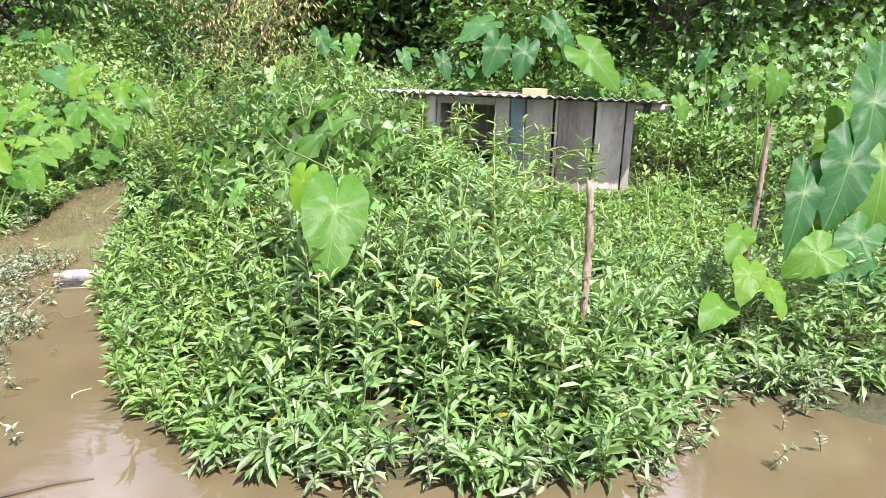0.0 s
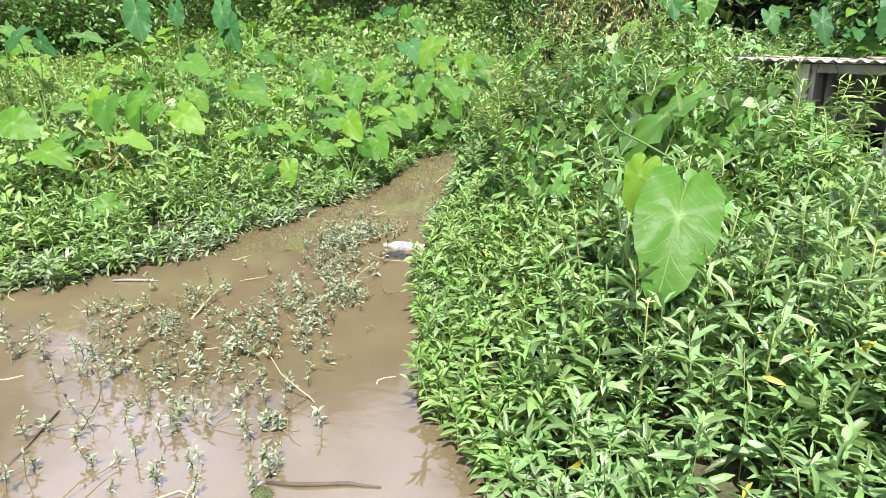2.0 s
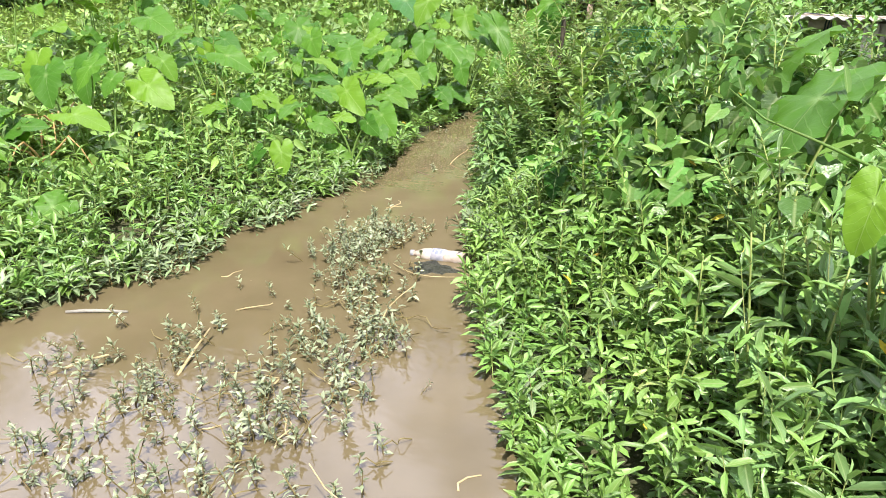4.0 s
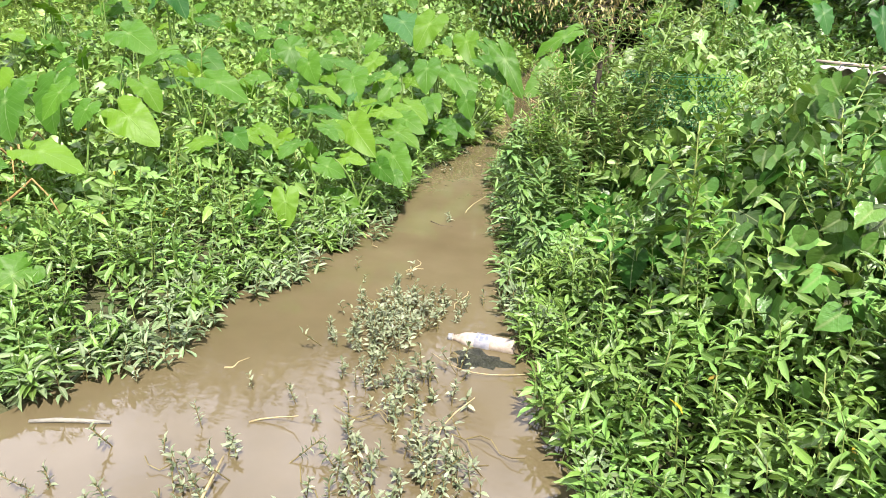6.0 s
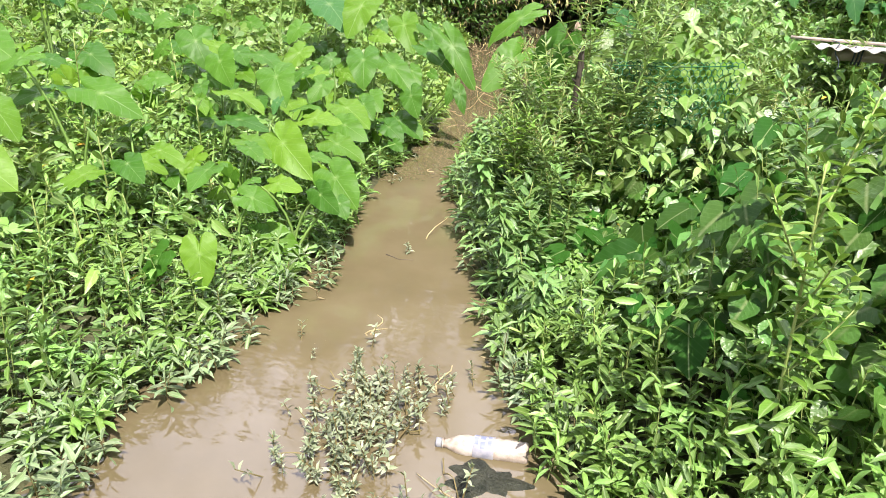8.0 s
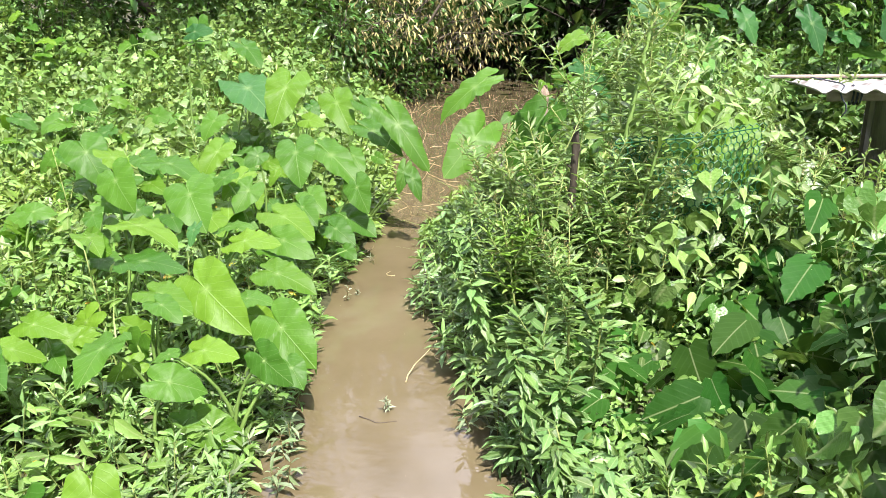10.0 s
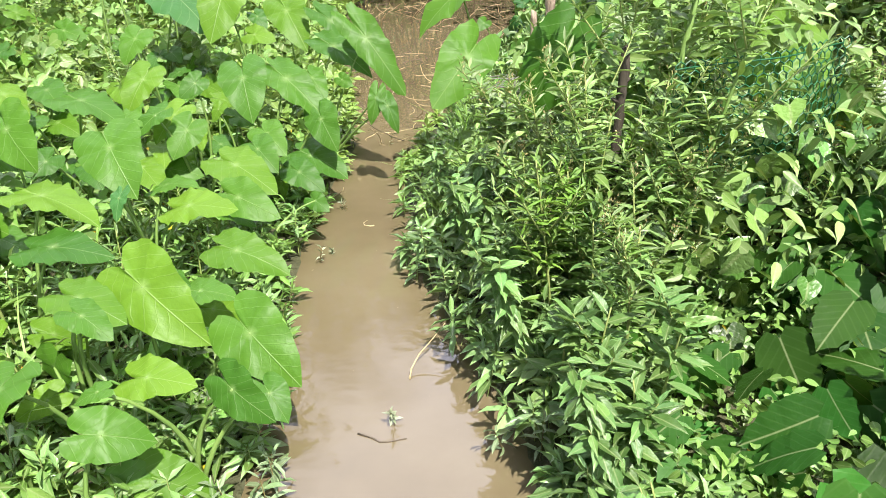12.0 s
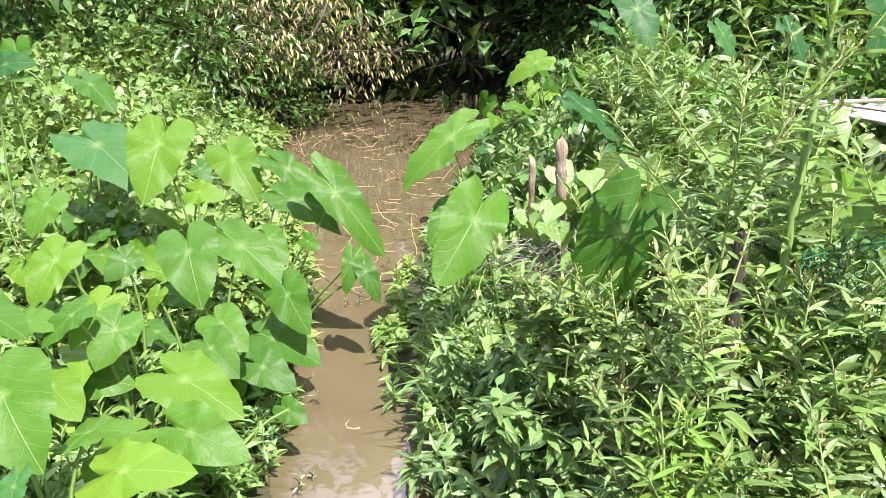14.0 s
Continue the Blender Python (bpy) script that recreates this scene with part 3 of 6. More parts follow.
# ---------------------------------------------------------------- weeds
def weed_bed(name, label, seed, box, density, keep, mat, stem_mat, shape, n_leaf, leaf_len, leaf_wid, low=0.35, scale=1.0, stems=True, top_extra=0.12, crown=4, upright=0.05, sway=0.16, gaps=0.62):
    """A bed of upright weeds: stems with leaves spiralling up to a star at the tip."""
    rng = np.random.default_rng(seed)
    P, d = sow(rng, box, density, keep)
    gap = wave(2.6 * P[:, 0], 2.6 * P[:, 1], seed) + 0.6 * wave(6.1 * P[:, 0], 6.1 * P[:, 1], seed + 3)
    P, d = P[gap > -gaps], d[gap > -gaps]
    gz = ground_z(P[:, 0], P[:, 1], d)
    top = cover(P[:, 0], P[:, 1], d) * rng.uniform(0.72, 1.02, len(P)) + np.where(rng.random(len(P)) < 0.10, rng.uniform(0, top_extra, len(P)), 0)
    gz = np.maximum(gz, -0.03)
    h = np.maximum(top - gz, 0.07)
    lean = rng.normal(0, sway, (len(P), 2))
    n = n_leaf
    k = np.arange(n)
    # leaf stations, closer together at the tip
    frac = low + (1 - low) * (k / (n - 1)) ** 0.75
    fr = np.clip(frac[None] + rng.normal(0, 0.02, (len(P), n)), 0, 1)
    hh = h[:, None] * fr
    base = np.stack([P[:, 0:1] + lean[:, 0:1] * hh, P[:, 1:2] + lean[:, 1:2] * hh, gz[:, None] + hh], -1)
    ang = rng.uniform(0, 6.28, (len(P), 1)) + k[None] * 2.4 + rng.normal(0, 0.3, (len(P), n))
    tip = step(n - crown - 1, n - 1, k + 0.0)
    rise = (upright + 0.75 * tip)[None] + rng.normal(0, 0.34, (len(P), n))
    D = np.stack([np.cos(ang) * np.cos(rise), np.sin(ang) * np.cos(rise), np.sin(rise)], -1)
    U = np.stack([-0.6 * np.cos(ang) * np.sin(rise), -0.6 * np.sin(ang) * np.sin(rise), np.ones_like(ang)], -1) + rng.normal(0, 0.42, D.shape)
    L = scale * leaf_len * rng.uniform(0.55, 1.25, (len(P), n)) * (1.0 - 0.35 * tip)[None]
    W = L * leaf_wid * rng.uniform(0.8, 1.2, L.shape)
    v, f = leaf_cloud(shape, base.reshape(-1, 3), D.reshape(-1, 3), U.reshape(-1, 3), L.ravel(), W.ravel())
    bed = mesh_ob(name, v, f, mat, uv=LEAF_UV, smooth=True)
    tagged(bed, label, "weeds", kind="stuff")
    if stems:
        a = np.array((0, 2.09, 4.19))
        r = 0.0022 * scale
        ring = np.stack([np.cos(a), np.sin(a), 0 * a], -1) * r
        b0 = np.stack([P[:, 0], P[:, 1], gz - 0.02], -1)
        b1 = np.stack([P[:, 0] + lean[:, 0] * h, P[:, 1] + lean[:, 1] * h, gz + h], -1)
        sv = np.concatenate([b0[:, None] + ring[None], b1[:, None] + ring[None] * 0.6], 1).reshape(-1, 3)
        tf = np.array([(0, 1, 4, 3), (1, 2, 5, 4), (2, 0, 3, 5)])
        sf = (tf[None] + (np.arange(len(P)) * 6)[:, None, None]).reshape(-1, 4)
        mesh_ob("stems", sv, sf, stem_mat, bed, "thin upright weed stems")["kind"] = "stuff"
    return bed


def vine_mat(name, label, seed, box, density, keep, mat, leaf_len, shape=HEART, wid=0.95, lift=(-0.06, 0.05), tilt=0.5, face=(0.1, -0.45, 0.75), drop=0.45):
    """Creeper leaves that drape over the weeds."""
    rng = np.random.default_rng(seed)
    P, d = sow(rng, box, density, keep)
    n = len(P)
    z = cover(P[:, 0], P[:, 1], d) + rng.uniform(*lift, n)
    ang = rng.uniform(0, 6.28, n)
    U = unit(np.array(face)[None] + rng.normal(0, tilt, (n, 3)))
    D = np.stack([np.cos(ang), np.sin(ang) - 0.5, -drop + rng.normal(0, 0.3, n)], -1)
    L = leaf_len * rng.uniform(0.55, 1.25, n)
    v, f = leaf_cloud(shape, np.c_[P, z], D, U, L, L * wid)
    return tagged(mesh_ob(name, v, f, mat, uv=LEAF_UV, smooth=True), label, "creeper", kind="stuff")


def heart_creeper(label, seed, box, density, keep, leaf_len, wid, lift, face, drop):
    """Creeper whose large leaves are each a part."""
    rng = np.random.default_rng(seed)
    P, d = sow(rng, box, density, keep)
    z = cover(P[:, 0], P[:, 1], d) + rng.uniform(*lift, len(P))
    root = new("creeper")
    root.location = (*P.mean(0), 0.1)
    tagged(root, label, "creeper")
    for (x, y), h in zip(P, z):
        a = rng.uniform(0, 6.28)
        way = unit(np.array((math.cos(a), math.sin(a) - 0.5, -drop + rng.normal(0, 0.3))))[None]
        up = unit(np.array(face) + rng.normal(0, 0.5, 3))[None]
        L = np.array([leaf_len * rng.uniform(0.55, 1.25)])
        at = np.array((x, y, h)) - np.array(root.location)
        v, f = leaf_cloud(TOOTHED, at[None], way, up, L, L * wid)
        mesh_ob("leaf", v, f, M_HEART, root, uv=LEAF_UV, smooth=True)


def near(x, y):
    return segs_dist(np.c_[x, y], CHANNEL[:-1], CHANNEL[1:])


def left_of(x, y):
    return (x < -3.1) & (y < 13) | (x < -4.5)


def vine_wall(x, y):
    """Creeper-smothered face of the island's mound."""
    return ((x + 1.12) / 0.80) ** 2 + ((y - 4.85) / 0.80) ** 2 < 1.0 + 0.35 * wave(2 * x, 2 * y, 4)


def hollow(x, y):
    """Shaded dip in the bank behind the mound, with large creeper leaves alone."""
    return ((x + 1.76) / 0.42) ** 2 + ((y - 5.45) / 0.50) ** 2 < 1.0


# flooded bank across the channel, nearest the open water
weed_bed("waterweed_bed", "pale green waterweed growing thick along the flooded bank", 11, (-7, 1.8, -3.2, 9.5), 180,
         lambda x, y, d: (d > -0.06) & (d < 1.3) & left_of(x, y) & (near(x, y) < 3.2) & (y + 0.4 * wave(x, y, 2) > 4.2), M_ALLI, M_STEM, LANCE, 13, 0.080, 0.28, low=0.3, gaps=1.0)
weed_bed("primrose_bed", "pale narrow-leaved weeds along the flooded bank edge", 14, (-6, 1.8, -3.2, 9.0), 95,
         lambda x, y, d: (d > -0.05) & (d < 0.75) & left_of(x, y) & (near(x, y) < 3.2), M_PRIM, M_STEM, LANCE_LOW, 13, 0.074, 0.27, low=0.25, upright=0.2)
weed_bed("primrose_bed", "tall fresh green primrose on the flooded corner", 15, (-7, 1.8, -3.2, 5.0), 135,
         lambda x, y, d: (d > -0.06) & (d < 1.3) & left_of(x, y) & (near(x, y) < 3.2) & (y + 0.4 * wave(x, y, 2) <= 4.2), M_ALLI, M_STEM, LANCE, 15, 0.088, 0.25, low=0.25, top_extra=0.22, upright=0.2, gaps=0.5)
weed_bed("waterweed_bed", "mixed light green weeds behind the bank edge", 12, (-8, 1.8, -3.2, 11), 150,
         lambda x, y, d: (d > -0.05) & left_of(x, y) & (near(x, y) < 4.2) & ((d > 1.1) | (near(x, y) > 3.1)), M_LIGHT, M_STEM, LANCE_LOW, 12, 0.100, 0.40, low=0.35, top_extra=0.2, gaps=1.0)
weed_bed("waterweed_bed", "light green weeds spreading far back over the bank", 13, (-14, 1.4, -3.2, 14.5), 105,
         lambda x, y, d: (d > -0.03) & left_of(x, y) & (near(x, y) >= 4.2), M_LIGHT, M_STEM, DIAMOND, 12, 0.092, 0.42, low=0.45, scale=1.15, top_extra=0.25, gaps=0.9)
# island and channel bank
weed_bed("primrose_bed", "dense water primrose with narrow star-like leaf tops", 21, (-3.2, 2.3, 1.3, 5.2), 205,
         lambda x, y, d: (d > -0.07) & ~left_of(x, y) & (x < 1.3) & (y < 5.0) & ((x > -0.75) | (d > 0.75)) & ~vine_wall(x, y), M_PRIM, M_STEM, LANCE, 16, 0.104, 0.235, low=0.26, top_extra=0.26, upright=0.26, sway=0.13, gaps=1.4)
weed_bed("waterweed_bed", "bright green waterweed spilling off the island's edge", 27, (-2.9, 2.3, -0.3, 5.2), 215,
         lambda x, y, d: (d > -0.07) & ~left_of(x, y) & (y < 5.0) & (x < -0.6) & (d < 0.9), M_ALLI, M_STEM, LANCE, 16, 0.076, 0.25, low=0.28, top_extra=0.15, upright=0.22)
weed_bed("primrose_bed", "narrow-leaved weeds along the channel bank", 22, (-3.4, 4.6, -0.9, 9.5), 170,
         lambda x, y, d: (d > -0.06) & ~left_of(x, y) & (d < 1.5) & (y >= 4.8) & ~hollow(x, y), M_PRIM, M_STEM, LANCE, 14, 0.096, 0.25, low=0.3, top_extra=0.18)
weed_bed("waterweed_bed", "low bright waterweed around the shed", 23, (-2.4, 4.9, 3.4, 9.6), 150,
         lambda x, y, d: ((d >= 1.2) | (x > 0)) & (y >= 4.9) & ~left_of(x, y) & ~vine_wall(x, y) & ~hollow(x, y), M_ALLI, M_STEM, LANCE_LOW, 11, 0.075, 0.34, low=0.3, top_extra=0.04)
weed_bed("waterweed_bed", "silver-green low weeds beside the island", 24, (0.9, 3.2, 3.2, 5.2), 200,
         lambda x, y, d: (d > -0.05) & (x > 1.15), M_PRIM, M_STEM, LANCE_LOW, 14, 0.085, 0.26, low=0.25)
weed_bed("waterweed_bed", "tall tangled weeds behind the taro bank", 25, (3.0, 2.6, 13, 13), 50,
         lambda x, y, d: (d > 0.0) & (x > 3.0), M_SHRUB, M_STEM, DIAMOND, 12, 0.115, 0.44, low=0.35, scale=1.1, top_extra=0.3)
weed_bed("waterweed_bed", "tall tangled weeds behind the shed", 26, (-3.2, 9.3, 3.2, 14.5), 90,
         lambda x, y, d: (d > 0.1) & ~left_of(x, y), M_SHRUB, M_STEM, DIAMOND, 12, 0.115, 0.44, low=0.35, scale=1.1, top_extra=0.3)
# silted fringe standing in the water
weed_bed("silted_waterweed", "mud-coated grey-green waterweed at the water's edge", 31, (-4.6, 2.2, -1.0, 8.6), 190,
         lambda x, y, d: (d > np.where(x > -2.9, -0.09, -0.16 + 0.10 * wave(3 * x, 3 * y, 2))) & (d < np.where(x > -2.9, 0.04, 0.16)) & (y < 5.6) & (wave(2 * x, 2 * y, 3) > np.where(x > -2.9, 0.35, -0.35)), M_FRINGE, M_STEM_RED, LANCE, 12, 0.072, 0.25, low=0.2)
weed_bed("silted_waterweed", "mud-coated weeds at the island's wet corner", 32, (-1.3, 2.2, 1.6, 3.6), 150,
         lambda x, y, d: (d > -0.16) & (d < 0.08) & ((x > 0.7) | (wave(2 * x, 2 * y, 5) > 0.0)), M_FRINGE, M_STEM_RED, LANCE, 12, 0.070, 0.24, low=0.2)
# creepers
vine_mat("creeper_mat", "heart-leaved creeper draped over the island's weeds", 41, (-2.9, 3.2, 0.4, 9), 330,
         lambda x, y, d: (d > 0.45) & ~left_of(x, y) & (wave(x, y, 1) > -0.1) & (y > 4.0) & (x < 0.1) & ~((x > -2.45) & (x < -1.4) & (y > 4.8) & (y < 5.8)), M_VINE, 0.100, lift=(-0.22, 0.06), tilt=0.5, face=(-0.25, -0.85, 0.35), drop=1.3)
vine_mat("creeper_mat", "glossy heart-leaved creeper smothering the island mound", 53, (-2.1, 3.9, -0.2, 5.9), 560,
         lambda x, y, d: (d > 0.4) & vine_wall(x, y), M_VINE, 0.092, lift=(-0.30, 0.08), tilt=0.65, face=(-0.3, -0.8, 0.45), drop=1.2)
vine_mat("creeper_mat", "pale heart-leaved creeper climbing the island mound", 47, (-2.2, 3.5, 0.0, 6.0), 150,
         lambda x, y, d: (d > 0.5) & (wave(x, y, 1) > 0.0) & ~left_of(x, y) & ~((x > -2.45) & (x < -1.4) & (y > 4.8) & (y < 5.8)), M_VINE, 0.085, lift=(-0.16, 0.08), tilt=0.5, face=(-0.45, -0.7, 0.35), drop=1.3)
vine_mat("broadleaf_mat", "pale ovate herb tangled round the net", 49, (-2.45, 5.85, -1.45, 7.2), 400,
         lambda x, y, d: (d > 0.3), M_PALE, 0.080, OVATE_FINE, 0.36, (0.0, 0.42), tilt=0.55)
vine_mat("broadleaf_mat", "small leafy herb covering the wet ground before the shed", 50, (-0.3, 4.2, 2.9, 7.8), 620,
         lambda x, y, d: (d > 0.3), M_ALLI, 0.050, OVATE, 0.42, (-0.04, 0.02), tilt=0.5)
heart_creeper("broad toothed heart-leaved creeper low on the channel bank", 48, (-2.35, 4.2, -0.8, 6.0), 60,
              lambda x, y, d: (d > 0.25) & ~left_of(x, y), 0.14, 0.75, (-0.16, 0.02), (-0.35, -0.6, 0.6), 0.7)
vine_mat("creeper_mat", "heart-leaved creeper over the flooded bank's weeds", 42, (-9, 2.5, -3.4, 12), 150,
         lambda x, y, d: (d > 0.7) & left_of(x, y) & (wave(x, y, 3) > -0.2), M_ALLI, 0.080)
vine_mat("broadleaf_mat", "ovate-leaved light green herb among the bank weeds", 52, (-6.5, 2.6, -3.5, 8.5), 110,
         lambda x, y, d: (d > 0.35) & left_of(x, y) & (wave(x, y, 8) > -0.3), M_BROAD, 0.105, OVATE, 0.40, (-0.10, 0.06), tilt=0.5)
vine_mat("creeper_mat", "pale creeper smothering the ground by the far pool", 46, (-10, 7.6, -3.9, 13.2), 290,
         lambda x, y, d: (d > 0.1) & left_of(x, y), M_VPALE, 0.088, lift=(-0.14, 0.12), tilt=0.7)
vine_mat("creeper_mat", "light green herb heaped between the stakes and the shed", 51, (-2.7, 7.3, -0.9, 10), 420,
         lambda x, y, d: (d > 0.25) & ~left_of(x, y), M_OLIVE, 0.088, OVATE, 0.34, (-0.22, 0.16), tilt=0.7, drop=0.5)
vine_mat("creeper_mat", "broad creeper leaves behind the shed", 43, (-3, 6.0, 10, 13), 60,
         lambda x, y, d: (d > 0.3) & ~left_of(x, y) & ((x > 1.8) | (y > 9)), M_VINE, 0.10)
vine_mat("broadleaf_mat", "ovate-leaved herb on the channel's bank", 44, (-3.1, 4.9, -1.7, 8.5), 260,
         lambda x, y, d: (d > 0.02) & (d < 0.9) & ~left_of(x, y) & (wave(x, y, 7) > -0.1) & ~((x > -2.45) & (x < -1.4) & (y > 4.8) & (y < 5.8)), M_PALE, 0.090, OVATE_FINE, 0.44, (-0.12, 0.05))
vine_mat("creeper_mat", "pale heart-leaved creeper hung on the weeds by the net", 54, (-2.65, 5.9, -1.7, 7.6), 95,
         lambda x, y, d: (d > 0.2) & (wave(2 * x, 2 * y, 6) > -0.25), M_VPALE, 0.125, lift=(-0.05, 0.38), tilt=0.5, face=(-0.2, -0.7, 0.6), drop=1.0)
# the hollow's shade is put into these leaves' dark colour
heart_creeper("large heart-leaved creeper in the bank's hollow, leaf colour darkened as shade", 55, (-2.20, 5.0, -1.35, 6.2), 85,
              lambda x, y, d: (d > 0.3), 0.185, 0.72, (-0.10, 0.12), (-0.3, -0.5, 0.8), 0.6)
vine_mat("broadleaf_mat", "low leafy weeds thick on the ground beside and behind the shed", 59, (1.3, 7.3, 5.2, 12.5), 560,
         lambda x, y, d: (d > 0.1), M_ALLI, 0.085, OVATE, 0.42, (-0.22, 0.03), tilt=0.5)
vine_mat("creeper_mat", "pale creeper hedge with broad hearts beside the shed", 60, (2.5, 8.2, 6.0, 12.0), 90,
         lambda x, y, d: (d > 0.1) & (wave(1.5 * x, 1.5 * y, 4) > -0.3), M_VINE, 0.125, lift=(-0.05, 0.55), tilt=0.5, face=(-0.2, -0.8, 0.5), drop=1.0)
vine_mat("broadleaf_mat", "small bright herb matted in the bank's hollow", 61, (-2.35, 5.05, -1.6, 6.0), 2700,
         lambda x, y, d: (d > 0.05), M_ALLI, 0.037, OVATE_FINE, 0.55, (-0.10, 0.03), tilt=0.5, drop=0.2)
vine_mat("broadleaf_mat", "low fresh leaves filling the island's channel edge", 62, (-2.9, 2.4, -0.6, 5.1), 520,
         lambda x, y, d: (d > -0.03) & (d < 0.8) & ~left_of(x, y), M_ALLI, 0.072, LANCE, 0.30, (-0.20, 0.0), tilt=0.45, drop=0.0)
vine_mat("broadleaf_mat", "fresh lance-leaved weeds filling the ground under the taro", 63, (-5.6, 4.6, -3.4, 10.0), 480,
         lambda x, y, d: (d > 0.02) & left_of(x, y), M_ALLI, 0.088, LANCE, 0.30, (-0.24, 0.02), tilt=0.45, drop=0.0)
vine_mat("broadleaf_mat", "small pale leafy bush over the channel's elbow", 56, (-3.1, 5.5, -2.3, 7.4), 900,
         lambda x, y, d: (d > 0.0) & (d < 0.55) & ~left_of(x, y) & (wave(2 * x, 2 * y, 5) > -0.2), M_PALE, 0.070, OVATE, 0.38, (-0.14, 0.10), tilt=0.55, drop=0.3)
vine_mat("broadleaf_mat", "low bright ferny herb before the bank's hollow", 57, (-2.45, 4.6, -1.3, 6.1), 900,
         lambda x, y, d: (d > 0.02) & ~left_of(x, y), M_ALLI, 0.050, OVATE, 0.42, (-0.14, 0.05), tilt=0.6)
vine_mat("broadleaf_mat", "low shaded leaves under the island's primrose", 58, (-1.4, 2.5, 1.2, 3.6), 260,
         lambda x, y, d: (d > 0.0) & ~left_of(x, y), M_PRIM, 0.095, LANCE, 0.25, (-0.34, -0.08), tilt=0.6, drop=0.1)
vine_mat("yellowed_leaves", "scattered yellow dying leaves among the weeds", 45, (-5.5, 2.5, 1.6, 8), 9,
         lambda x, y, d: (d > 0.05), M_YELLOW, 0.060, LANCE, 0.28, (-0.10, 0.0))


# ---------------------------------------------------------------- taro
def taro_blade_mesh(seed, mat, wide=1.0):
    """Arrow-heart blade of length about 1: tip at -y, back lobes at +y, stalk joins at the origin."""
    rng = np.random.default_rng(seed)
    ang_k = np.radians([0, 12, 30, 55, 80, 105, 130, 150, 164, 174, 180])
    rad_k = np.array([.66, .565, .43, .350, .328, .345, .405, .450, .425, .31, .19])
    half = np.radians(np.concatenate([np.linspace(0, 150, 15), [157, 164, 170, 175, 180]]))
    th = np.concatenate([half, (2 * np.pi - half[1:-1])[::-1]])
    tt = np.where(th > np.pi, 2 * np.pi - th, th)
    r = np.interp(tt, ang_k, rad_k) * (1 + 0.03 * np.sin(3 * th + seed) + 0.016 * np.sin(13 * th + 2 * seed) + rng.normal(0, 0.012, len(th)))
    rings = (0.12, 0.35, 0.6, 0.82, 1.0)
    V, UV = [(0, 0, 0)], [(0.5, 0.5)]
    ph = rng.uniform(0, 6.28)
    for q in rings:
        x = np.sin(th) * r * q * wide
        y = -np.cos(th) * r * q
        fold = 0.16 * np.abs(x) - 0.32 * np.minimum(y, 0) ** 2 - 0.45 * x ** 2
        ruffle = 0.030 * q ** 3 * np.sin(7 * th + ph) + 0.016 * q ** 3 * np.sin(17 * th + 2 * ph) + 0.010 * q * np.sin(3 * th + 3 * ph)
        ribs = 0.006 * np.cos((y * 13 + np.abs(x) * 9) * 6.283)
        z = fold + ruffle + ribs * q * (1 - q) * 4 + np.where(y > 0.1, -0.25 * (y - 0.1), 0)
        V += list(zip(x, y, z))
        UV += list(zip(0.5 + x, 0.5 + y))
    n = len(th)
    Fs = [(0, 1 + j, 1 + (j + 1) % n) for j in range(n)]
    for k in range(len(rings) - 1):
        a, b = 1 + k * n, 1 + (k + 1) * n
        for j in range(n):
            j2 = (j + 1) % n
            Fs.append((a + j, b + j, b + j2, a + j2))
    me = bpy.data.meshes.new("leaf_blade")
    me.from_pydata([tuple(map(float, v)) for v in V], [], Fs)
    layer = me.uv_layers.new(name="UVMap")
    idx = np.empty(len(me.loops), np.int32)
    me.loops.foreach_get("vertex_index", idx)
    layer.data.foreach_set("uv", np.asarray(UV, np.float32)[idx].ravel())
    me.polygons.foreach_set("use_smooth", np.ones(len(me.polygons), bool))
    me.materials.append(mat)
    return me


BLADES = {"green": [taro_blade_mesh(s, M_TARO, w) for s, w in ((1, 1.0), (2, 1.12), (3, 0.92), (4, 1.05))],
          "dull": [taro_blade_mesh(s, M_TARO_BLUE, w) for s, w in ((5, 0.86), (6, 0.76))],
          "mid": [taro_blade_mesh(s, M_TARO, w) for s, w in ((11, 0.86), (12, 0.80))],
          "slim": [taro_blade_mesh(s, M_TARO_BLUE, w) for s, w in ((13, 0.50), (14, 0.58))],
          "narrow": [taro_blade_mesh(s, M_TARO, w) for s, w in ((9, 0.52), (10, 0.6))],
          "lime": [taro_blade_mesh(s, M_TARO_LIME, w) for s, w in ((7, 1.0), (8, 0.88))]}


def blade_pose(J, T, size=None, face=(0.15, -0.60, 1.0), twist=0.0, hang=True):
    J, T = Vector(J), Vector(T)
    d = (T - J)
    exact = size in (0, -1, -2)
    L = d.length / 0.66 if exact else (size * 0.82 if size else d.length / 0.84)
    if exact:
        face = (0.10, -0.80, 0.75) if size == 0 else (0.12, -0.30, 1.0) if size == -1 else (-0.78, -0.32, 0.55)
    elif hang:
        d.y = min(d.y, -0.40 * abs(d.z))
    d.normalize()
    n = Vector(face) - Vector(face).dot(d) * d
    n.normalize()
    n = Matrix.Rotation(twist, 3, d) @ n
    x = (-d).cross(n)
    m = Matrix((x, -d, n)).transposed().to_4x4()
    m.translation = J
    return m @ Matrix.Diagonal((L, L, L, 1)), d


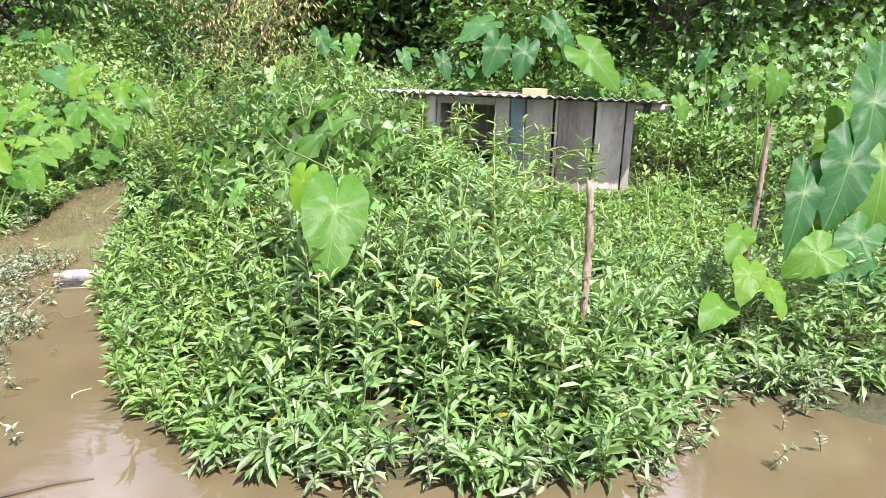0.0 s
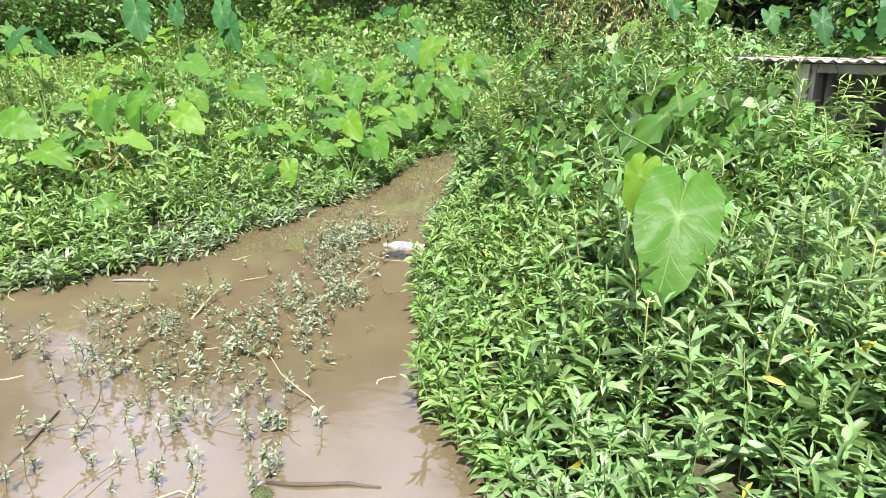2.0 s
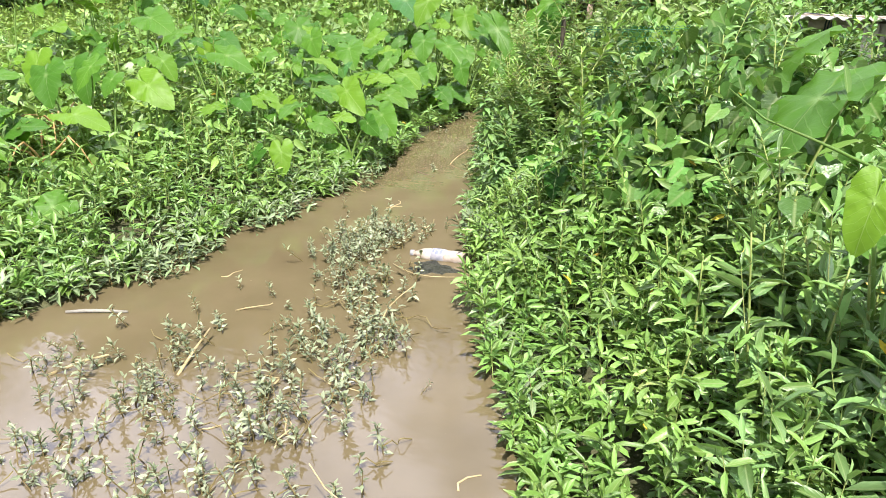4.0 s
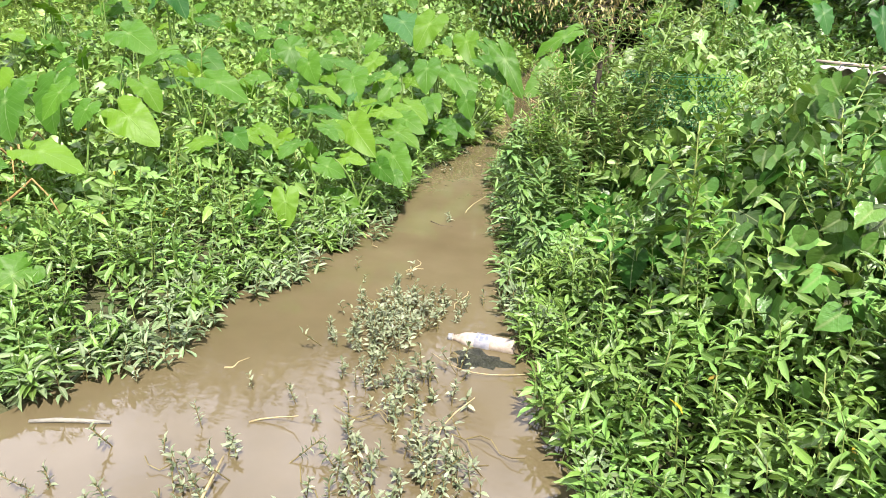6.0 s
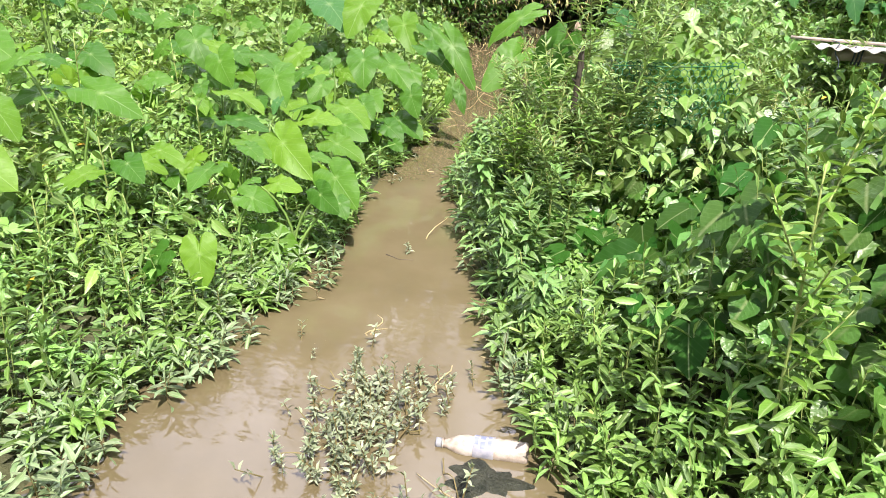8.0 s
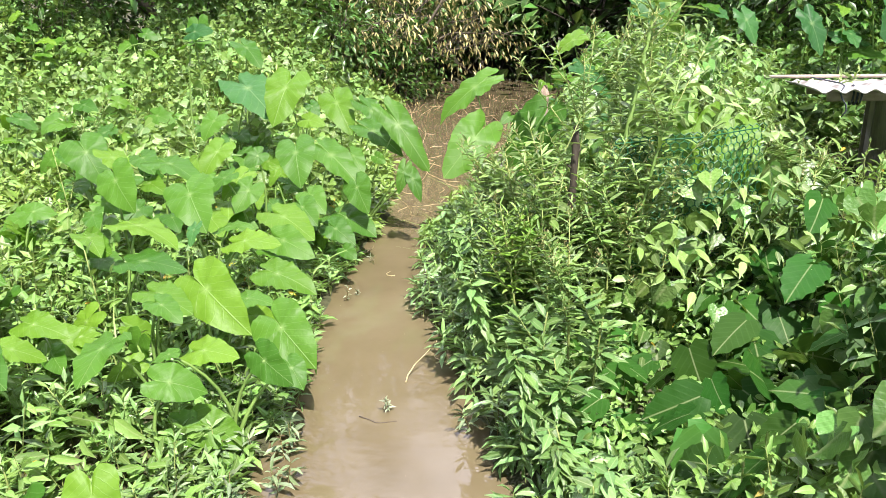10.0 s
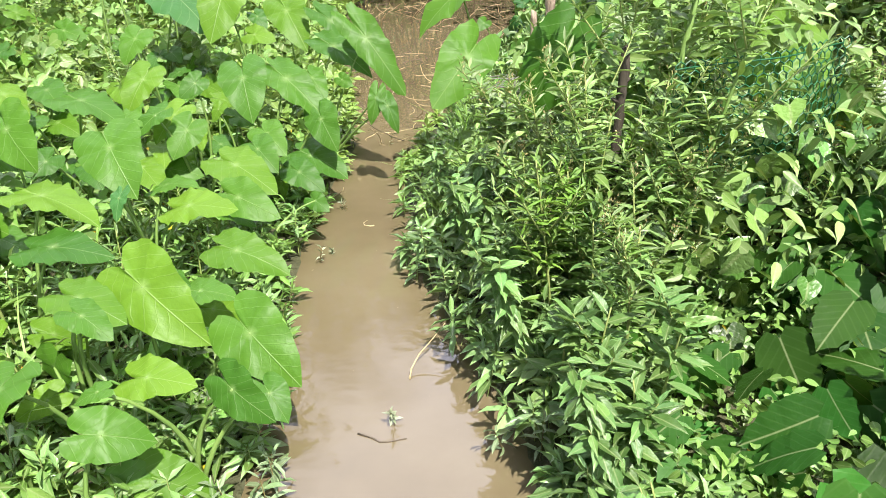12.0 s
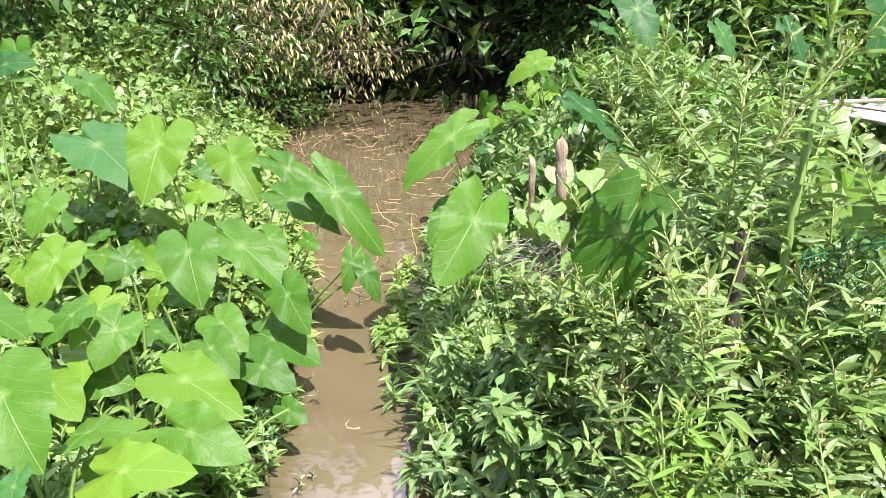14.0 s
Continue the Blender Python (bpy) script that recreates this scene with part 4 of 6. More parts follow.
def taro_plant(base, leaves, rng, hang=True, label="green taro plant with broad heart-shaped leaves"):
    """leaves: rows of stalk joint, tip, tone, length or None."""
    root = new("taro_plant")
    root.empty_display_size = 0.05
    root.location = base
    tagged(root, label, "taro", "taro plants on the banks")
    inv = Matrix.Translation(base).inverted()
    for J, T, tone, size in leaves:
        m, d = blade_pose(J, T, size, twist=rng.normal(0, 0.22), hang=hang)
        meshes = BLADES[tone]
        share("leaf_blade", meshes[int(rng.integers(len(meshes)))], root, inv @ m)
        J = np.array(J)
        b = np.array(base, float) + np.array((*rng.normal(0, 0.02, 2), 0))
        t = np.linspace(0, 1, 7)[:, None]
        away = np.array((-d.x, -d.y, 0)) * 0.10
        mid = (b + J) / 2 + away + np.array((0, 0, 0.05))
        pts = (1 - t) ** 2 * b + 2 * t * (1 - t) * mid + t ** 2 * J
        tube("petiole", pts - np.array(base), np.linspace(0.009, 0.004, 7), M_PETIOLE, root)
    return root


def rooted_plant(rng, *leaves):
    """A taro plant by its leaves: each a stalk joint, a tip, a tone and a length (None: from the tip; 0, -1, -2: reaching the tip, facing out, up or aside)."""
    J = np.array([row[0] for row in leaves])
    T = np.array([row[1] for row in leaves])
    c = (J - 0.5 * (T - J) * np.array((1, 1, 0))).mean(0)[:2]
    inland = -0.04 if c[0] < -3.3 else 0.04
    while -9 < c[0] < 3 and c[1] > 2.8 and shore(c[None])[0] < 0.06:
        c[0] += inland
    d = shore(c[None])[0]
    z = max(float(ground_z(np.array([c[0]]), np.array([c[1]]), np.array([d]))[0]), -0.3)
    tones = [row[2] for row in leaves]
    words = {"lime": "young taro plant with bright yellow-green heart leaves", "dull": "tall taro plant with dull bluish-green leaves",
             "narrow": "taro plant with narrow leaves leaning over the channel",
             "slim": "tall taro plant with dark leaves hanging edge-on",
             "mid": "taro plant with large hanging heart-shaped leaves",
             "green": "taro plant with broad green heart-shaped leaves"}[max(sorted(set(tones)), key=tones.count)]
    return taro_plant((float(c[0]), float(c[1]), z), leaves, rng, label=words)


def taro_stand():
    rng = np.random.default_rng(5)
    rooted_plant(rng, ((-0.39, 3.12, 0.75), (-0.38, 2.93, 0.54), "mid", 0.56), ((-0.57, 3.31, 0.82), (-0.6, 3.26, 0.66), "lime", None))
    rooted_plant(rng, ((-0.88, 4.55, 0.96), (-1.03, 4.22, 0.75), "mid", -2), ((-0.72, 4.18, 0.90), (-0.88, 3.93, 0.70), "mid", -2))
    rooted_plant(rng, ((1.39, 3.6, 0.42), (1.33, 3.45, 0.29), "lime", None), ((1.5, 3.59, 0.35), (1.55, 3.45, 0.24), "lime", None), ((1.26, 3.54, 0.27), (1.15, 3.41, 0.2), "green", None), ((1.45, 3.94, 0.5), (1.36, 3.8, 0.39), "lime", None))
    # dull and slim tones here stand for blades turned from the sun
    rooted_plant(rng, ((1.75, 3.75, 0.48), (1.62, 3.72, 0.4), "green", 0.34), ((1.80, 4.12, 0.70), (1.71, 3.95, 0.40), "slim", 0), ((1.94, 3.85, 0.41), (1.76, 3.77, 0.34), "dull", -1), ((2.05, 3.83, 0.33), (1.92, 3.72, 0.19), "dull", 0))
    rooted_plant(rng, ((0.17, 9.75, 1.4), (0.02, 9.5, 0.94), "dull", None), ((-0.03, 10.02, 1.68), (-0.44, 9.72, 1.45), "dull", None))
    rooted_plant(rng, ((0.54, 9.86, 1.34), (0.38, 9.62, 0.91), "dull", None))
    rooted_plant(rng, ((1.05, 9.95, 1.52), (1.14, 9.85, 1.14), "dull", None), ((0.94, 10.09, 1.67), (1.22, 9.99, 1.24), "dull", None))
    rooted_plant(rng, ((1.35, 9.6, 1.32), (1.86, 9.51, 0.86), "green", None))
    rooted_plant(rng, ((-0.51, 9.64, 1.21), (-0.38, 9.56, 0.9), "dull", None))
    rooted_plant(rng, ((-1.01, 9.62, 1.26), (-0.89, 9.56, 1.02), "dull", None))
    rooted_plant(rng, ((-1.65, 9.41, 1.42), (-1.65, 9.33, 1.15), "green", None))
    rooted_plant(rng, ((2.32, 8.02, 1.36), (2.18, 7.95, 1.16), "dull", None))
    rooted_plant(rng, ((2.65, 6.94, 1.18), (2.61, 6.89, 0.99), "green", 0.4), ((2.47, 6.94, 1.22), (2.43, 6.91, 1.13), "lime", 0.3))
    rooted_plant(rng, ((3.18, 6.55, 1.5), (3.23, 6.5, 1.28), "green", None))
    rooted_plant(rng, ((1.95, 7.34, 0.91), (2.01, 7.28, 0.71), "green", None))
    rooted_plant(rng, ((2.9, 6.2, 1.0), (2.8, 6.0, 0.85), "green", 0.36))
    rooted_plant(rng, ((-6.93, 6.01, 1.4), (-6.86, 5.97, 1.2), "dull", 0.42), ((-6.86, 5.95, 1.44), (-6.67, 5.82, 1.13), "dull", 0))
    rooted_plant(rng, ((-6.13, 6.49, 1.42), (-6.02, 6.43, 1.1), "dull", None), ((-6.04, 6.37, 1.21), (-6.08, 6.2, 1.06), "dull", -1), ((-5.97, 6.43, 1.26), (-5.8, 6.34, 1.02), "dull", 0))
    rooted_plant(rng, ((-4.82, 3.44, 0.74), (-4.67, 3.48, 0.63), "green", 0.36), ((-4.71, 3.66, 0.53), (-4.5, 3.71, 0.34), "green", None), ((-4.54, 3.66, 0.53), (-4.38, 3.76, 0.58), "green", -1), ((-4.72, 3.38, 0.73), (-4.53, 3.43, 0.66), "green", 0))
    rooted_plant(rng, ((-5.05, 5.12, 1.0), (-4.78, 5.25, 0.91), "green", None))
    rooted_plant(rng, ((-7.03, 6.58, 1.45), (-6.94, 6.56, 1.26), "dull", 0.4))
    rooted_plant(rng, ((-4.8, 4.05, 0.8), (-4.72, 3.95, 0.58), "lime", 0.36), ((-4.76, 4.18, 0.47), (-4.6, 4.25, 0.4), "lime", 0.32), ((-4.7, 4.03, 0.76), (-4.61, 3.94, 0.61), "green", 0), ((-4.58, 4.24, 0.79), (-4.6, 4.12, 0.68), "green", 0))
    rooted_plant(rng, ((-4.92, 4.45, 0.74), (-4.82, 4.28, 0.5), "green", None))
    rooted_plant(rng, ((-3.84, 3.38, 0.28), (-3.9, 3.2, 0.2), "green", None), ((-3.92, 3.03, 0.08), (-3.74, 2.81, 0.04), "green", -1))
    rooted_plant(rng, ((-3.5, 4.62, 0.3), (-3.46, 4.6, 0.15), "lime", 0.26), ((-3.65, 4.55, 0.27), (-3.73, 4.5, 0.14), "green", 0.26))
    rooted_plant(rng, ((-4.95, 6.62, 0.82), (-4.79, 6.55, 0.62), "green", 0.38), ((-4.71, 6.52, 0.81), (-4.58, 6.44, 0.72), "lime", -1))
    rooted_plant(rng, ((-6.39, 10.43, 1.4), (-6.35, 10.35, 1.15), "green", 0.44))
    rooted_plant(rng, ((-5.47, 6.22, 0.74), (-5.22, 6.25, 0.62), "green", 0.4))
    rooted_plant(rng, ((-4.28, 7.83, 1.01), (-4.32, 7.63, 0.81), "lime", 0), ((-4.08, 7.69, 0.81), (-3.96, 7.66, 0.79), "lime", -1), ((-4.14, 7.92, 0.87), (-4.08, 7.87, 0.81), "green", 0))
    rooted_plant(rng, ((-4.64, 7.98, 1.0), (-4.36, 7.78, 0.84), "dull", -1), ((-4.99, 7.99, 1.4), (-4.84, 7.98, 1.41), "dull", 0))
    rooted_plant(rng, ((-4.6, 7.39, 0.86), (-4.64, 7.29, 0.77), "green", 0))
    rooted_plant(rng, ((-4.8, 8.36, 1.26), (-4.66, 8.29, 1.14), "green", -1))
    rooted_plant(rng, ((-4.07, 8.23, 0.85), (-3.93, 8.06, 0.68), "lime", 0), ((-3.77, 8.12, 0.8), (-3.55, 8.03, 0.62), "narrow", -1))
    rooted_plant(rng, ((-3.46, 7.69, 0.77), (-3.24, 7.6, 0.49), "narrow", -1), ((-3.7, 7.87, 0.7), (-3.46, 7.78, 0.58), "narrow", -1), ((-3.39, 7.49, 0.5), (-3.42, 7.43, 0.37), "narrow", 0), ((-3.33, 7.48, 0.46), (-3.27, 7.42, 0.33), "narrow", 0))
    rooted_plant(rng, ((-3.96, 7.16, 0.7), (-3.89, 7.0, 0.55), "green", 0), ((-3.84, 7.42, 0.63), (-3.59, 7.28, 0.47), "narrow", -1), ((-3.63, 7.26, 0.46), (-3.54, 7.13, 0.35), "green", 0), ((-3.8, 6.95, 0.49), (-3.7, 6.87, 0.43), "green", 0))
    rooted_plant(rng, ((-4.41, 7.05, 0.73), (-4.46, 6.91, 0.62), "lime", 0), ((-4.17, 6.83, 0.62), (-4.24, 6.72, 0.54), "lime", 0), ((-4.19, 7.12, 0.69), (-4.25, 7.05, 0.64), "green", 0))
    rooted_plant(rng, ((-4.09, 6.76, 0.57), (-4.13, 6.65, 0.48), "green", 0), ((-3.79, 6.79, 0.47), (-3.69, 6.71, 0.41), "green", 0), ((-4.32, 6.68, 0.65), (-4.19, 6.67, 0.65), "green", -1), ((-4.18, 6.69, 0.66), (-4.26, 6.61, 0.6), "green", 0))
    rooted_plant(rng, ((-3.71, 7.25, 0.27), (-3.51, 7.19, 0.21), "green", -1), ((-3.69, 6.99, 0.28), (-3.56, 6.93, 0.22), "green", -1))
    rooted_plant(rng, ((-3.79, 6.54, 0.49), (-3.6, 6.46, 0.42), "lime", -1), ((-3.71, 6.34, 0.43), (-3.54, 6.29, 0.38), "green", -1), ((-3.55, 6.76, 0.23), (-3.48, 6.72, 0.2), "green", 0))
    rooted_plant(rng, ((-3.9, 6.18, 0.55), (-3.78, 6.18, 0.57), "green", -1), ((-3.75, 6.04, 0.53), (-3.58, 6.03, 0.54), "lime", -1), ((-3.99, 6.05, 0.74), (-3.88, 5.93, 0.63), "green", 0), ((-3.87, 5.85, 0.64), (-3.87, 5.79, 0.59), "dull", 0))
    rooted_plant(rng, ((-5.02, 7.96, 1.32), (-4.86, 7.97, 1.35), "green", -1))
    rooted_plant(rng, ((-3.8, 7.72, 0.56), (-3.71, 7.64, 0.47), "green", 0), ((-3.6, 7.62, 0.57), (-3.54, 7.59, 0.54), "green", 0))
    rooted_plant(rng, ((-4.03, 6.98, 0.6), (-4.06, 6.95, 0.55), "lime", 0))
    rooted_plant(rng, ((-1.86, 8.7, 1.47), (-1.76, 8.52, 1.22), "dull", 0.5))
    rooted_plant(rng, ((-2.95, 7.6, 0.66), (-3.1, 7.45, 0.52), "green", 0.3), ((-2.93, 7.57, 1.01), (-3.16, 7.45, 0.85), "narrow", -1))
    rooted_plant(rng, ((-2.86, 7.08, 0.79), (-3.0, 6.88, 0.62), "mid", 0))
    rooted_plant(rng, ((-2.49, 6.42, 0.93), (-2.62, 6.40, 0.69), "mid", 0))
    rooted_plant(rng, ((-2.26, 8.0, 1.03), (-2.09, 7.93, 0.89), "dull", -1))
    rooted_plant(rng, ((-2.22, 7.6, 0.82), (-2.28, 7.51, 0.66), "dull", 0))
    rooted_plant(rng, ((-1.80, 6.62, 0.86), (-1.92, 6.50, 0.56), "lime", 0), ((-1.62, 6.70, 0.80), (-1.66, 6.55, 0.52), "lime", 0))
    rooted_plant(rng, ((-2.38, 9.02, 1.19), (-2.54, 8.96, 1.1), "lime", 0))
    rooted_plant(rng, ((-4.08, 5.78, 0.68), (-3.88, 5.75, 0.64), "lime", -1), ((-3.97, 5.63, 0.58), (-3.8, 5.65, 0.56), "green", -1))
    rooted_plant(rng, ((-3.64, 5.51, 0.52), (-3.45, 5.41, 0.41), "lime", 0), ((-3.55, 5.64, 0.43), (-3.44, 5.64, 0.43), "green", -1), ((-3.35, 5.5, 0.38), (-3.2, 5.4, 0.29), "green", 0), ((-3.54, 5.28, 0.39), (-3.41, 5.27, 0.39), "lime", -1))
    rooted_plant(rng, ((-3.53, 5.88, 0.44), (-3.35, 5.85, 0.4), "lime", -1), ((-3.68, 5.69, 0.47), (-3.58, 5.67, 0.44), "green", -1))
    rooted_plant(rng, ((-3.31, 5.27, 0.37), (-3.2, 5.21, 0.32), "green", 0), ((-3.24, 5.32, 0.32), (-3.18, 5.27, 0.27), "green", 0), ((-3.6, 5.17, 0.43), (-3.65, 5.14, 0.42), "green", -1))
    rooted_plant(rng, ((-3.78, 5.43, 0.53), (-3.64, 5.4, 0.49), "lime", -1), ((-3.73, 5.36, 0.52), (-3.64, 5.33, 0.48), "green", -1))
    rooted_plant(rng, ((-4.4, 6.11, 0.79), (-4.28, 6.01, 0.68), "green", 0))
    rooted_plant(rng, ((-4.4, 6.55, 0.77), (-4.21, 6.52, 0.71), "green", -1))
    rooted_plant(rng, ((-6.49, 6.18, 1.45), (-6.37, 6.12, 1.29), "dull", 0))
    rooted_plant(rng, ((-4.39, 4.61, 0.79), (-4.27, 4.59, 0.69), "lime", -1), ((-4.28, 4.38, 0.68), (-4.1, 4.38, 0.57), "lime", -1))
    rooted_plant(rng, ((-4.65, 4.99, 0.92), (-4.76, 4.88, 0.85), "green", -1), ((-4.35, 5.12, 0.77), (-4.16, 5.16, 0.69), "green", -1))
    rooted_plant(rng, ((-4.35, 3.93, 0.58), (-4.15, 3.98, 0.53), "lime", -1), ((-4.38, 4.22, 0.73), (-4.38, 4.14, 0.65), "green", 0))
    rooted_plant(rng, ((-4.39, 3.39, 0.56), (-4.19, 3.44, 0.49), "lime", -1))
    rooted_plant(rng, ((-6.11, 4.84, 1.24), (-5.9, 4.92, 1.2), "green", -1))
    rooted_plant(rng, ((-5.8, 4.27, 1.2), (-5.65, 4.27, 1.1), "dull", 0), ((-5.75, 4.07, 1.26), (-5.76, 3.94, 1.13), "dull", 0))
    rooted_plant(rng, ((-4.96, 3.87, 0.76), (-4.82, 3.94, 0.78), "green", -1))
    # same bank: the darker tones imitate leaves facing away from the sun
    rooted_plant(rng, ((2.03, 4.19, 0.85), (1.91, 4.02, 0.54), "dull", 0), ((2.17, 4.35, 1.15), (2.11, 4.18, 0.80), "slim", 0), ((2.07, 4.44, 0.98), (1.95, 4.33, 0.79), "lime", -1), ((2.2, 4.2, 0.85), (2.14, 4.03, 0.52), "green", 0))
    rooted_plant(rng, ((2.04, 3.99, 0.51), (1.89, 3.89, 0.36), "dull", 0), ((1.92, 4.19, 0.53), (1.84, 4.13, 0.44), "lime", -1))
    rooted_plant(rng, ((2.56, 5.1, 1.32), (2.57, 4.96, 1.05), "dull", 0))
    # smaller plants scattered among the weeds of the left ground and the distance
    spots = []
    for box, n, hs in (((-6.8, 3.0, -3.9, 9.2), 44, (0.02, 0.20)), ((-4.9, 4.9, -3.5, 8.4), 30, (-0.05, 0.20)), ((-11, 3.5, -6.5, 12), 46, (0.10, 0.50)), ((2.4, 3.6, 8.5, 10), 46, (0.05, 0.32)), ((-2.6, 9.2, 3.5, 12.5), 20, (0.15, 0.5)), ((-3.1, 8.3, -1.6, 11), 12, (0.0, 0.2))):
        for _ in range(n):
            x, y = rng.uniform(box[0], box[2]), rng.uniform(box[1], box[3])
            spots.append((x, y, hs))
    P = np.array([s[:2] for s in spots])
    d = shore(P)
    top = cover(P[:, 0], P[:, 1], d)
    gz = ground_z(P[:, 0], P[:, 1], d)
    bad = in_shed(P, 0.3)
    for (x, y, hs), dd, tp, g, b in zip(spots, d, top, gz, bad):
        if dd < 0.12 or b:
            continue
        rows = []
        for _ in range(int(rng.integers(2, 4))):
            a = rng.uniform(0, 6.28)
            L = rng.uniform(0.17, 0.31) * (1.35 if hs[1] > 0.4 else 1)
            r = rng.uniform(0.05, 0.16)
            J = (x + r * math.cos(a), y + r * math.sin(a), tp + rng.uniform(*hs))
            dz = rng.uniform(-0.7, -0.08)
            q = unit(np.array((math.cos(a) + 0.45, math.sin(a) - 0.55, dz)))
            T = tuple(np.array(J) + q * L * 0.6)
            rows.append((J, T, ("green", "lime", "lime", "green", "green")[int(rng.integers(5))] if x < -3 else ("green", "dull", "green", "lime")[int(rng.integers(4))], L))
        taro_plant((x, y, float(g)), rows, rng, hang=False)


taro_stand()


# ---------------------------------------------------------------- shed
def frame_box(bm, o, u, v, w):
    """A box from a corner and three edge vectors."""
    o, u, v, w = (Vector(a) for a in (o, u, v, w))
    vs = [bm.verts.new(o + a * u + b * v + c * w) for a, b, c in ((0, 0, 0), (1, 0, 0), (1, 1, 0), (0, 1, 0), (0, 0, 1), (1, 0, 1), (1, 1, 1), (0, 1, 1))]
    for q in ((3, 2, 1, 0), (4, 5, 6, 7), (0, 1, 5, 4), (1, 2, 6, 5), (2, 3, 7, 6), (3, 0, 4, 7)):
        bm.faces.new([vs[i] for i in q])


def shed():
    rng = np.random.default_rng(8)
    root = new("shed")
    root.location = (SHED_L[0], SHED_L[1], 0)
    tagged(root, "low weathered board shed with corrugated sheet roof in the flood", "shed")
    e, b, up = Vector((*SHED_E, 0)), Vector((*SHED_B, 0)), Vector((0, 0, 1))
    z_roof = lambda f: 0.958 - 0.018 * f

    def board(name, f0, f1, z0, z1, back, thick, mat, label="", lean=0.0):
        bm = bmesh.new()
        o = e * (f0 * SHED_W) + b * back + up * z0
        frame_box(bm, o, e * ((f1 - f0) * SHED_W), b * thick, up * (z1 - z0) + e * lean)
        bmesh.ops.bevel(bm, geom=bm.edges[:], offset=0.004, segments=1, affect="EDGES")
        return bm_ob(name, bm, mat, root, label)

    # front: posts, an opening, then upright boards
    board("post", 0.165, 0.200, -0.2, 0.91, 0.24, 0.06, M_BOARD_PALE, "pale squared corner post")
    board("door_jamb", 0.207, 0.220, -0.2, 0.91, 0.26, 0.05, M_BOARD)
    board("lintel", 0.165, 0.46, 0.835, 0.91, 0.285, 0.03, M_BOARD)
    cuts = [(0.436, 0.492, M_BOARD, 0.0), (0.496, 0.552, M_BOARD_BLUE, 0.01), (0.556, 0.656, M_BOARD, -0.01), (0.664, 0.674, M_BOARD_PALE, -0.02), (0.679, 0.810, M_BOARD_DARK, 0.0), (0.815, 0.918, M_BOARD_PALE, -0.01)]
    for f0, f1, mat, dp in cuts:
        board("wall_board", f0, f1, -0.2, 0.91, 0.28 + dp, 0.022, mat, "blue-painted board" if mat is M_BOARD_BLUE else "", lean=rng.normal(0, 0.006))
    board("post", 0.923, 0.951, -0.2, 0.91, 0.26, 0.07, M_BOARD)
    # side and back walls
    for f, nm in ((0.938, "side_wall"),):
        for k in range(6):
            bm = bmesh.new()
            frame_box(bm, e * (f * SHED_W) + b * (0.335 + 0.17 * k) + up * -0.2, e * 0.022, b * 0.162, up * (1.045 - 0.013 * k + rng.normal(0, 0.006)))
            bm_ob("wall_board", bm, M_BOARD, root)
    # end boards added to keep light out of the front opening
    for k in range(6):
        bm = bmesh.new()
        frame_box(bm, e * (0.178 * SHED_W) + b * (0.335 + 0.17 * k) + up * -0.2, e * 0.022, b * 0.162, up * (1.05 - 0.013 * k))
        bm_ob("wall_board", bm, M_BOARD, root)
    for k in range(9):
        bm = bmesh.new()
        frame_box(bm, e * ((0.17 + 0.0855 * k) * SHED_W) + b * 1.36 + up * -0.2, e * (0.084 * SHED_W), b * 0.022, up * 0.98)
        bm_ob("wall_board", bm, M_BOARD, root)
    # purlin logs under the roof edge
    for back, z in ((1.20, -0.072), (0.37, -0.01)):
        p = [e * (f * SHED_W) + b * back + up * (z_roof(f) - 0.065 + z + 0.006 * math.sin(9 * f)) for f in np.linspace(0.015, 1.075, 12)]
        log = tube("purlin_log", p, [0.040 + 0.003 * math.sin(5 * i) for i in range(12)], M_LOG, root, 12, "bare round purlin log")
    board("post", 0.175, 0.205, -0.2, 0.80, 1.17, 0.06, M_BOARD)
    for f in (0.985, 0.992, 0.999, 1.006, 0.062, 0.070, 0.078):
        c = e * (f * SHED_W) + b * 0.37 + up * (z_roof(f) - 0.075)
        ring = [c + b * (0.055 * math.cos(a)) + up * (0.055 * math.sin(a)) + e * 0.004 * math.sin(a) for a in np.linspace(0, 6.283, 14)]
        tube("rope", ring, [0.006] * 14, M_ROPE, log, 5, "dark rope lashing")
    # corrugated sheets, lapped
    pitch, depth = 0.094, 1.46
    for s in range(3):
        f0, f1 = (-0.03, 0.335, 0.665)[s], (0.35, 0.68, 1.065)[s]
        us = np.arange(f0 * SHED_W, (f1 - 0.012 * (s == 2)) * SHED_W, pitch / 8)
        vs = np.linspace(-0.07 - 0.012 * s, depth, 8)
        bm = bmesh.new()
        lay = []
        for side in (0, -0.007):
            lay.append([[bm.verts.new(e * float(u) + b * float(v) + up * (z_roof(u / SHED_W) + 0.004 * s + side + 0.011 * math.cos(u * 6.2832 / pitch) + 0.004 * math.sin(3 * v + s) - 0.075 * float(v))) for v in vs] for u in us])
        n, m = len(us), len(vs)
        for k, lst in enumerate(lay):
            for i in range(n - 1):
                for j in range(m - 1):
                    q = [lst[i][j], lst[i + 1][j], lst[i + 1][j + 1], lst[i][j + 1]]
                    bm.faces.new(q if k == 0 else q[::-1])
        for i in range(n - 1):
            for j in (0, m - 1):
                bm.faces.new([lay[0][i][j], lay[1][i][j], lay[1][i + 1][j], lay[0][i + 1][j]])
        for j in range(m - 1):
            for i in (0, n - 1):
                bm.faces.new([lay[0][i][j], lay[0][i][j + 1], lay[1][i][j + 1], lay[1][i][j]])
        bm_ob("roof_sheet", bm, M_ROOF, root, "grey stained corrugated cement sheet", smooth=True)
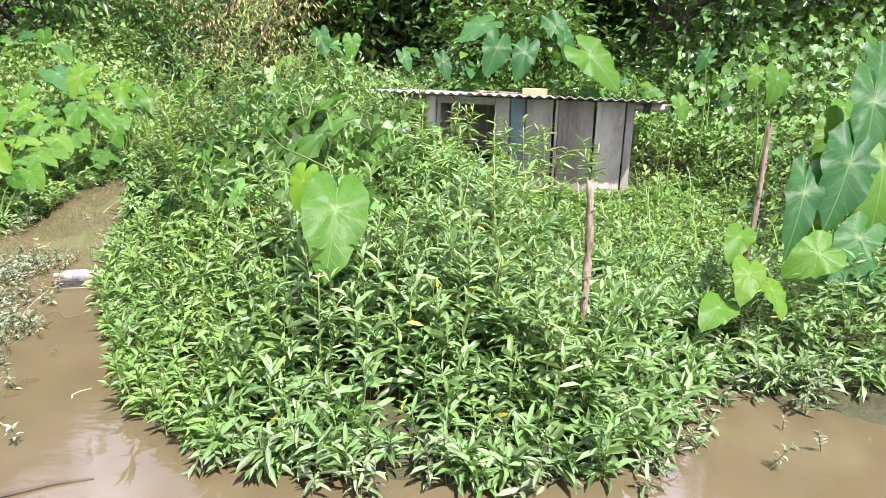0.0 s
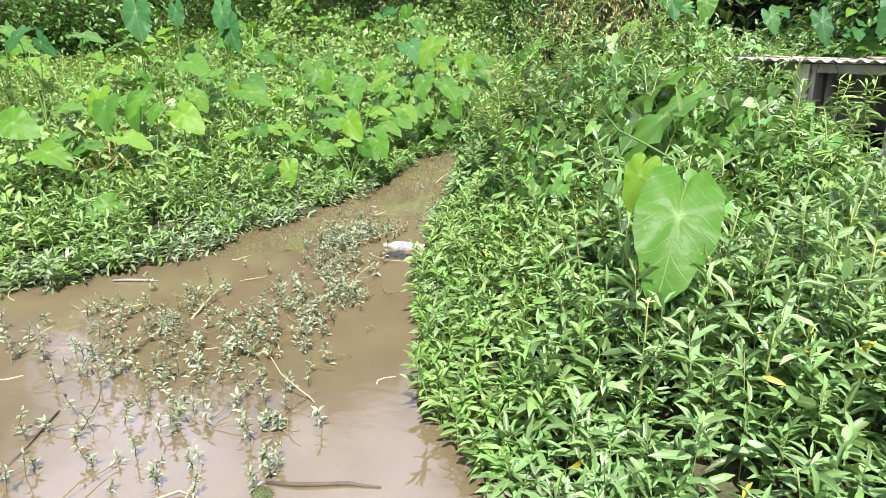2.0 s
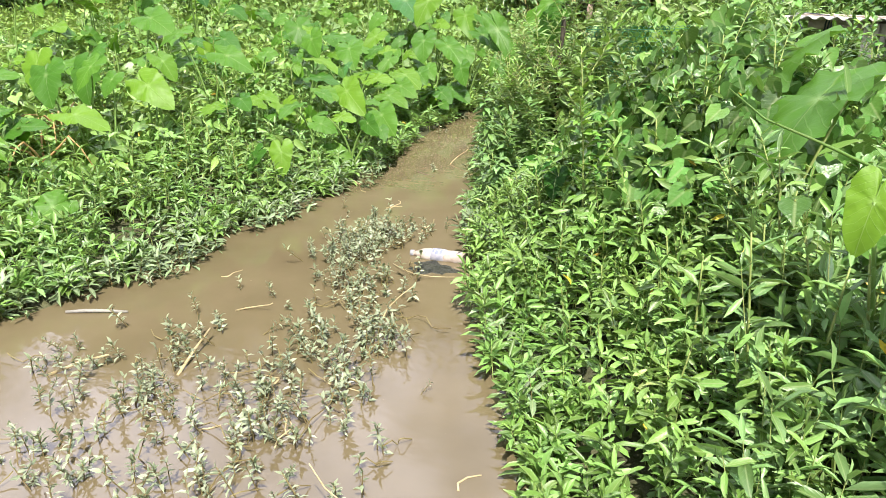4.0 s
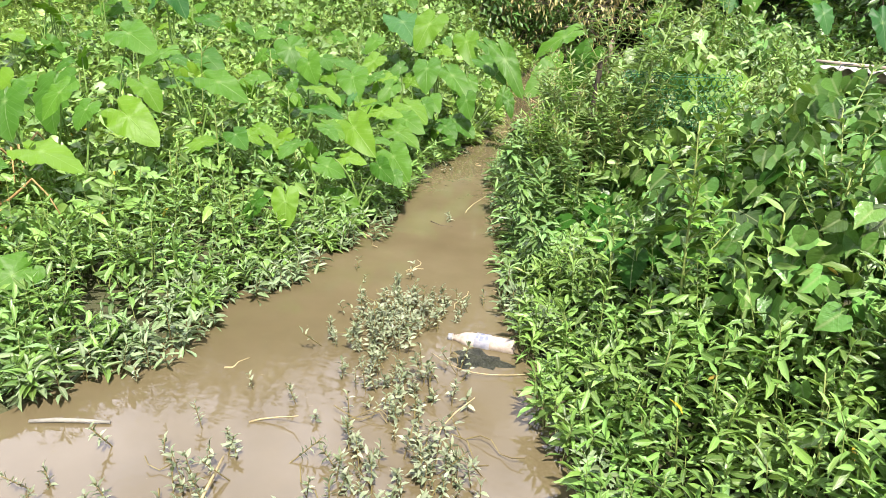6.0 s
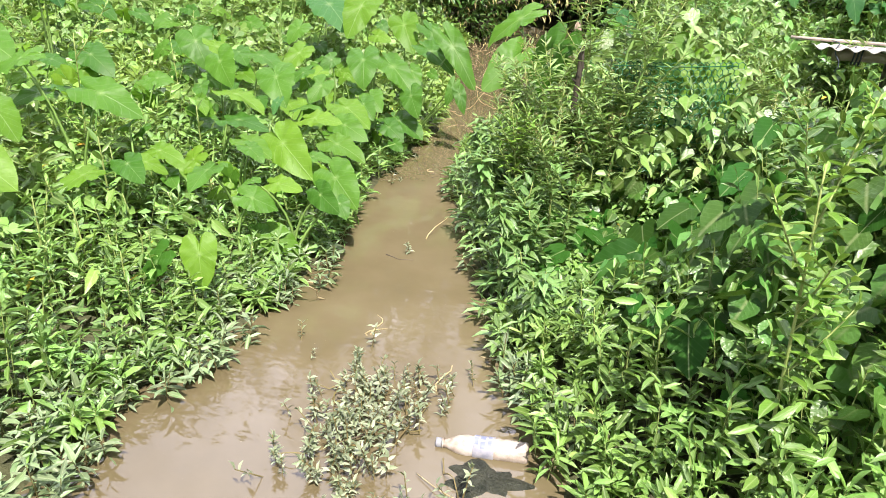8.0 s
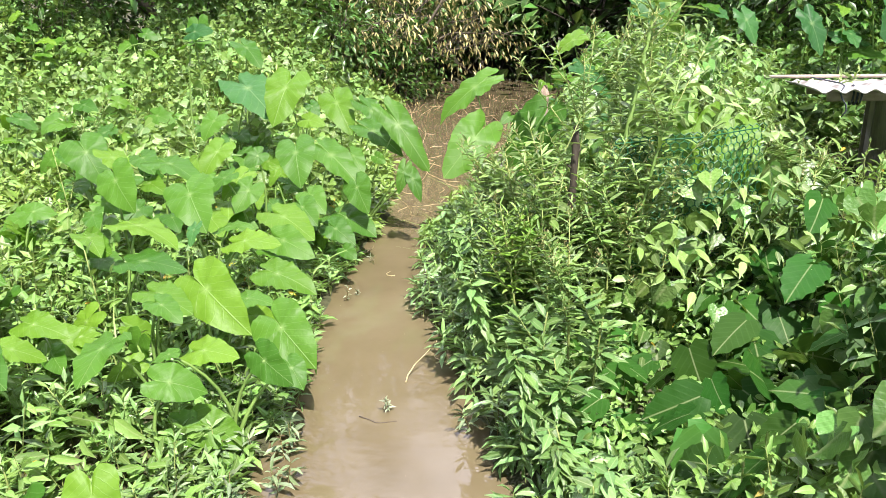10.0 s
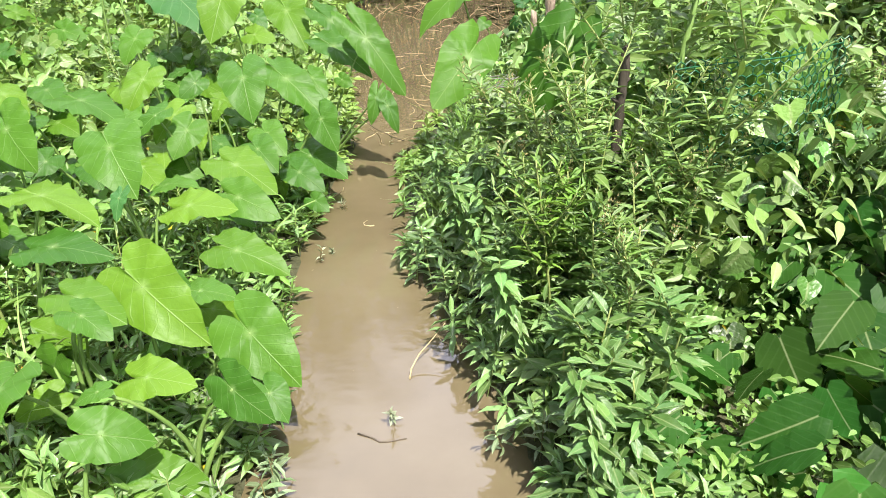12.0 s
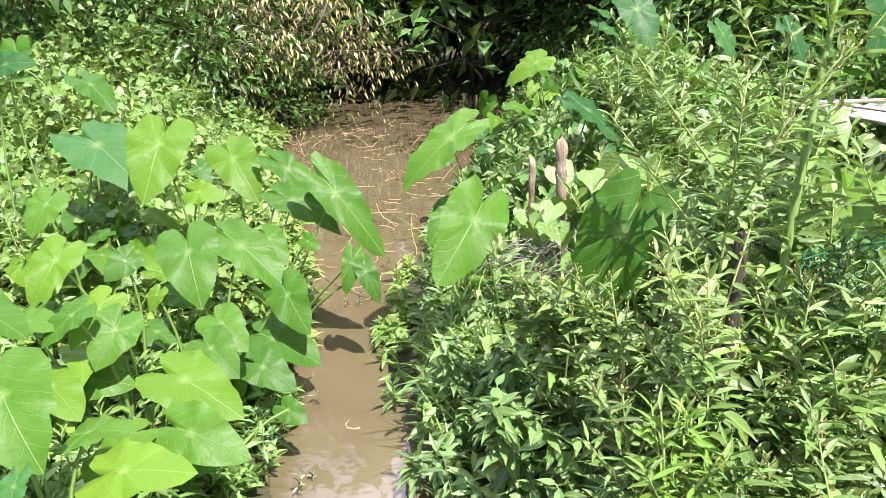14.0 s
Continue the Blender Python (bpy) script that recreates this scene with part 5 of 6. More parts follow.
    # things lying on the roof
    top = lambda f, v: Vector((SHED_L[0], SHED_L[1], 0)) + e * (f * SHED_W) + b * v + up * (z_roof(f) + 0.020 - 0.075 * v)
    bm = bmesh.new()
    frame_box(bm, top(0.535, 0.22), e * 0.24, b * 0.11, up * 0.06)
    bmesh.ops.bevel(bm, geom=bm.edges[:], offset=0.006, segments=2, affect="EDGES")
    tagged(bm_ob("brick", bm, M_BRICK), "yellowish brick weighing down the roof sheet", "brick")
    p = [top(f, 0.12 + 0.6 * (f - 0.3)) + up * 0.012 for f in np.linspace(0.36, 0.60, 8)]
    tagged(tube("roof_stick", p, np.linspace(0.013, 0.008, 8), M_STAKE), "thin weathered stick lying on the shed roof", "stick")
    p = [top(f, 1.30 + 0.03 * math.sin(6 * f)) + up * 0.012 for f in np.linspace(-0.09, 0.62, 10)]
    tagged(tube("roof_pole", p, np.linspace(0.014, 0.010, 10), M_LOG), "pale bamboo pole lying along the shed roof", "pole")
    for f in (0.02, 0.30):
        p = [top(f, -0.05) + up * (-0.16 + 0.16 * t) + e * 0.02 * math.sin(6 * t) for t in np.linspace(0, 1, 6)] + [top(f, v) + up * 0.01 for v in (0.1, 0.5, 1.2)]
        tagged(tube("roof_tie", p, [0.004] * len(p), M_ROPE, sides=5), "dark tie cord hanging over the roof edge", "cord")


shed()


# ---------------------------------------------------------------- stakes, net
def stake(name, label, x, y, z0, z1, r, mat, seed, lean=(0, 0)):
    """Rough branch used as a stake: knots, bent line, split top."""
    rng = np.random.default_rng(seed)
    n = 34
    t = np.linspace(0, 1, n)
    p = np.stack([x + lean[0] * t + 0.006 * np.sin(7 * t + seed), y + lean[1] * t + 0.006 * np.cos(5 * t + seed), z0 + (z1 - z0) * t], -1)
    rad = r * (1.08 - 0.14 * t) * (1 + 0.07 * rng.normal(0, 1, n) + 0.06 * np.sin(29 * t + seed))
    v, f = tube_data(p, rad, 9)
    v = v + rng.normal(0, r * 0.12, v.shape)
    v[-9:, 2] += rng.uniform(-0.02, 0.035, 9)
    root = new(name)
    root.location = (x, y, z0)
    tagged(root, label, "stake")
    o = np.array((x, y, z0))
    mesh_ob("shaft", v - o, f, mat, root, smooth=True)
    for k in range(3):
        h = rng.uniform(0.45, 0.95)
        c = np.array((x + lean[0] * h, y + lean[1] * h, z0 + (z1 - z0) * h))
        a = rng.uniform(0, 6.28)
        q = np.array((math.cos(a), math.sin(a), 0.7))
        tube("knot", np.array([c, c + q * r * 1.1, c + q * r * 1.7]) - o, [r * 0.6, r * 0.45, r * 0.25], mat, root, 6)
    return root


stake("stake", "knobbly brown branch stake standing among island weeds", 0.625, 3.24, -0.1, 0.86, 0.016, M_STAKE, 3, (-0.02, 0.0))
stake("stake", "thin grey pole beside the taro on the bank", 1.585, 4.20, 0.0, 1.03, 0.014, M_STAKE, 4, (0.03, 0.0))
stake("stake", "thick peeling branch stake with a ragged top", -2.50, 7.36, 0.0, 1.00, 0.023, M_STAKE, 5, (0.01, 0.0))
stake("stake", "short weathered stake in creeper leaves", -2.58, 7.70, 0.0, 0.86, 0.015, M_STAKE, 6, (0.01, 0.0))
stake("stake", "dark wet post holding up the net", -2.31, 6.12, 0.0, 0.98, 0.016, M_DARKBARK, 7, (0.01, 0.01))


def twig_tangle(x, y, z, n, seed):
    """Wad of dry grey twigs caught in the grass."""
    rng = np.random.default_rng(seed)
    parts = []
    t = np.linspace(0, 1, 7)
    for _ in range(n):
        a, L = rng.uniform(0, 6.28), rng.uniform(0.10, 0.26)
        c = np.array((x, y, z)) + rng.normal(0, 1, 3) * np.array((0.07, 0.07, 0.05))
        line = np.stack([c[0] + L * (t - 0.5) * math.cos(a) + 0.03 * np.sin(5 * t + a), c[1] + L * (t - 0.5) * math.sin(a), c[2] + 0.05 * np.sin(3 * t + a) + 0.08 * (t - 0.5) * rng.normal()], -1)
        parts.append((line, np.linspace(0.0022, 0.0012, 7), 4))
    tagged(tubes("twig_tangle", parts, M_GREYTWIG), "wad of dry grey twigs caught in grass by the stake", "twigs", kind="stuff")


def hex_net(name, label, corner, along, up, nu, nv, cell):
    """Plastic net of six-sided holes, made of thin strands."""
    a, u = Vector(along).normalized(), Vector(up).normalized()
    nrm = a.cross(u)
    pts, edges = {}, set()

    def key(p):
        k = (round(p[0], 4), round(p[1], 4))
        pts.setdefault(k, len(pts))
        return k
    s = cell / math.sqrt(3)
    for i in range(nu):
        for j in range(nv):
            cx, cy = cell * (i + 0.5 * (j % 2)), 1.5 * s * j
            ring = [key((cx + s * math.sin(math.radians(60 * k)), cy + s * math.cos(math.radians(60 * k)))) for k in range(6)]
            for k in range(6):
                edges.add(tuple(sorted((ring[k], ring[(k + 1) % 6]))))
    V, Fs = [], []

    def place(k):
        x, y = k
        sag = 0.05 * math.sin(3.1 * x + 1.0) * math.sin(4 * y) + 0.02 * math.sin(11 * x + 7 * y)
        return Vector(corner) + a * x + u * y + nrm * sag
    for k0, k1 in sorted(edges):
        v, f = tube_data([place(k0), (place(k0) + place(k1)) / 2, place(k1)], [0.0021] * 3, 4, False)
        off = sum(len(q) for q in V)
        V.append(v)
        Fs += [tuple(i + off for i in q) for q in f]
    root = new(name)
    tagged(root, label, "net")
    mesh_ob("mesh_panel", np.vstack(V), Fs, M_NET, root)
    for j in (0, nv - 1):
        line = [place((cell * i, 1.5 * s * j)) for i in range(nu)]
        tube("selvage_cord", line, [0.0028] * nu, M_NET, root, 5)
    return root


twig_tangle(-2.63, 7.12, 0.58, 60, 12)
hex_net("plastic_net", "sagging green plastic net fence overgrown with weeds", (-2.16, 6.15, 0.40), (0.85, 0.40, 0.0), (0.02, 0.05, 1), 20, 18, 0.036)


# ---------------------------------------------------------------- tall weeds, grass
def tall_weed(x, y, z0, h, seed, mat, leaf=0.085, wid=0.20, bends=(0, 0), n_side=7, flower=False, label="", thick=0.0065, seeds=False, shape=None, droop=0.0):
    rng = np.random.default_rng(seed)
    if hollow(x, y) or not flower and math.hypot(x + 0.36, y - 2.80) < 0.30:
        return None
    while (x, y) != (0, 0) and -3.2 < x < -1.5 and shore(np.array([(x, y)]))[0] < 0.10:
        x += 0.03
    root = new("tall_weed")
    root.location = (x, y, z0)
    tagged(root, label or "tall leafy weed with narrow grey-green leaves", "weed", "tall weeds on the banks")
    t = np.linspace(0, 1, 9)
    tips = []
    main = np.stack([bends[0] * t ** 1.5, bends[1] * t ** 1.5, h * t], -1)
    rows = []

    def dress(line, n, start, size):
        k = np.linspace(start, 1, n)
        for i, q in enumerate(k):
            p = np.array([np.interp(q, np.linspace(0, 1, len(line)), line[:, c]) for c in range(3)])
            a = i * 2.4 + rng.uniform(-0.4, 0.4)
            rise = 0.25 - droop + 0.7 * q ** 4 + rng.normal(0, 0.18)
            rows.append((p, np.array((math.cos(a) * math.cos(rise), math.sin(a) * math.cos(rise), math.sin(rise))), size * rng.uniform(0.7, 1.15) * (1 - 0.4 * q ** 3)))
    dress(main, int((44 if mat is M_OLIVE else 36) * h), 0.22, leaf)
    for _ in range(n_side):
        q = rng.uniform(0.3, 0.88)
        p0 = np.array([np.interp(q, t, main[:, c]) for c in range(3)])
        a = rng.uniform(0, 6.28)
        L = h * rng.uniform(0.16, 0.34)
        s = np.linspace(0, 1, 5)[:, None]
        side = p0 + s * np.array((math.cos(a) * 0.65, math.sin(a) * 0.65, 0.75)) * L + s ** 2 * np.array((0, 0, 0.04))
        tips.append(side[-1])
        tube("side_stem", side, np.linspace(0.0035, 0.0015, 5), M_STEM, root, 5)
        dress(side, int(16 + 24 * L), 0.15, leaf * 0.85)
    tube("stem", main, thick * (1 - 0.7 * t), M_STEM if thick < 0.01 else M_PETIOLE, root, 8)
    P, D, L = (np.array([r[i] for r in rows]) for i in range(3))
    U = np.array((0, 0, 1.0)) + rng.normal(0, 0.3, D.shape)
    v, f = leaf_cloud(shape or (LANCE_FINE if leaf > 0.087 else LANCE), P, D, U, L, L * wid)
    mesh_ob("foliage", v, f, mat, root, uv=LEAF_UV, smooth=True)
    if seeds:
        # small brownish seed clusters at the tips
        ends = [main[-1]] + [side_tip for side_tip in tips]
        for c in ends[:7]:
            k = 30
            off = rng.normal(0, 1, (k, 3)) * np.array((0.008, 0.008, 0.022))
            dd = unit(off + np.array((0, 0, 0.02)))
            ll = rng.uniform(0.006, 0.011, k)
            v, f = leaf_cloud(DIAMOND, c + off, dd, rng.normal(0, 1, (k, 3)), ll, ll * 0.55)
            mesh_ob("seed_head", v, f, M_STRAW, root, "brownish seed cluster", uv=LEAF_UV)["kind"] = "stuff"
    if flower:
        c = Vector(main[-1]) + Vector((0, 0, 0.01))
        eye = tube("flower", [c - Vector((0, 0, 0.012)), c, c + Vector((0, 0, 0.004))], [0.002, 0.004, 0.003], M_PETAL, root, 6, "small pale yellow four-petalled flower")
        for k in range(4):
            bm = bmesh.new()
            a = k * 1.571
            q = [c, c + Vector((math.cos(a - .5), math.sin(a - .5), .35)) * 0.014, c + Vector((math.cos(a), math.sin(a), .3)) * 0.022, c + Vector((math.cos(a + .5), math.sin(a + .5), .35)) * 0.014]
            bm.faces.new([bm.verts.new(w) for w in q])
            bm_ob("petal", bm, M_PETAL, eye)
    return root


def tall_weeds():
    rng = np.random.default_rng(77)
    # right bank by the net, rising past the camera
    for i, (x, y, h, bx, by) in enumerate(((-2.33, 6.22, 1.30, 0.10, 0.10), (-2.02, 6.62, 1.20, 0.05, 0.05), (-2.50, 5.86, 0.72, -0.06, -0.05), (-2.55, 5.95, 0.70, -0.05, 0.0), (-2.48, 6.15, 0.85, -0.1, 0.0), 
                                           (-2.40, 6.62, 0.95, 0.0, 0.1), (-2.3, 5.65, 0.62, 0.0, -0.08), (-2.62, 6.5, 0.75, -0.08, 0), (-1.7, 6.9, 0.72, 0.1, 0.1), (-1.35, 6.3, 0.66, 0, 0), (-1.3, 6.7, 0.66, 0, 0), (-1.5, 7.2, 0.7, 0, 0), (-1.1, 7.0, 0.62, 0, 0), (-1.95, 7.6, 0.95, 0, 0))):
        tall_weed(x, y, 0.05, h * (1.12 if x > -2.3 else 1.0), 100 + i, (M_OLIVE, M_PALE, M_GRASS)[i % 3], (0.090, 0.102, 0.095)[i % 3], (0.22, 0.26, 0.19)[i % 3], (bx, by), 9, seeds=i % 3 != 2)
    tall_weed(-2.20, 6.20, 0.05, 1.62, 150, M_OLIVE, 0.125, 0.24, (0.27, 0.30), 5, label="thick green weed stalk with long lance leaves", thick=0.018)
    tall_weed(-2.12, 6.02, 0.05, 1.15, 151, M_PALE, 0.105, 0.28, (0.20, 0.05), 6, label="stout weed with broad lance leaves", thick=0.010)
    # rank growth behind the branch stakes, up to the shed's end
    for i in range(16):
        x, y = rng.uniform(-2.1, -0.9), rng.uniform(7.9, 9.3)
        tall_weed(x, y, 0.05, rng.uniform(1.05, 1.5) * (1.0 if x < -1.55 else 0.62), 580 + i, (M_PALE, M_VPALE, M_GRASS)[i % 3], 0.11, (0.26, 0.34, 0.2)[i % 3], tuple(rng.normal(0, 0.12, 2)), 8, label="rank light green weed by the shed's end")
    # broad-leaved herbs at the channel's elbow, where the camera comes closest
    for i, (x, y, h) in enumerate(((-2.42, 5.50, 0.46), (-2.54, 5.60, 0.40), (-2.46, 5.36, 0.36), (-2.22, 5.52, 0.46), (-2.30, 5.30, 0.40), (-2.38, 5.80, 0.55))):
        tall_weed(x, y, 0.03, h, 520 + i, M_STAR, 0.122, 0.33, tuple(rng.normal(0, 0.04, 2)), 2, label="young herb with broad lance leaves in a star")
    for i, (x, y, h) in enumerate(((-2.36, 5.22, 0.40), (-2.44, 5.02, 0.30), (-2.62, 5.95, 0.42), (-2.70, 6.15, 0.45), (-2.85, 6.55, 0.45), (-2.92, 6.8, 0.42), (-2.78, 6.35, 0.5), (-2.32, 4.9, 0.30), (-2.55, 5.75, 0.45))):
        tall_weed(x, y, 0.03, h, 540 + i, M_STAR, 0.108, 0.42, tuple(rng.normal(0, 0.05, 2)), 6, label="pale herb with drooping ovate leaves over the water", shape=OVATE_FINE, droop=0.75)
    for i, (x, y, h) in enumerate(((-2.42, 5.98, 0.80), (-2.36, 6.02, 0.95), (-2.22, 6.02, 0.90), (-2.12, 6.08, 0.84), (-2.02, 6.12, 0.78), (-2.16, 5.96, 0.62))):
        tall_weed(x, y, 0.03, h, 560 + i, M_OLIVE, 0.095, 0.24, tuple(rng.normal(0, 0.05, 2)), 8, seeds=True, label="bushy olive weed in seed before the net post")
    # island shoots that stand above the bed, one in flower
    for i in range(34):
        x, y = rng.uniform(-1.1, 0.95), rng.uniform(2.7, 4.9)
        P = np.array([(x, y)])
        d = shore(P)
        top = float(cover(P[:, 0], P[:, 1], d)[0])
        if d[0] < 0.1:
            continue
        tall_weed(x, y, 0.05, top + rng.uniform(0.0, 0.14), 200 + i, M_PRIM, 0.125, 0.22, tuple(rng.normal(0, 0.05, 2)), 3, label="upright water primrose shoot with narrow leaves")
    tall_weed(-0.40, 2.88, 0.05, 0.49, 300, M_PRIM, 0.085, 0.19, (0.0, 0.0), 2, True, "water primrose shoot with a yellow flower")
    for i, (x, y, h) in enumerate(((0.00, 4.9, 0.92), (0.22, 4.7, 0.86), (0.30, 4.2, 0.74), (0.02, 4.4, 0.84), (-0.25, 4.8, 0.88), (-0.1, 5.6, 0.85), (-0.45, 5.3, 0.92), (0.15, 5.0, 0.8), (0.42, 4.7, 0.86), (0.57, 5.2, 0.76), (0.82, 5.0, 0.68), (0.66, 5.3, 0.60), (0.36, 5.3, 0.74))):
        tall_weed(x, y, 0.05, h * 1.08, 320 + i, M_BROAD, 0.135, 0.18, tuple(rng.normal(0, 0.06, 2)), 2 + i % 3, label="tall light green shoot with drooping narrow leaves", droop=0.3)
    # feathery weeds at the island's channel corner
    for i in range(9):
        x, y = rng.uniform(-2.75, -1.7), rng.uniform(5.85, 6.9)
        if x > -2.4 and y < 6.3:
            x -= 0.45
        tall_weed(x, y, 0.05, rng.uniform(0.65, 1.05) * (1.10 if x > -2.2 else 0.72), 340 + i, (M_OLIVE, M_PALE, M_GRASS)[i % 3], 0.078 + 0.012 * (i % 4), 0.25, tuple(rng.normal(0, 0.06, 2)), 8, seeds=i % 2 == 0, label="bushy olive-green weed with fine leaves")
    # creeper-laden shoots on the island's mound
    for i in range(16):
        x, y = rng.normal(-1.2, 0.35), rng.normal(5.0, 0.5)
        tall_weed(x, y, 0.1, rng.uniform(0.7, 0.98), 420 + i, M_VINE if i % 3 else M_GRASS, 0.085, 0.36, tuple(rng.normal(0, 0.10, 2)), 6, label="leafy shoot climbing above the island's creeper mound")
    # along the far bank
    for i in range(26):
        x, y = rng.uniform(-8, -4.6), rng.uniform(3.5, 10)
        tall_weed(x, y, 0.1, rng.uniform(0.7, 1.0), 380 + i, M_GRASS if i % 2 else M_OLIVE, 0.08, 0.25, tuple(rng.normal(0, 0.07, 2)), 5)


tall_weeds()


def shoots():
    """Separate primrose shoots: a few built, the rest copied over the island and the channel bank."""
    rng = np.random.default_rng(31)
    kinds = [tall_weed(0, 0, 0, h, 500 + k, mat, leaf, 0.25, tuple(rng.normal(0, 0.03, 2)), 0, label=words) for k, (h, mat, leaf, words) in enumerate((
        (0.52, M_PRIM, 0.118, "water primrose shoot with a star of narrow leaves"), (0.46, M_PRIM, 0.110, "water primrose shoot with a star of narrow leaves"), (0.58, M_PRIM, 0.125, "taller water primrose shoot with pale-ribbed leaves"),
        (0.42, M_ALLI, 0.100, "bright green leafy shoot on the island edge"), (0.50, M_ALLI, 0.105, "bright green leafy shoot on the island edge"), (0.55, M_OLIVE, 0.100, "olive leafy shoot on the channel bank")))]
    P = np.r_[np.c_[rng.uniform(-1.6, 1.1, 110), rng.uniform(2.5, 4.4, 110)], np.c_[rng.uniform(-3.1, -1.6, 60), rng.uniform(4.4, 7.0, 60)], np.c_[rng.uniform(-4.3, -3.4, 40), rng.uniform(4.3, 6.6, 40)]]
    d = shore(P)
    top = cover(P[:, 0], P[:, 1], d)
    used = set()
    for (x, y), dd, tp in zip(P, d, top):
        if dd < 0.02 or hollow(x, y) or math.hypot(x + 0.36, y - 2.80) < 0.30:
            continue
        k = int(rng.integers(3)) if x > -0.75 else (3 + int(rng.integers(2)) if y < 5 else 3 + int(rng.integers(3)))
        z = 0.02
        s = (tp * rng.uniform(0.9, 1.18) * (1.25 if left_of(x, y) else 1) - z) / (0.52, 0.46, 0.58, 0.42, 0.50, 0.55)[k]
        w = 0.5 * s + 0.5
        m = pose(x, y, z, rng.normal(0, 5), rng.normal(0, 5), rng.uniform(0, 360)) @ Matrix.Diagonal((w, w, s, 1))
        if k in used:
            copy_thing(kinds[k], m).matrix_basis = m
        else:
            used.add(k)
            kinds[k].matrix_basis = m


shoots()


def grass_tuft_bed(name, label, seed, box, density, keep, h):
    rng = np.random.default_rng(seed)
    P, d = sow(rng, box, density, keep)
    n = len(P)
    a = rng.uniform(0, 6.28, n)
    hh = h * rng.uniform(0.5, 1.1, n)
    w = 0.004
    s = np.stack([-np.sin(a), np.cos(a), 0 * a], -1)
    D = np.stack([np.cos(a), np.sin(a), 0 * a], -1)
    base = np.c_[P, np.full(n, 0.03)]
    V = []
    for t, wd in ((0, 1), (0.35, 1), (0.7, 0.7), (1, 0.05)):
        c = base + D * (hh * 0.55 * t ** 2)[:, None] + np.array((0, 0, 1)) * (hh * (t - 0.28 * t ** 3))[:, None]
        V += [c - s * w * wd, c + s * w * wd]
    v = np.stack(V, 1).reshape(-1, 3)
    tf = np.array([(0, 1, 3, 2), (2, 3, 5, 4), (4, 5, 7, 6)])
    f = (tf[None] + (np.arange(n) * 8)[:, None, None]).reshape(-1, 4)
    return tagged(mesh_ob(name, v, f, M_GRASS), label, "grass", kind="stuff")


grass_tuft_bed("grass", "thin arching grass around the branch stakes", 61, (-3.0, 6.6, -2.0, 8.2), 900, lambda x, y, d: (d > 0.05) & (d < 0.95), 0.55)
grass_tuft_bed("grass", "thin grass between the bank weeds", 62, (-7, 2.8, -3.3, 9), 60, lambda x, y, d: (d > 0.5), 0.6)
grass_tuft_bed("grass", "grass in front of the shed", 63, (-1.2, 3.5, 2.6, 7.5), 35, lambda x, y, d: (d > 0.3), 0.45)


# ---------------------------------------------------------------- in the water
def sprig_mesh_pair(seed, h, n, leaf):
    rng = np.random.default_rng(seed)
    t = np.linspace(0, 1, 5)
    line = np.stack([0.12 * h * t * math.cos(seed), 0.12 * h * t * math.sin(seed), -0.06 + (h + 0.06) * t], -1)
    k = np.linspace(0.5, 1, n)
    P = np.stack([np.interp(k, t, line[:, c]) for c in range(3)], -1)
    a = np.arange(n) * 2.4 + rng.normal(0, 0.3, n)
    rise = 0.2 + 0.7 * k ** 3 + rng.normal(0, 0.25, n)
    D = np.stack([np.cos(a) * np.cos(rise), np.sin(a) * np.cos(rise), np.sin(rise)], -1)
    L = leaf * rng.uniform(0.6, 1.15, n)
    v, f = leaf_cloud(OVATE, P, D, np.array((0, 0, 1.0)) + rng.normal(0, 0.4, D.shape), L, L * 0.36)
    return line, v, f, LEAF_UV


def sprigs():
    rng = np.random.default_rng(9)
    kinds = []
    for s, (h, n, leaf) in enumerate(((0.07, 16, 0.030), (0.10, 20, 0.032), (0.05, 13, 0.031), (0.12, 15, 0.030), (0.08, 9, 0.030))):
        root = new("waterweed_sprig")
        tagged(root, "mud-stained waterweed sprig standing in the water", "waterweed", "sprigs in the channel")
        line, v, f, uv = sprig_mesh_pair(s + 1, h, n, leaf)
        tube("stem", line, np.linspace(0.003, 0.0018, 5), M_STEM_RED, root, 5)
        mesh_ob("foliage", v, f, M_SILT, root, uv=uv)
        kinds.append(root)
    spots = []
    for cx, cy, sx, sy, n in ((-2.62, 4.10, 0.10, 0.16, 58), (-2.55, 4.42, 0.16, 0.08, 20), (-2.38, 3.72, 0.12, 0.16, 26), (-2.17, 3.25, 0.15, 0.18, 36), (-2.05, 2.80, 0.20, 0.16, 32), (-2.45, 2.85, 0.14, 0.12, 14), (-2.25, 2.40, 0.22, 0.12, 22),
                              (-2.75, 2.75, 0.16, 0.12, 14), (-1.75, 2.15, 0.16, 0.08, 10), (-1.33, 2.24, 0.05, 0.04, 6), (-2.95, 3.35, 0.2, 0.3, 6), (-3.5, 6.6, 0.04, 0.6, 6), (-2.95, 5.0, 0.15, 0.3, 3), (1.3, 2.9, 0.25, 0.15, 5)):
        for _ in range(n):
            spots.append((rng.normal(cx, sx), rng.normal(cy, sy)))
    P = np.array(spots)
    d = shore(P)
    first = {}
    for (x, y), dd in zip(spots, d):
        if dd > -0.03 or (-2.46 < x < -1.95 and 4.02 < y < 4.36):
            continue
        k = int(rng.integers(5))
        sc = rng.uniform(0.6, 1.1)
        m = pose(x, y, 0.0, rng.normal(0, 18), rng.normal(0, 18), rng.uniform(0, 360)) @ Matrix.Diagonal((sc, sc, sc, 1))
        if k not in first:
            first[k] = True
            kinds[k].matrix_basis = m
        else:
            c = copy_thing(kinds[k], m)
            c.matrix_basis = m


sprigs()


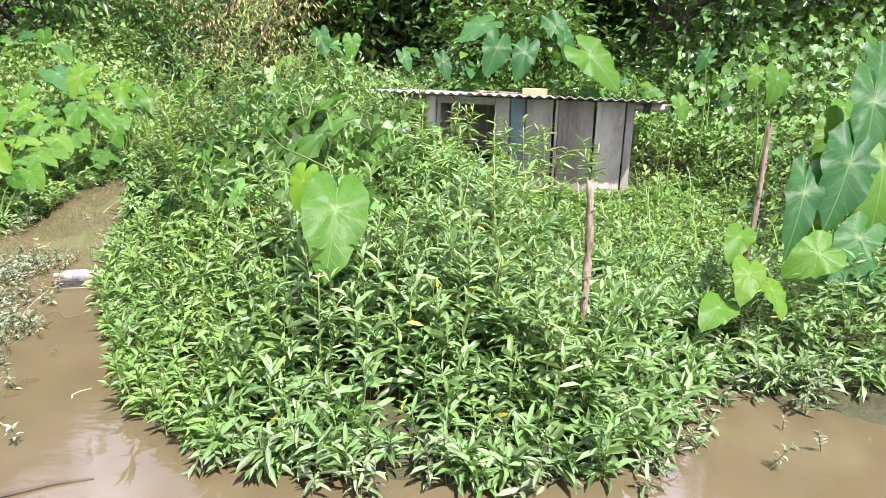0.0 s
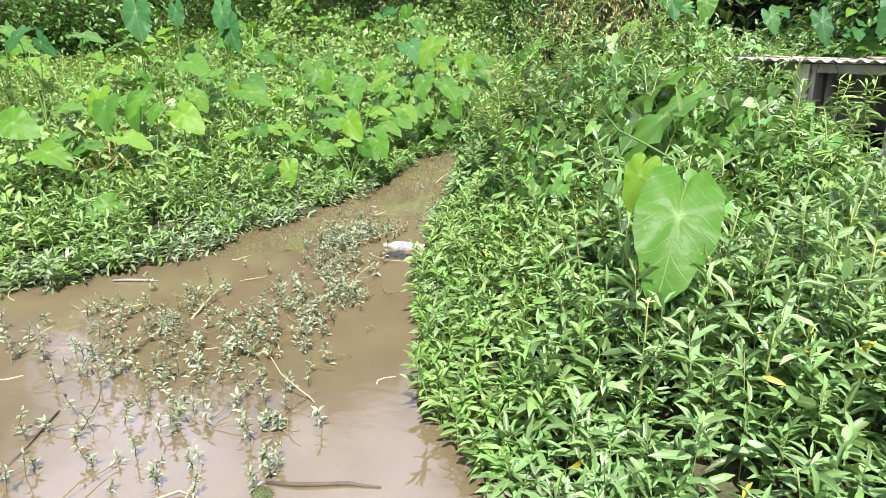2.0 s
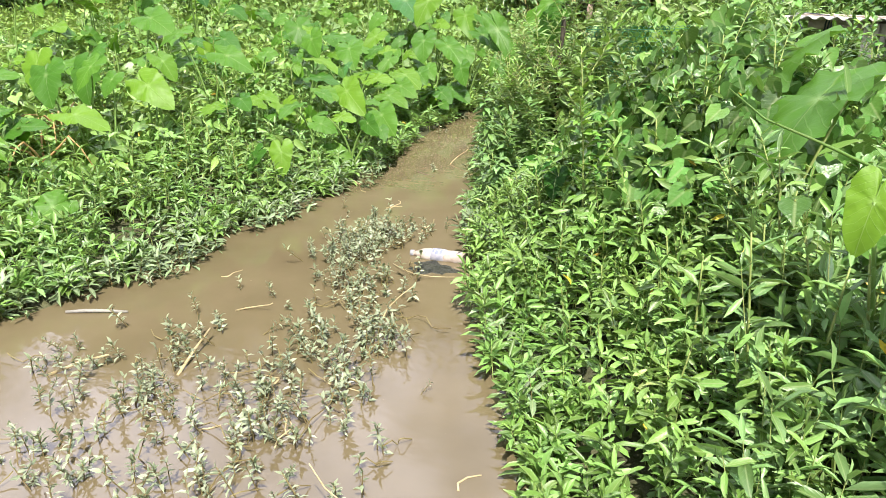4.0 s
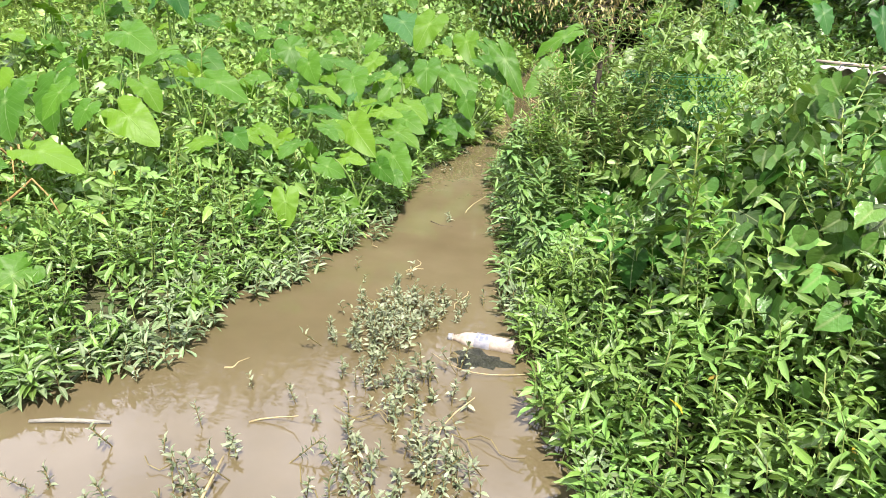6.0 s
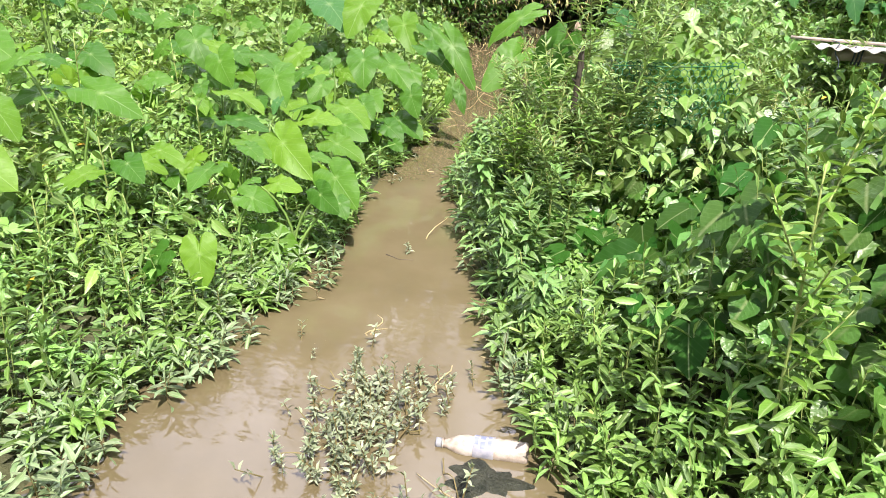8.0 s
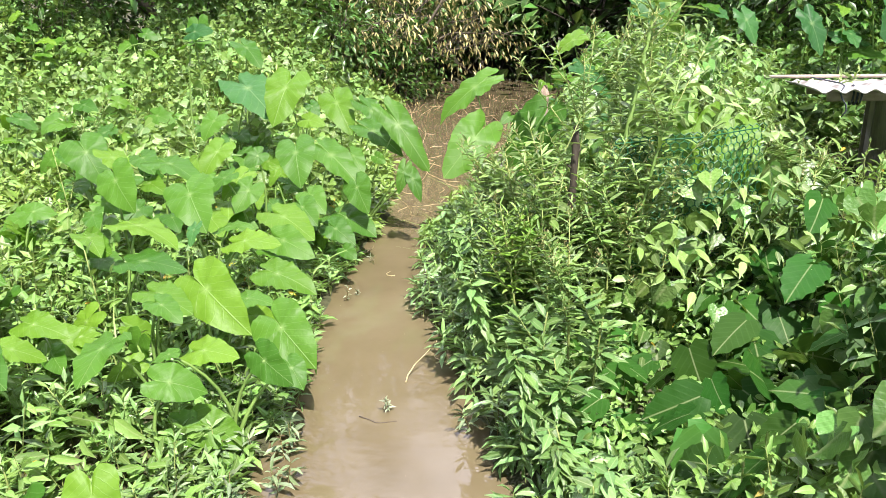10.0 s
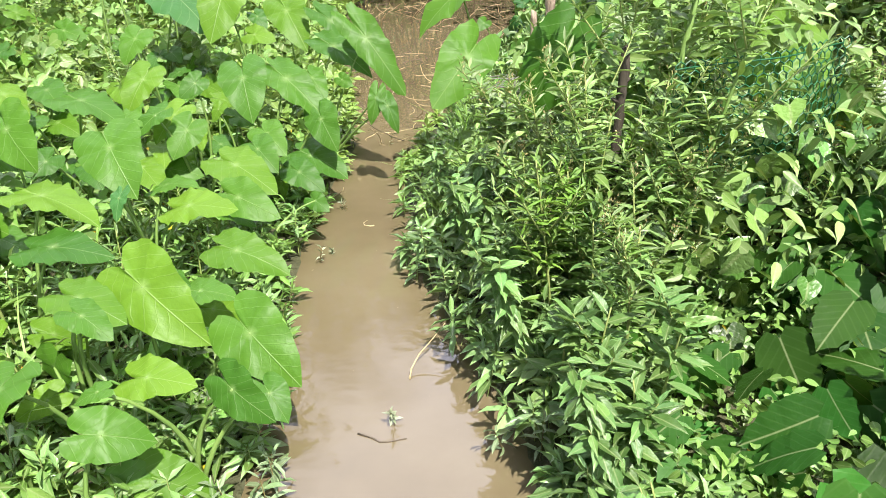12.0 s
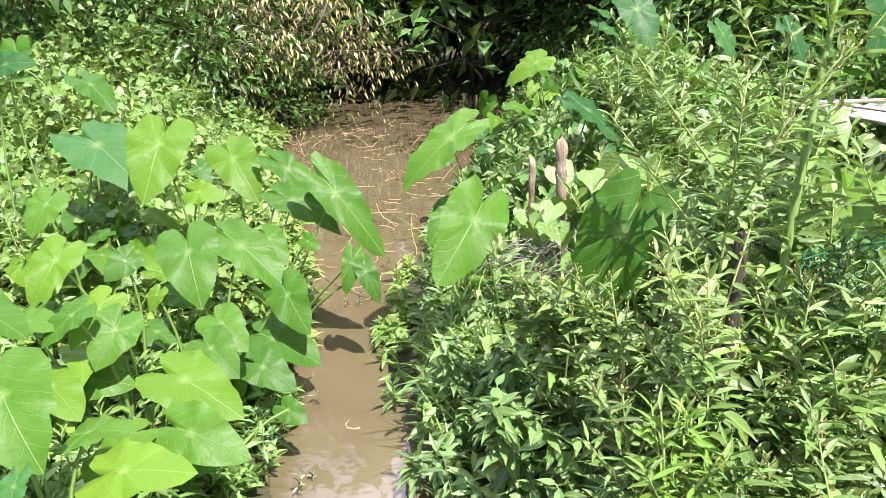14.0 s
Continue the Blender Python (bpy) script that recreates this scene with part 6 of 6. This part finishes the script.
def sprig_patch():
    """Drowned waterweed too thick to count: short leafy shoots on brown runners."""
    rng = np.random.default_rng(93)
    spots = []
    for cx, cy, sx, sy, n in ((-2.64, 4.28, 0.11, 0.15, 70), (-2.34, 3.76, 0.08, 0.15, 26), (-2.10, 3.36, 0.11, 0.16, 44), (-2.02, 2.88, 0.16, 0.16, 34), (-2.34, 2.50, 0.20, 0.12, 26), (-1.82, 2.34, 0.18, 0.14, 14),
                              (-2.62, 3.06, 0.09, 0.08, 16), (-2.62, 2.72, 0.14, 0.10, 12), (-2.10, 1.95, 0.16, 0.10, 14), (-2.90, 2.36, 0.12, 0.10, 14), (-1.58, 2.46, 0.10, 0.08, 12), (-1.95, 3.1, 0.08, 0.08, 14)):
        spots += [(rng.normal(cx, sx), rng.normal(cy, sy)) for _ in range(n)]
    B = np.array(spots)
    ok = (shore(B) < -0.03) & ~((B[:, 0] > -2.42) & (B[:, 0] < -1.95) & (B[:, 1] > 4.02) & (B[:, 1] < 4.36))
    B = B[ok]
    h = rng.uniform(0.03, 0.105, len(B))
    lean = rng.normal(0, 0.35, (len(B), 2))
    Fs, V, off = [], [], 0
    P, D, L = [], [], []
    for (x, y), hh, ln in zip(B, h, lean):
        t = np.linspace(0, 1, 4)
        line = np.stack([x + ln[0] * hh * t, y + ln[1] * hh * t, -0.03 + (hh + 0.03) * t], -1)
        v, f = tube_data(line, np.linspace(0.0024, 0.0014, 4), 4, False)
        V.append(v)
        Fs += [tuple(i + off for i in q) for q in f]
        off += len(v)
        n = int(rng.integers(5, 13))
        k = np.linspace(0.55, 1, n)
        P.append(np.stack([np.interp(k, t, line[:, c]) for c in range(3)], -1))
        a = np.arange(n) * 1.75 + rng.uniform(0, 6.28)
        rise = 0.1 + 0.8 * k ** 4 + rng.normal(0, 0.28, n)
        D.append(np.stack([np.cos(a) * np.cos(rise), np.sin(a) * np.cos(rise), np.sin(rise)], -1))
        L.append(rng.uniform(0.018, 0.036, n))
    for x, y in B[::5]:
        a, ln = rng.uniform(0, 6.28), rng.uniform(0.10, 0.26)
        t = np.linspace(0, 1, 6)
        line = np.stack([x + ln * t * math.cos(a), y + ln * t * math.sin(a) + 0.02 * np.sin(6 * t), 0.002 + 0.03 * np.abs(np.sin(5 * t + a))], -1)
        v, f = tube_data(line, np.full(6, 0.0022), 4, False)
        V.append(v)
        Fs += [tuple(i + off for i in q) for q in f]
        off += len(v)
    P, D, L = np.vstack(P), np.vstack(D), np.concatenate(L)
    v, f = leaf_cloud(OVATE, P, D, np.array((0, 0, 1.0)) + rng.normal(0, 0.4, D.shape), L, L * 0.42)
    bed = tagged(mesh_ob("drowned_waterweed", v, f, M_SILT, uv=LEAF_UV), "silvery mud-stained waterweed drowned in the muddy channel", "waterweed", kind="stuff")
    mesh_ob("stems", np.vstack(V), Fs, M_STEM_RED, bed, "thin brown drowned stems")["kind"] = "stuff"


sprig_patch()


def floating_twigs():
    rng = np.random.default_rng(19)
    for i in range(400):
        if i < 330:
            x, y = rng.uniform(-5.2, -2.4), 8.2 + 6.8 * rng.random() ** 1.3
        else:
            x, y = rng.uniform(-3.7, -1.3), rng.uniform(2.1, 7.8)
        if shore(np.array([(x, y)]))[0] > -0.04:
            continue
        L = rng.uniform(0.05, 0.20) * (1.5 if i < 330 else 1)
        a = rng.uniform(0, 6.28)
        t = np.linspace(0, 1, 5)
        rise = rng.choice((0.0, 0.0, 0.35, 0.8)) * L
        p = np.stack([x + L * t * math.cos(a) + 0.02 * np.sin(5 * t + i), y + L * t * math.sin(a) + 0.02 * np.cos(4 * t + i), -0.003 + rise * t ** 1.5 + 0.004], -1)
        tagged(tube("floating_twig", p, np.linspace(0.0036, 0.0018, 5), M_TWIG if i % 4 else M_DARKTWIG, sides=5), "thin dead plant stalk floating on muddy water", "twig", "stalks in the water")


floating_twigs()
p = [(-3.33, 3.03, 0.006), (-3.26, 3.07, 0.010), (-3.18, 3.11, 0.010), (-3.10, 3.15, 0.006)]
tagged(tube("floating_stick", p, (0.006, 0.008, 0.007, 0.005), M_GREYTWIG, sides=8), "grey stick floating near the weedy bank", "stick")
p = [(-1.34, 2.21, 0.002), (-1.24, 2.25, 0.006), (-1.12, 2.33, 0.005), (-1.02, 2.37, 0.0)]
tagged(tube("floating_stick", p, (0.006, 0.007, 0.006, 0.004), M_DARKTWIG, sides=8), "dark thin stick afloat by the island", "stick")
for p, r, mat, words in (([(-2.13, 1.85, 0.0), (-2.20, 1.97, 0.006), (-2.30, 2.12, 0.004)], 0.006, M_DARKTWIG, "dark wet stick lying in shallow water"),
                         ([(-1.58, 1.97, 0.002), (-1.53, 2.04, 0.012), (-1.48, 2.05, 0.010), (-1.43, 2.05, 0.002)], 0.004, M_TWIG, "pale bent dead stalk on the water"),
                         ([(-1.45, 1.95, 0.0), (-1.475, 2.01, 0.015), (-1.50, 2.07, 0.018)], 0.004, M_TWIG, "pale broken stalk on the water"),
                         ([(-2.54, 2.91, 0.0), (-2.58, 3.03, 0.03), (-2.62, 3.15, 0.05)], 0.006, M_TWIG, "pale broken stem among drowned waterweed"),
                         ([(-2.95, 2.70, 0.0), (-2.88, 2.78, 0.03), (-2.80, 2.84, 0.05)], 0.006, M_TWIG, "pale broken stem among drowned waterweed")):
    tagged(tube("floating_stick", p, np.linspace(r, r * 0.6, len(p)), mat, sides=7), words, "stick")
t = np.linspace(0, 1, 14)
p = np.stack([-2.38 + 0.40 * t, 4.08 - 0.10 * np.sin(3.0 * t) + 0.05 * t, 0.006 + 0.012 * np.sin(3.14 * t)], -1)
tagged(tube("creeper_runner", p, np.full(14, 0.0018), M_TWIG, sides=6), "yellowish creeper runner trailing on the water", "creeper")


arch = [(-1.0, 4.15, 0.92), (-0.86, 3.97, 0.86), (-0.69, 3.83, 0.83), (-0.52, 3.70, 0.79), (-0.42, 3.60, 0.70), (-0.36, 3.52, 0.45), (-0.34, 3.50, 0.1)]
tagged(tube("bare_runner", arch, (0.003, 0.004, 0.005, 0.006, 0.006, 0.007, 0.008), M_GRASS, sides=6), "pale yellow arching bare plant stalk on the island", "stalk")


for seed, (x, y, z) in enumerate(((-6.4, 9.6, 1.45), (-5.9, 9.5, 1.40), (-6.9, 9.9, 1.35), (-5.3, 9.9, 1.30), (-7.5, 8.6, 1.25))):
    w, h = 0.35 + 0.1 * (seed % 3), 0.25 + 0.08 * (seed % 2)
    a = np.linspace(0, 3.0, 10)
    p = np.stack([x + w * (1 - np.cos(a)) * 0.5 * (1 if seed % 2 else -1), y - 0.1 * a, z - 0.25 + h * np.sin(a) - 0.12 * a], -1)
    tagged(tube("creeper_runner", p, np.linspace(0.006, 0.003, 10), M_PETIOLE, sides=6), "yellow-green creeper runner arching over the heap", "creeper")


def bottle():
    """Plastic bottle on its side, half sunk, with silt inside."""
    root = new("plastic_bottle")
    A, B = Vector((-2.372, 4.232, 0.008)), Vector((-2.072, 4.275, 0.014))
    root.location = A
    tagged(root, "silty clear plastic bottle floating on its side", "bottle")
    ax = (B - A).normalized()
    sd = ax.cross(Vector((0, 0, 1))).normalized()
    up = sd.cross(ax)

    def lathe(name, prof, mat, label="", sides=24, squash=1.0):
        bm = bmesh.new()
        rings = [[bm.verts.new(ax * s + (sd * math.cos(a) + up * math.sin(a) * squash) * r) for a in np.linspace(0, 2 * math.pi, sides, endpoint=False)] for s, r in prof]
        for r0, r1 in zip(rings, rings[1:]):
            for j in range(sides):
                bm.faces.new([r0[j], r0[(j + 1) % sides], r1[(j + 1) % sides], r1[j]])
        bm.faces.new(rings[0][::-1])
        bm.faces.new(rings[-1])
        return bm_ob(name, bm, mat, root, label, smooth=True)
    body = [(0.022, 0.014), (0.034, 0.015), (0.050, 0.023), (0.070, 0.032), (0.090, 0.0355)]
    for k in range(14):
        body.append((0.100 + 0.012 * k, 0.0365 - (0.002 if k % 2 else 0)))
    body += [(0.275, 0.0365), (0.285, 0.034), (0.288, 0.027)]
    lathe("body", body, M_PLASTIC, "silt-smeared clear plastic body", squash=0.93)
    lathe("neck_ring", [(0.020, 0.018), (0.024, 0.018)], M_PLASTIC)
    lathe("cap", [(0.0, 0.0145), (0.002, 0.0155), (0.018, 0.0155)], M_CAP, "dull grey screw cap")
    label_part = lathe("label", [(0.118, 0.0372), (0.119, 0.0378), (0.182, 0.0378), (0.183, 0.0372)], M_LABEL, "faded white and blue label", squash=0.94)
    # unreadable print on the label
    bm = bmesh.new()
    for s0, w, rows in ((0.122, 0.012, ((0.5, 1.3), (1.5, 2.2))), (0.140, 0.016, ((0.4, 1.0), (1.2, 1.7), (1.9, 2.5))), (0.163, 0.012, ((0.6, 1.5), (1.7, 2.4)))):
        for a0, a1 in rows:
            aa = np.linspace(a0, a1, 6)
            ring = [[bm.verts.new(ax * s + (sd * math.cos(-a) * -1 + up * math.sin(a) * 0.94) * 0.0383) for a in aa] for s in (s0, s0 + w)]
            for j in range(5):
                bm.faces.new([ring[0][j], ring[0][j + 1], ring[1][j + 1], ring[1][j]])
    bm_ob("print", bm, M_INK, label_part, "faded blue print bars")


bottle()


def algae():
    rng = np.random.default_rng(2)
    bm = bmesh.new()
    c = bm.verts.new((-2.19, 4.13, 0.012))
    n, rings = 40, []
    for q in (0.35, 0.7, 1.0):
        row = []
        for k in range(n):
            a = k * 6.2832 / n
            r = q * (1 + 0.22 * math.sin(3 * a + 1) + 0.14 * math.sin(7 * a) + rng.normal(0, 0.05))
            row.append(bm.verts.new((-2.19 + 0.115 * r * math.cos(a) + 0.3 * 0.07 * r * math.sin(a), 4.13 + 0.075 * r * math.sin(a), 0.013 * (1 - q ** 3) + rng.normal(0, 0.0025) * (q < 1) - 0.002 * (q == 1))))
        rings.append(row)
    for k in range(n):
        k2 = (k + 1) % n
        bm.faces.new([c, rings[0][k], rings[0][k2]])
        for r0, r1 in zip(rings, rings[1:]):
            bm.faces.new([r0[k], r1[k], r1[k2], r0[k2]])
    tagged(bm_ob("algae_mat", bm, M_ALGAE, smooth=True), "dark clotted algae mat floating by the bottle", "algae")


algae()


def algae_clump(x, y, r, seed):
    rng = np.random.default_rng(seed)
    bm = bmesh.new()
    c = bm.verts.new((x, y, 0.010))
    n, rings = 28, []
    for q in (0.5, 1.0):
        rings.append([bm.verts.new((x + r * q * (1 + 0.2 * math.sin(3 * k * 6.2832 / n) + rng.normal(0, 0.05)) * math.cos(k * 6.2832 / n), y + 0.7 * r * q * math.sin(k * 6.2832 / n), 0.009 if q < 1 else -0.002)) for k in range(n)])
    for k in range(n):
        k2 = (k + 1) % n
        bm.faces.new([c, rings[0][k], rings[0][k2]])
        bm.faces.new([rings[0][k], rings[1][k], rings[1][k2], rings[0][k2]])
    tagged(bm_ob("algae_mat", bm, M_ALGAE_GREEN, smooth=True), "small green algae clot on the muddy water", "algae")


def dead_stalks(x, y, z, n, seed):
    """Withered leaf stalks folded down at the foot of a plant."""
    rng = np.random.default_rng(seed)
    t = np.linspace(0, 1, 6)
    root = new("dead_taro")
    root.location = (x, y, z)
    tagged(root, "withered taro with orange-brown folded leaf stalks", "taro")
    for _ in range(n):
        a, L = rng.uniform(0, 6.28), rng.uniform(0.15, 0.32)
        line = np.stack([L * t * math.cos(a), L * t * math.sin(a), 0.18 * np.sin(2.6 * t) - 0.1 * t + 0.02 * rng.normal(0, 1, 6)], -1)
        tube("stalk", line, np.linspace(0.008, 0.003, 6), M_DEAD, root, 5)
    foot = np.array([(0, 0, -z), (0.01, 0, -z / 2), (0, 0, 0.01)])
    tube("stump", foot, (0.016, 0.014, 0.010), M_DEAD, root, 7)


dead_stalks(-4.72, 4.05, 0.42, 6, 3)
dead_stalks(-4.45, 3.75, 0.34, 4, 5)
algae_clump(-1.32, 2.17, 0.045, 4)


# ---------------------------------------------------------------- trees
def grow(rng, start, way, length, radius, depth, out, tips, spread=0.6, lift=0.15, n=6, sides=8):
    """Branching limbs; fills out with tubes and tips with (place, way)."""
    pts = [np.array(start, float)]
    d = unit(np.array(way, float))
    for _ in range(n - 1):
        d = unit(d + rng.normal(0, 0.10, 3) + np.array((0, 0, lift * 0.15)))
        pts.append(pts[-1] + d * length / (n - 1))
    pts = np.array(pts)
    out.append((pts, np.linspace(radius, radius * 0.6, n), sides if depth > 1 else max(3, sides - 3)))
    if depth == 0:
        tips.extend((p, d) for p in pts[n // 3:])
        return
    for k in range(int(rng.integers(3, 5))):
        q = rng.uniform(0.45, 1.0) if k else 1.0
        p = pts[min(n - 1, int(q * (n - 1)))]
        nd = unit(d + rng.normal(0, spread, 3) + np.array((0, 0, lift)))
        grow(rng, p, nd, length * rng.uniform(0.55, 0.75), radius * 0.55, depth - 1, out, tips, spread, lift, n, sides)


def crown_leaves(rng, tips, per, r, leaf, droop, wid=0.42):
    P, D = [], []
    for p, d in tips:
        c = rng.normal(0, r, (per, 3)) * np.array((1, 1, 0.7))
        P.append(p + c)
        D.append(unit(c + d * r * 0.6) + np.array((0, 0, -droop)) + rng.normal(0, 0.35, (per, 3)))
    P, D = np.vstack(P), np.vstack(D)
    U = np.array((0.1, -0.2, 1.0)) + rng.normal(0, 0.45, D.shape)
    L = leaf * rng.uniform(0.6, 1.3, len(P))
    return leaf_cloud(DIAMOND, P, D, U, L, L * wid)


def tree(name, label, x, y, z, h, seed, mat, bark=M_BARK, depth=3, per=26, leaf=0.15, droop=0.3, r=0.34, trunk=0.13, way=(0, 0, 1), bole=0.28, spread=0.62, lift=0.18, wid=0.42, stems=1):
    rng = np.random.default_rng(seed)
    root = new(name)
    root.location = (x, y, z)
    tagged(root, label, "tree", "trees round the pool")
    out, tips = [], []
    for s in range(stems):
        w = unit(np.array(way) + (rng.normal(0, 0.28, 3) if stems > 1 else 0))
        grow(rng, (0.06 * s, 0.05 * s, -0.1), w, h * bole, trunk, depth, out, tips, spread, lift)
    tubes("trunk", out, bark, root)
    v, f = crown_leaves(rng, tips, per, r, leaf, droop, wid)
    mesh_ob("crown", v, f, mat, root)
    return root


def shrub(seed, h, w, n, leaf, mat, label, droop=0.35):
    """Thick bush: twiggy stems hidden in clumps of leaves with gaps."""
    rng = np.random.default_rng(seed)
    root = new("shrub")
    tagged(root, label, "shrub", "shrubs at the wood's edge")
    out, tips = [], []
    for s in range(5):
        a = rng.uniform(0, 6.28)
        grow(rng, (0.15 * w * math.cos(a), 0.15 * w * math.sin(a), -0.1), (0.45 * math.cos(a), 0.45 * math.sin(a), 1), h * 0.42, 0.022, 2, out, tips, 0.75, 0.1, 4, 4)
    tubes("branchwork", out, M_DARKBARK, root)
    keep = [tips[i] for i in rng.choice(len(tips), min(len(tips), 420), replace=False)]
    v, f = crown_leaves(rng, keep, n, 0.17 * w, leaf, droop, 0.45)
    v[:, 2] = np.maximum(v[:, 2], 0.02)
    mesh_ob("foliage", v, f, mat, root, uv=LEAF_UV)
    return root


def woods():
    rng = np.random.default_rng(14)
    kinds = [shrub(51, 2.6, 1.3, 11, 0.130, M_SHRUB, "dense dark green broadleaf shrub at the wood's edge"),
             shrub(52, 2.2, 1.5, 11, 0.113, M_TREE, "shaded dark shrub under the trees"),
             shrub(53, 2.9, 1.2, 10, 0.147, M_SHRUB, "tall leafy shrub with glossy leaves")]
    far = shrub(54, 2.8, 1.5, 5, 0.22, M_TREE, "far shaded shrub deep in the wood")
    spots = [(-5.9, 14.2), (-6.6, 13.4), (-5.6, 15.6), (-7.3, 14.6)]
    for x in np.arange(0.15, 11.5, 1.15):
        spots.append((x + rng.normal(0, 0.3), 12.4 + rng.normal(0, 0.5) - 0.25 * max(0, x - 3)))
        spots.append((x + 0.5 + rng.normal(0, 0.3), 14.4 + rng.normal(0, 0.5) - 0.25 * max(0, x - 3)))
    for x in np.arange(-15.5, -6.0, 1.25):
        spots.append((x + rng.normal(0, 0.3), 13.8 + rng.normal(0, 0.4) + 0.35 * (x + 7)))
        spots.append((x + rng.normal(0, 0.3), 16.0 + rng.normal(0, 0.4) + 0.3 * (x + 7)))
    for x in np.arange(-10, 1.0, 1.3):
        spots.append((x + rng.normal(0, 0.3), 19.2 + rng.normal(0, 0.35)))
    for x in np.arange(-12, 12.5, 1.5):
        spots.append((x + rng.normal(0, 0.3), 21.6 + rng.normal(0, 0.4)))
        spots.append((x + 0.7 + rng.normal(0, 0.3), 24.2 + rng.normal(0, 0.4)))
    for y in np.arange(3.5, 13.5, 1.25):
        spots.append((-13.4 + rng.normal(0, 0.4), y))
        spots.append((-15.6 + rng.normal(0, 0.4), y + 0.6))
    for x in np.arange(-0.5, 9, 1.3):
        spots.append((x + rng.normal(0, 0.3), 16.8 + rng.normal(0, 0.4)))
    for i, (x, y) in enumerate(spots):
        z = float(ground_z(np.array([x]), np.array([y]), shore(np.array([(x, y)])))[0])
        s = rng.uniform(0.8, 1.25) * (1.6 if y > 18.5 else 1.0)
        m = pose(x, y, max(z, 0.0), 0, 0, rng.uniform(0, 360)) @ Matrix.Diagonal((s, s, s * rng.uniform(0.85, 1.1), 1))
        if i < 3:
            kinds[i].matrix_basis = m
        elif y > 18.5 and far is not None:
            far.matrix_basis = m
            deep, far = far, None
        else:
            c = copy_thing(deep if y > 18.5 else kinds[int(rng.integers(3))], m)
            c.matrix_basis = m
    # canopy trees
    big = [tree("tree", "tall broadleaf tree with a dark dense crown", 3.2, 15.6, 0.3, 8.6, 71, M_TREE, depth=3, per=44, leaf=0.21, trunk=0.17, r=0.5),
           tree("tree", "tall slender tree with dark leaves", -1.2, 20.4, 0.3, 9.2, 72, M_TREE, depth=3, per=44, leaf=0.21, trunk=0.15, r=0.5)]
    for x, y in ((7.2, 14.6), (11.5, 12.5), (0.6, 17.2), (5.4, 18.6), (9.5, 17.5), (-5.0, 20.6), (-8.8, 20.2), (-9.4, 15.6), (-12.6, 14.0), (-12.0, 18.5), (-15.5, 11.5), (2.4, 21), (14.5, 9.5), (-17, 15)):
        z = float(ground_z(np.array([x]), np.array([y]), shore(np.array([(x, y)])))[0])
        s = rng.uniform(0.85, 1.12)
        m = pose(x, y, z, 0, 0, rng.uniform(0, 360)) @ Matrix.Diagonal((1.4 * s, 1.4 * s, 1.7 * s, 1))
        c = copy_thing(big[int(rng.integers(2))], m)
        c.matrix_basis = m
    # added trees, their crowns out of view, to shade the wood's edge
    lean = tree("tree", "leaning dark tree added to shade the shrubs, crown out of view", 3.2, 14.2, 0.3, 9.0, 73, M_TREE, depth=3, per=24, leaf=0.21, trunk=0.13, r=0.5, way=(0, -0.42, 1), bole=0.40)
    for x, y, a in ((-9.6, 15.4, -8), (-0.6, 20.0, 4)):
        m = pose(x, y, 0.3, 0, 0, a)
        copy_thing(lean, m).matrix_basis = m
    # leaning trees with drying leaves over the pool
    tree("leaning_tree", "leaning many-stemmed tree with sparse olive leaves", -6.9, 15.2, 0.1, 4.6, 81, M_DRYOLIVE, M_BARK, depth=4, per=3, leaf=0.085, droop=0.8, r=0.20, trunk=0.05, way=(0.25, -0.1, 1), bole=0.30, spread=0.60, lift=0.08, wid=0.32, stems=3)
    tree("leaning_tree", "leaning tree with pale drying leaves over the pool", -6.3, 15.0, 0.0, 5.2, 82, M_STRAW, M_BARK, depth=4, per=2, leaf=0.105, droop=1.5, r=0.20, trunk=0.05, way=(0.75, -0.15, 0.9), bole=0.32, spread=0.55, lift=-0.03, wid=0.28, stems=3)


woods()
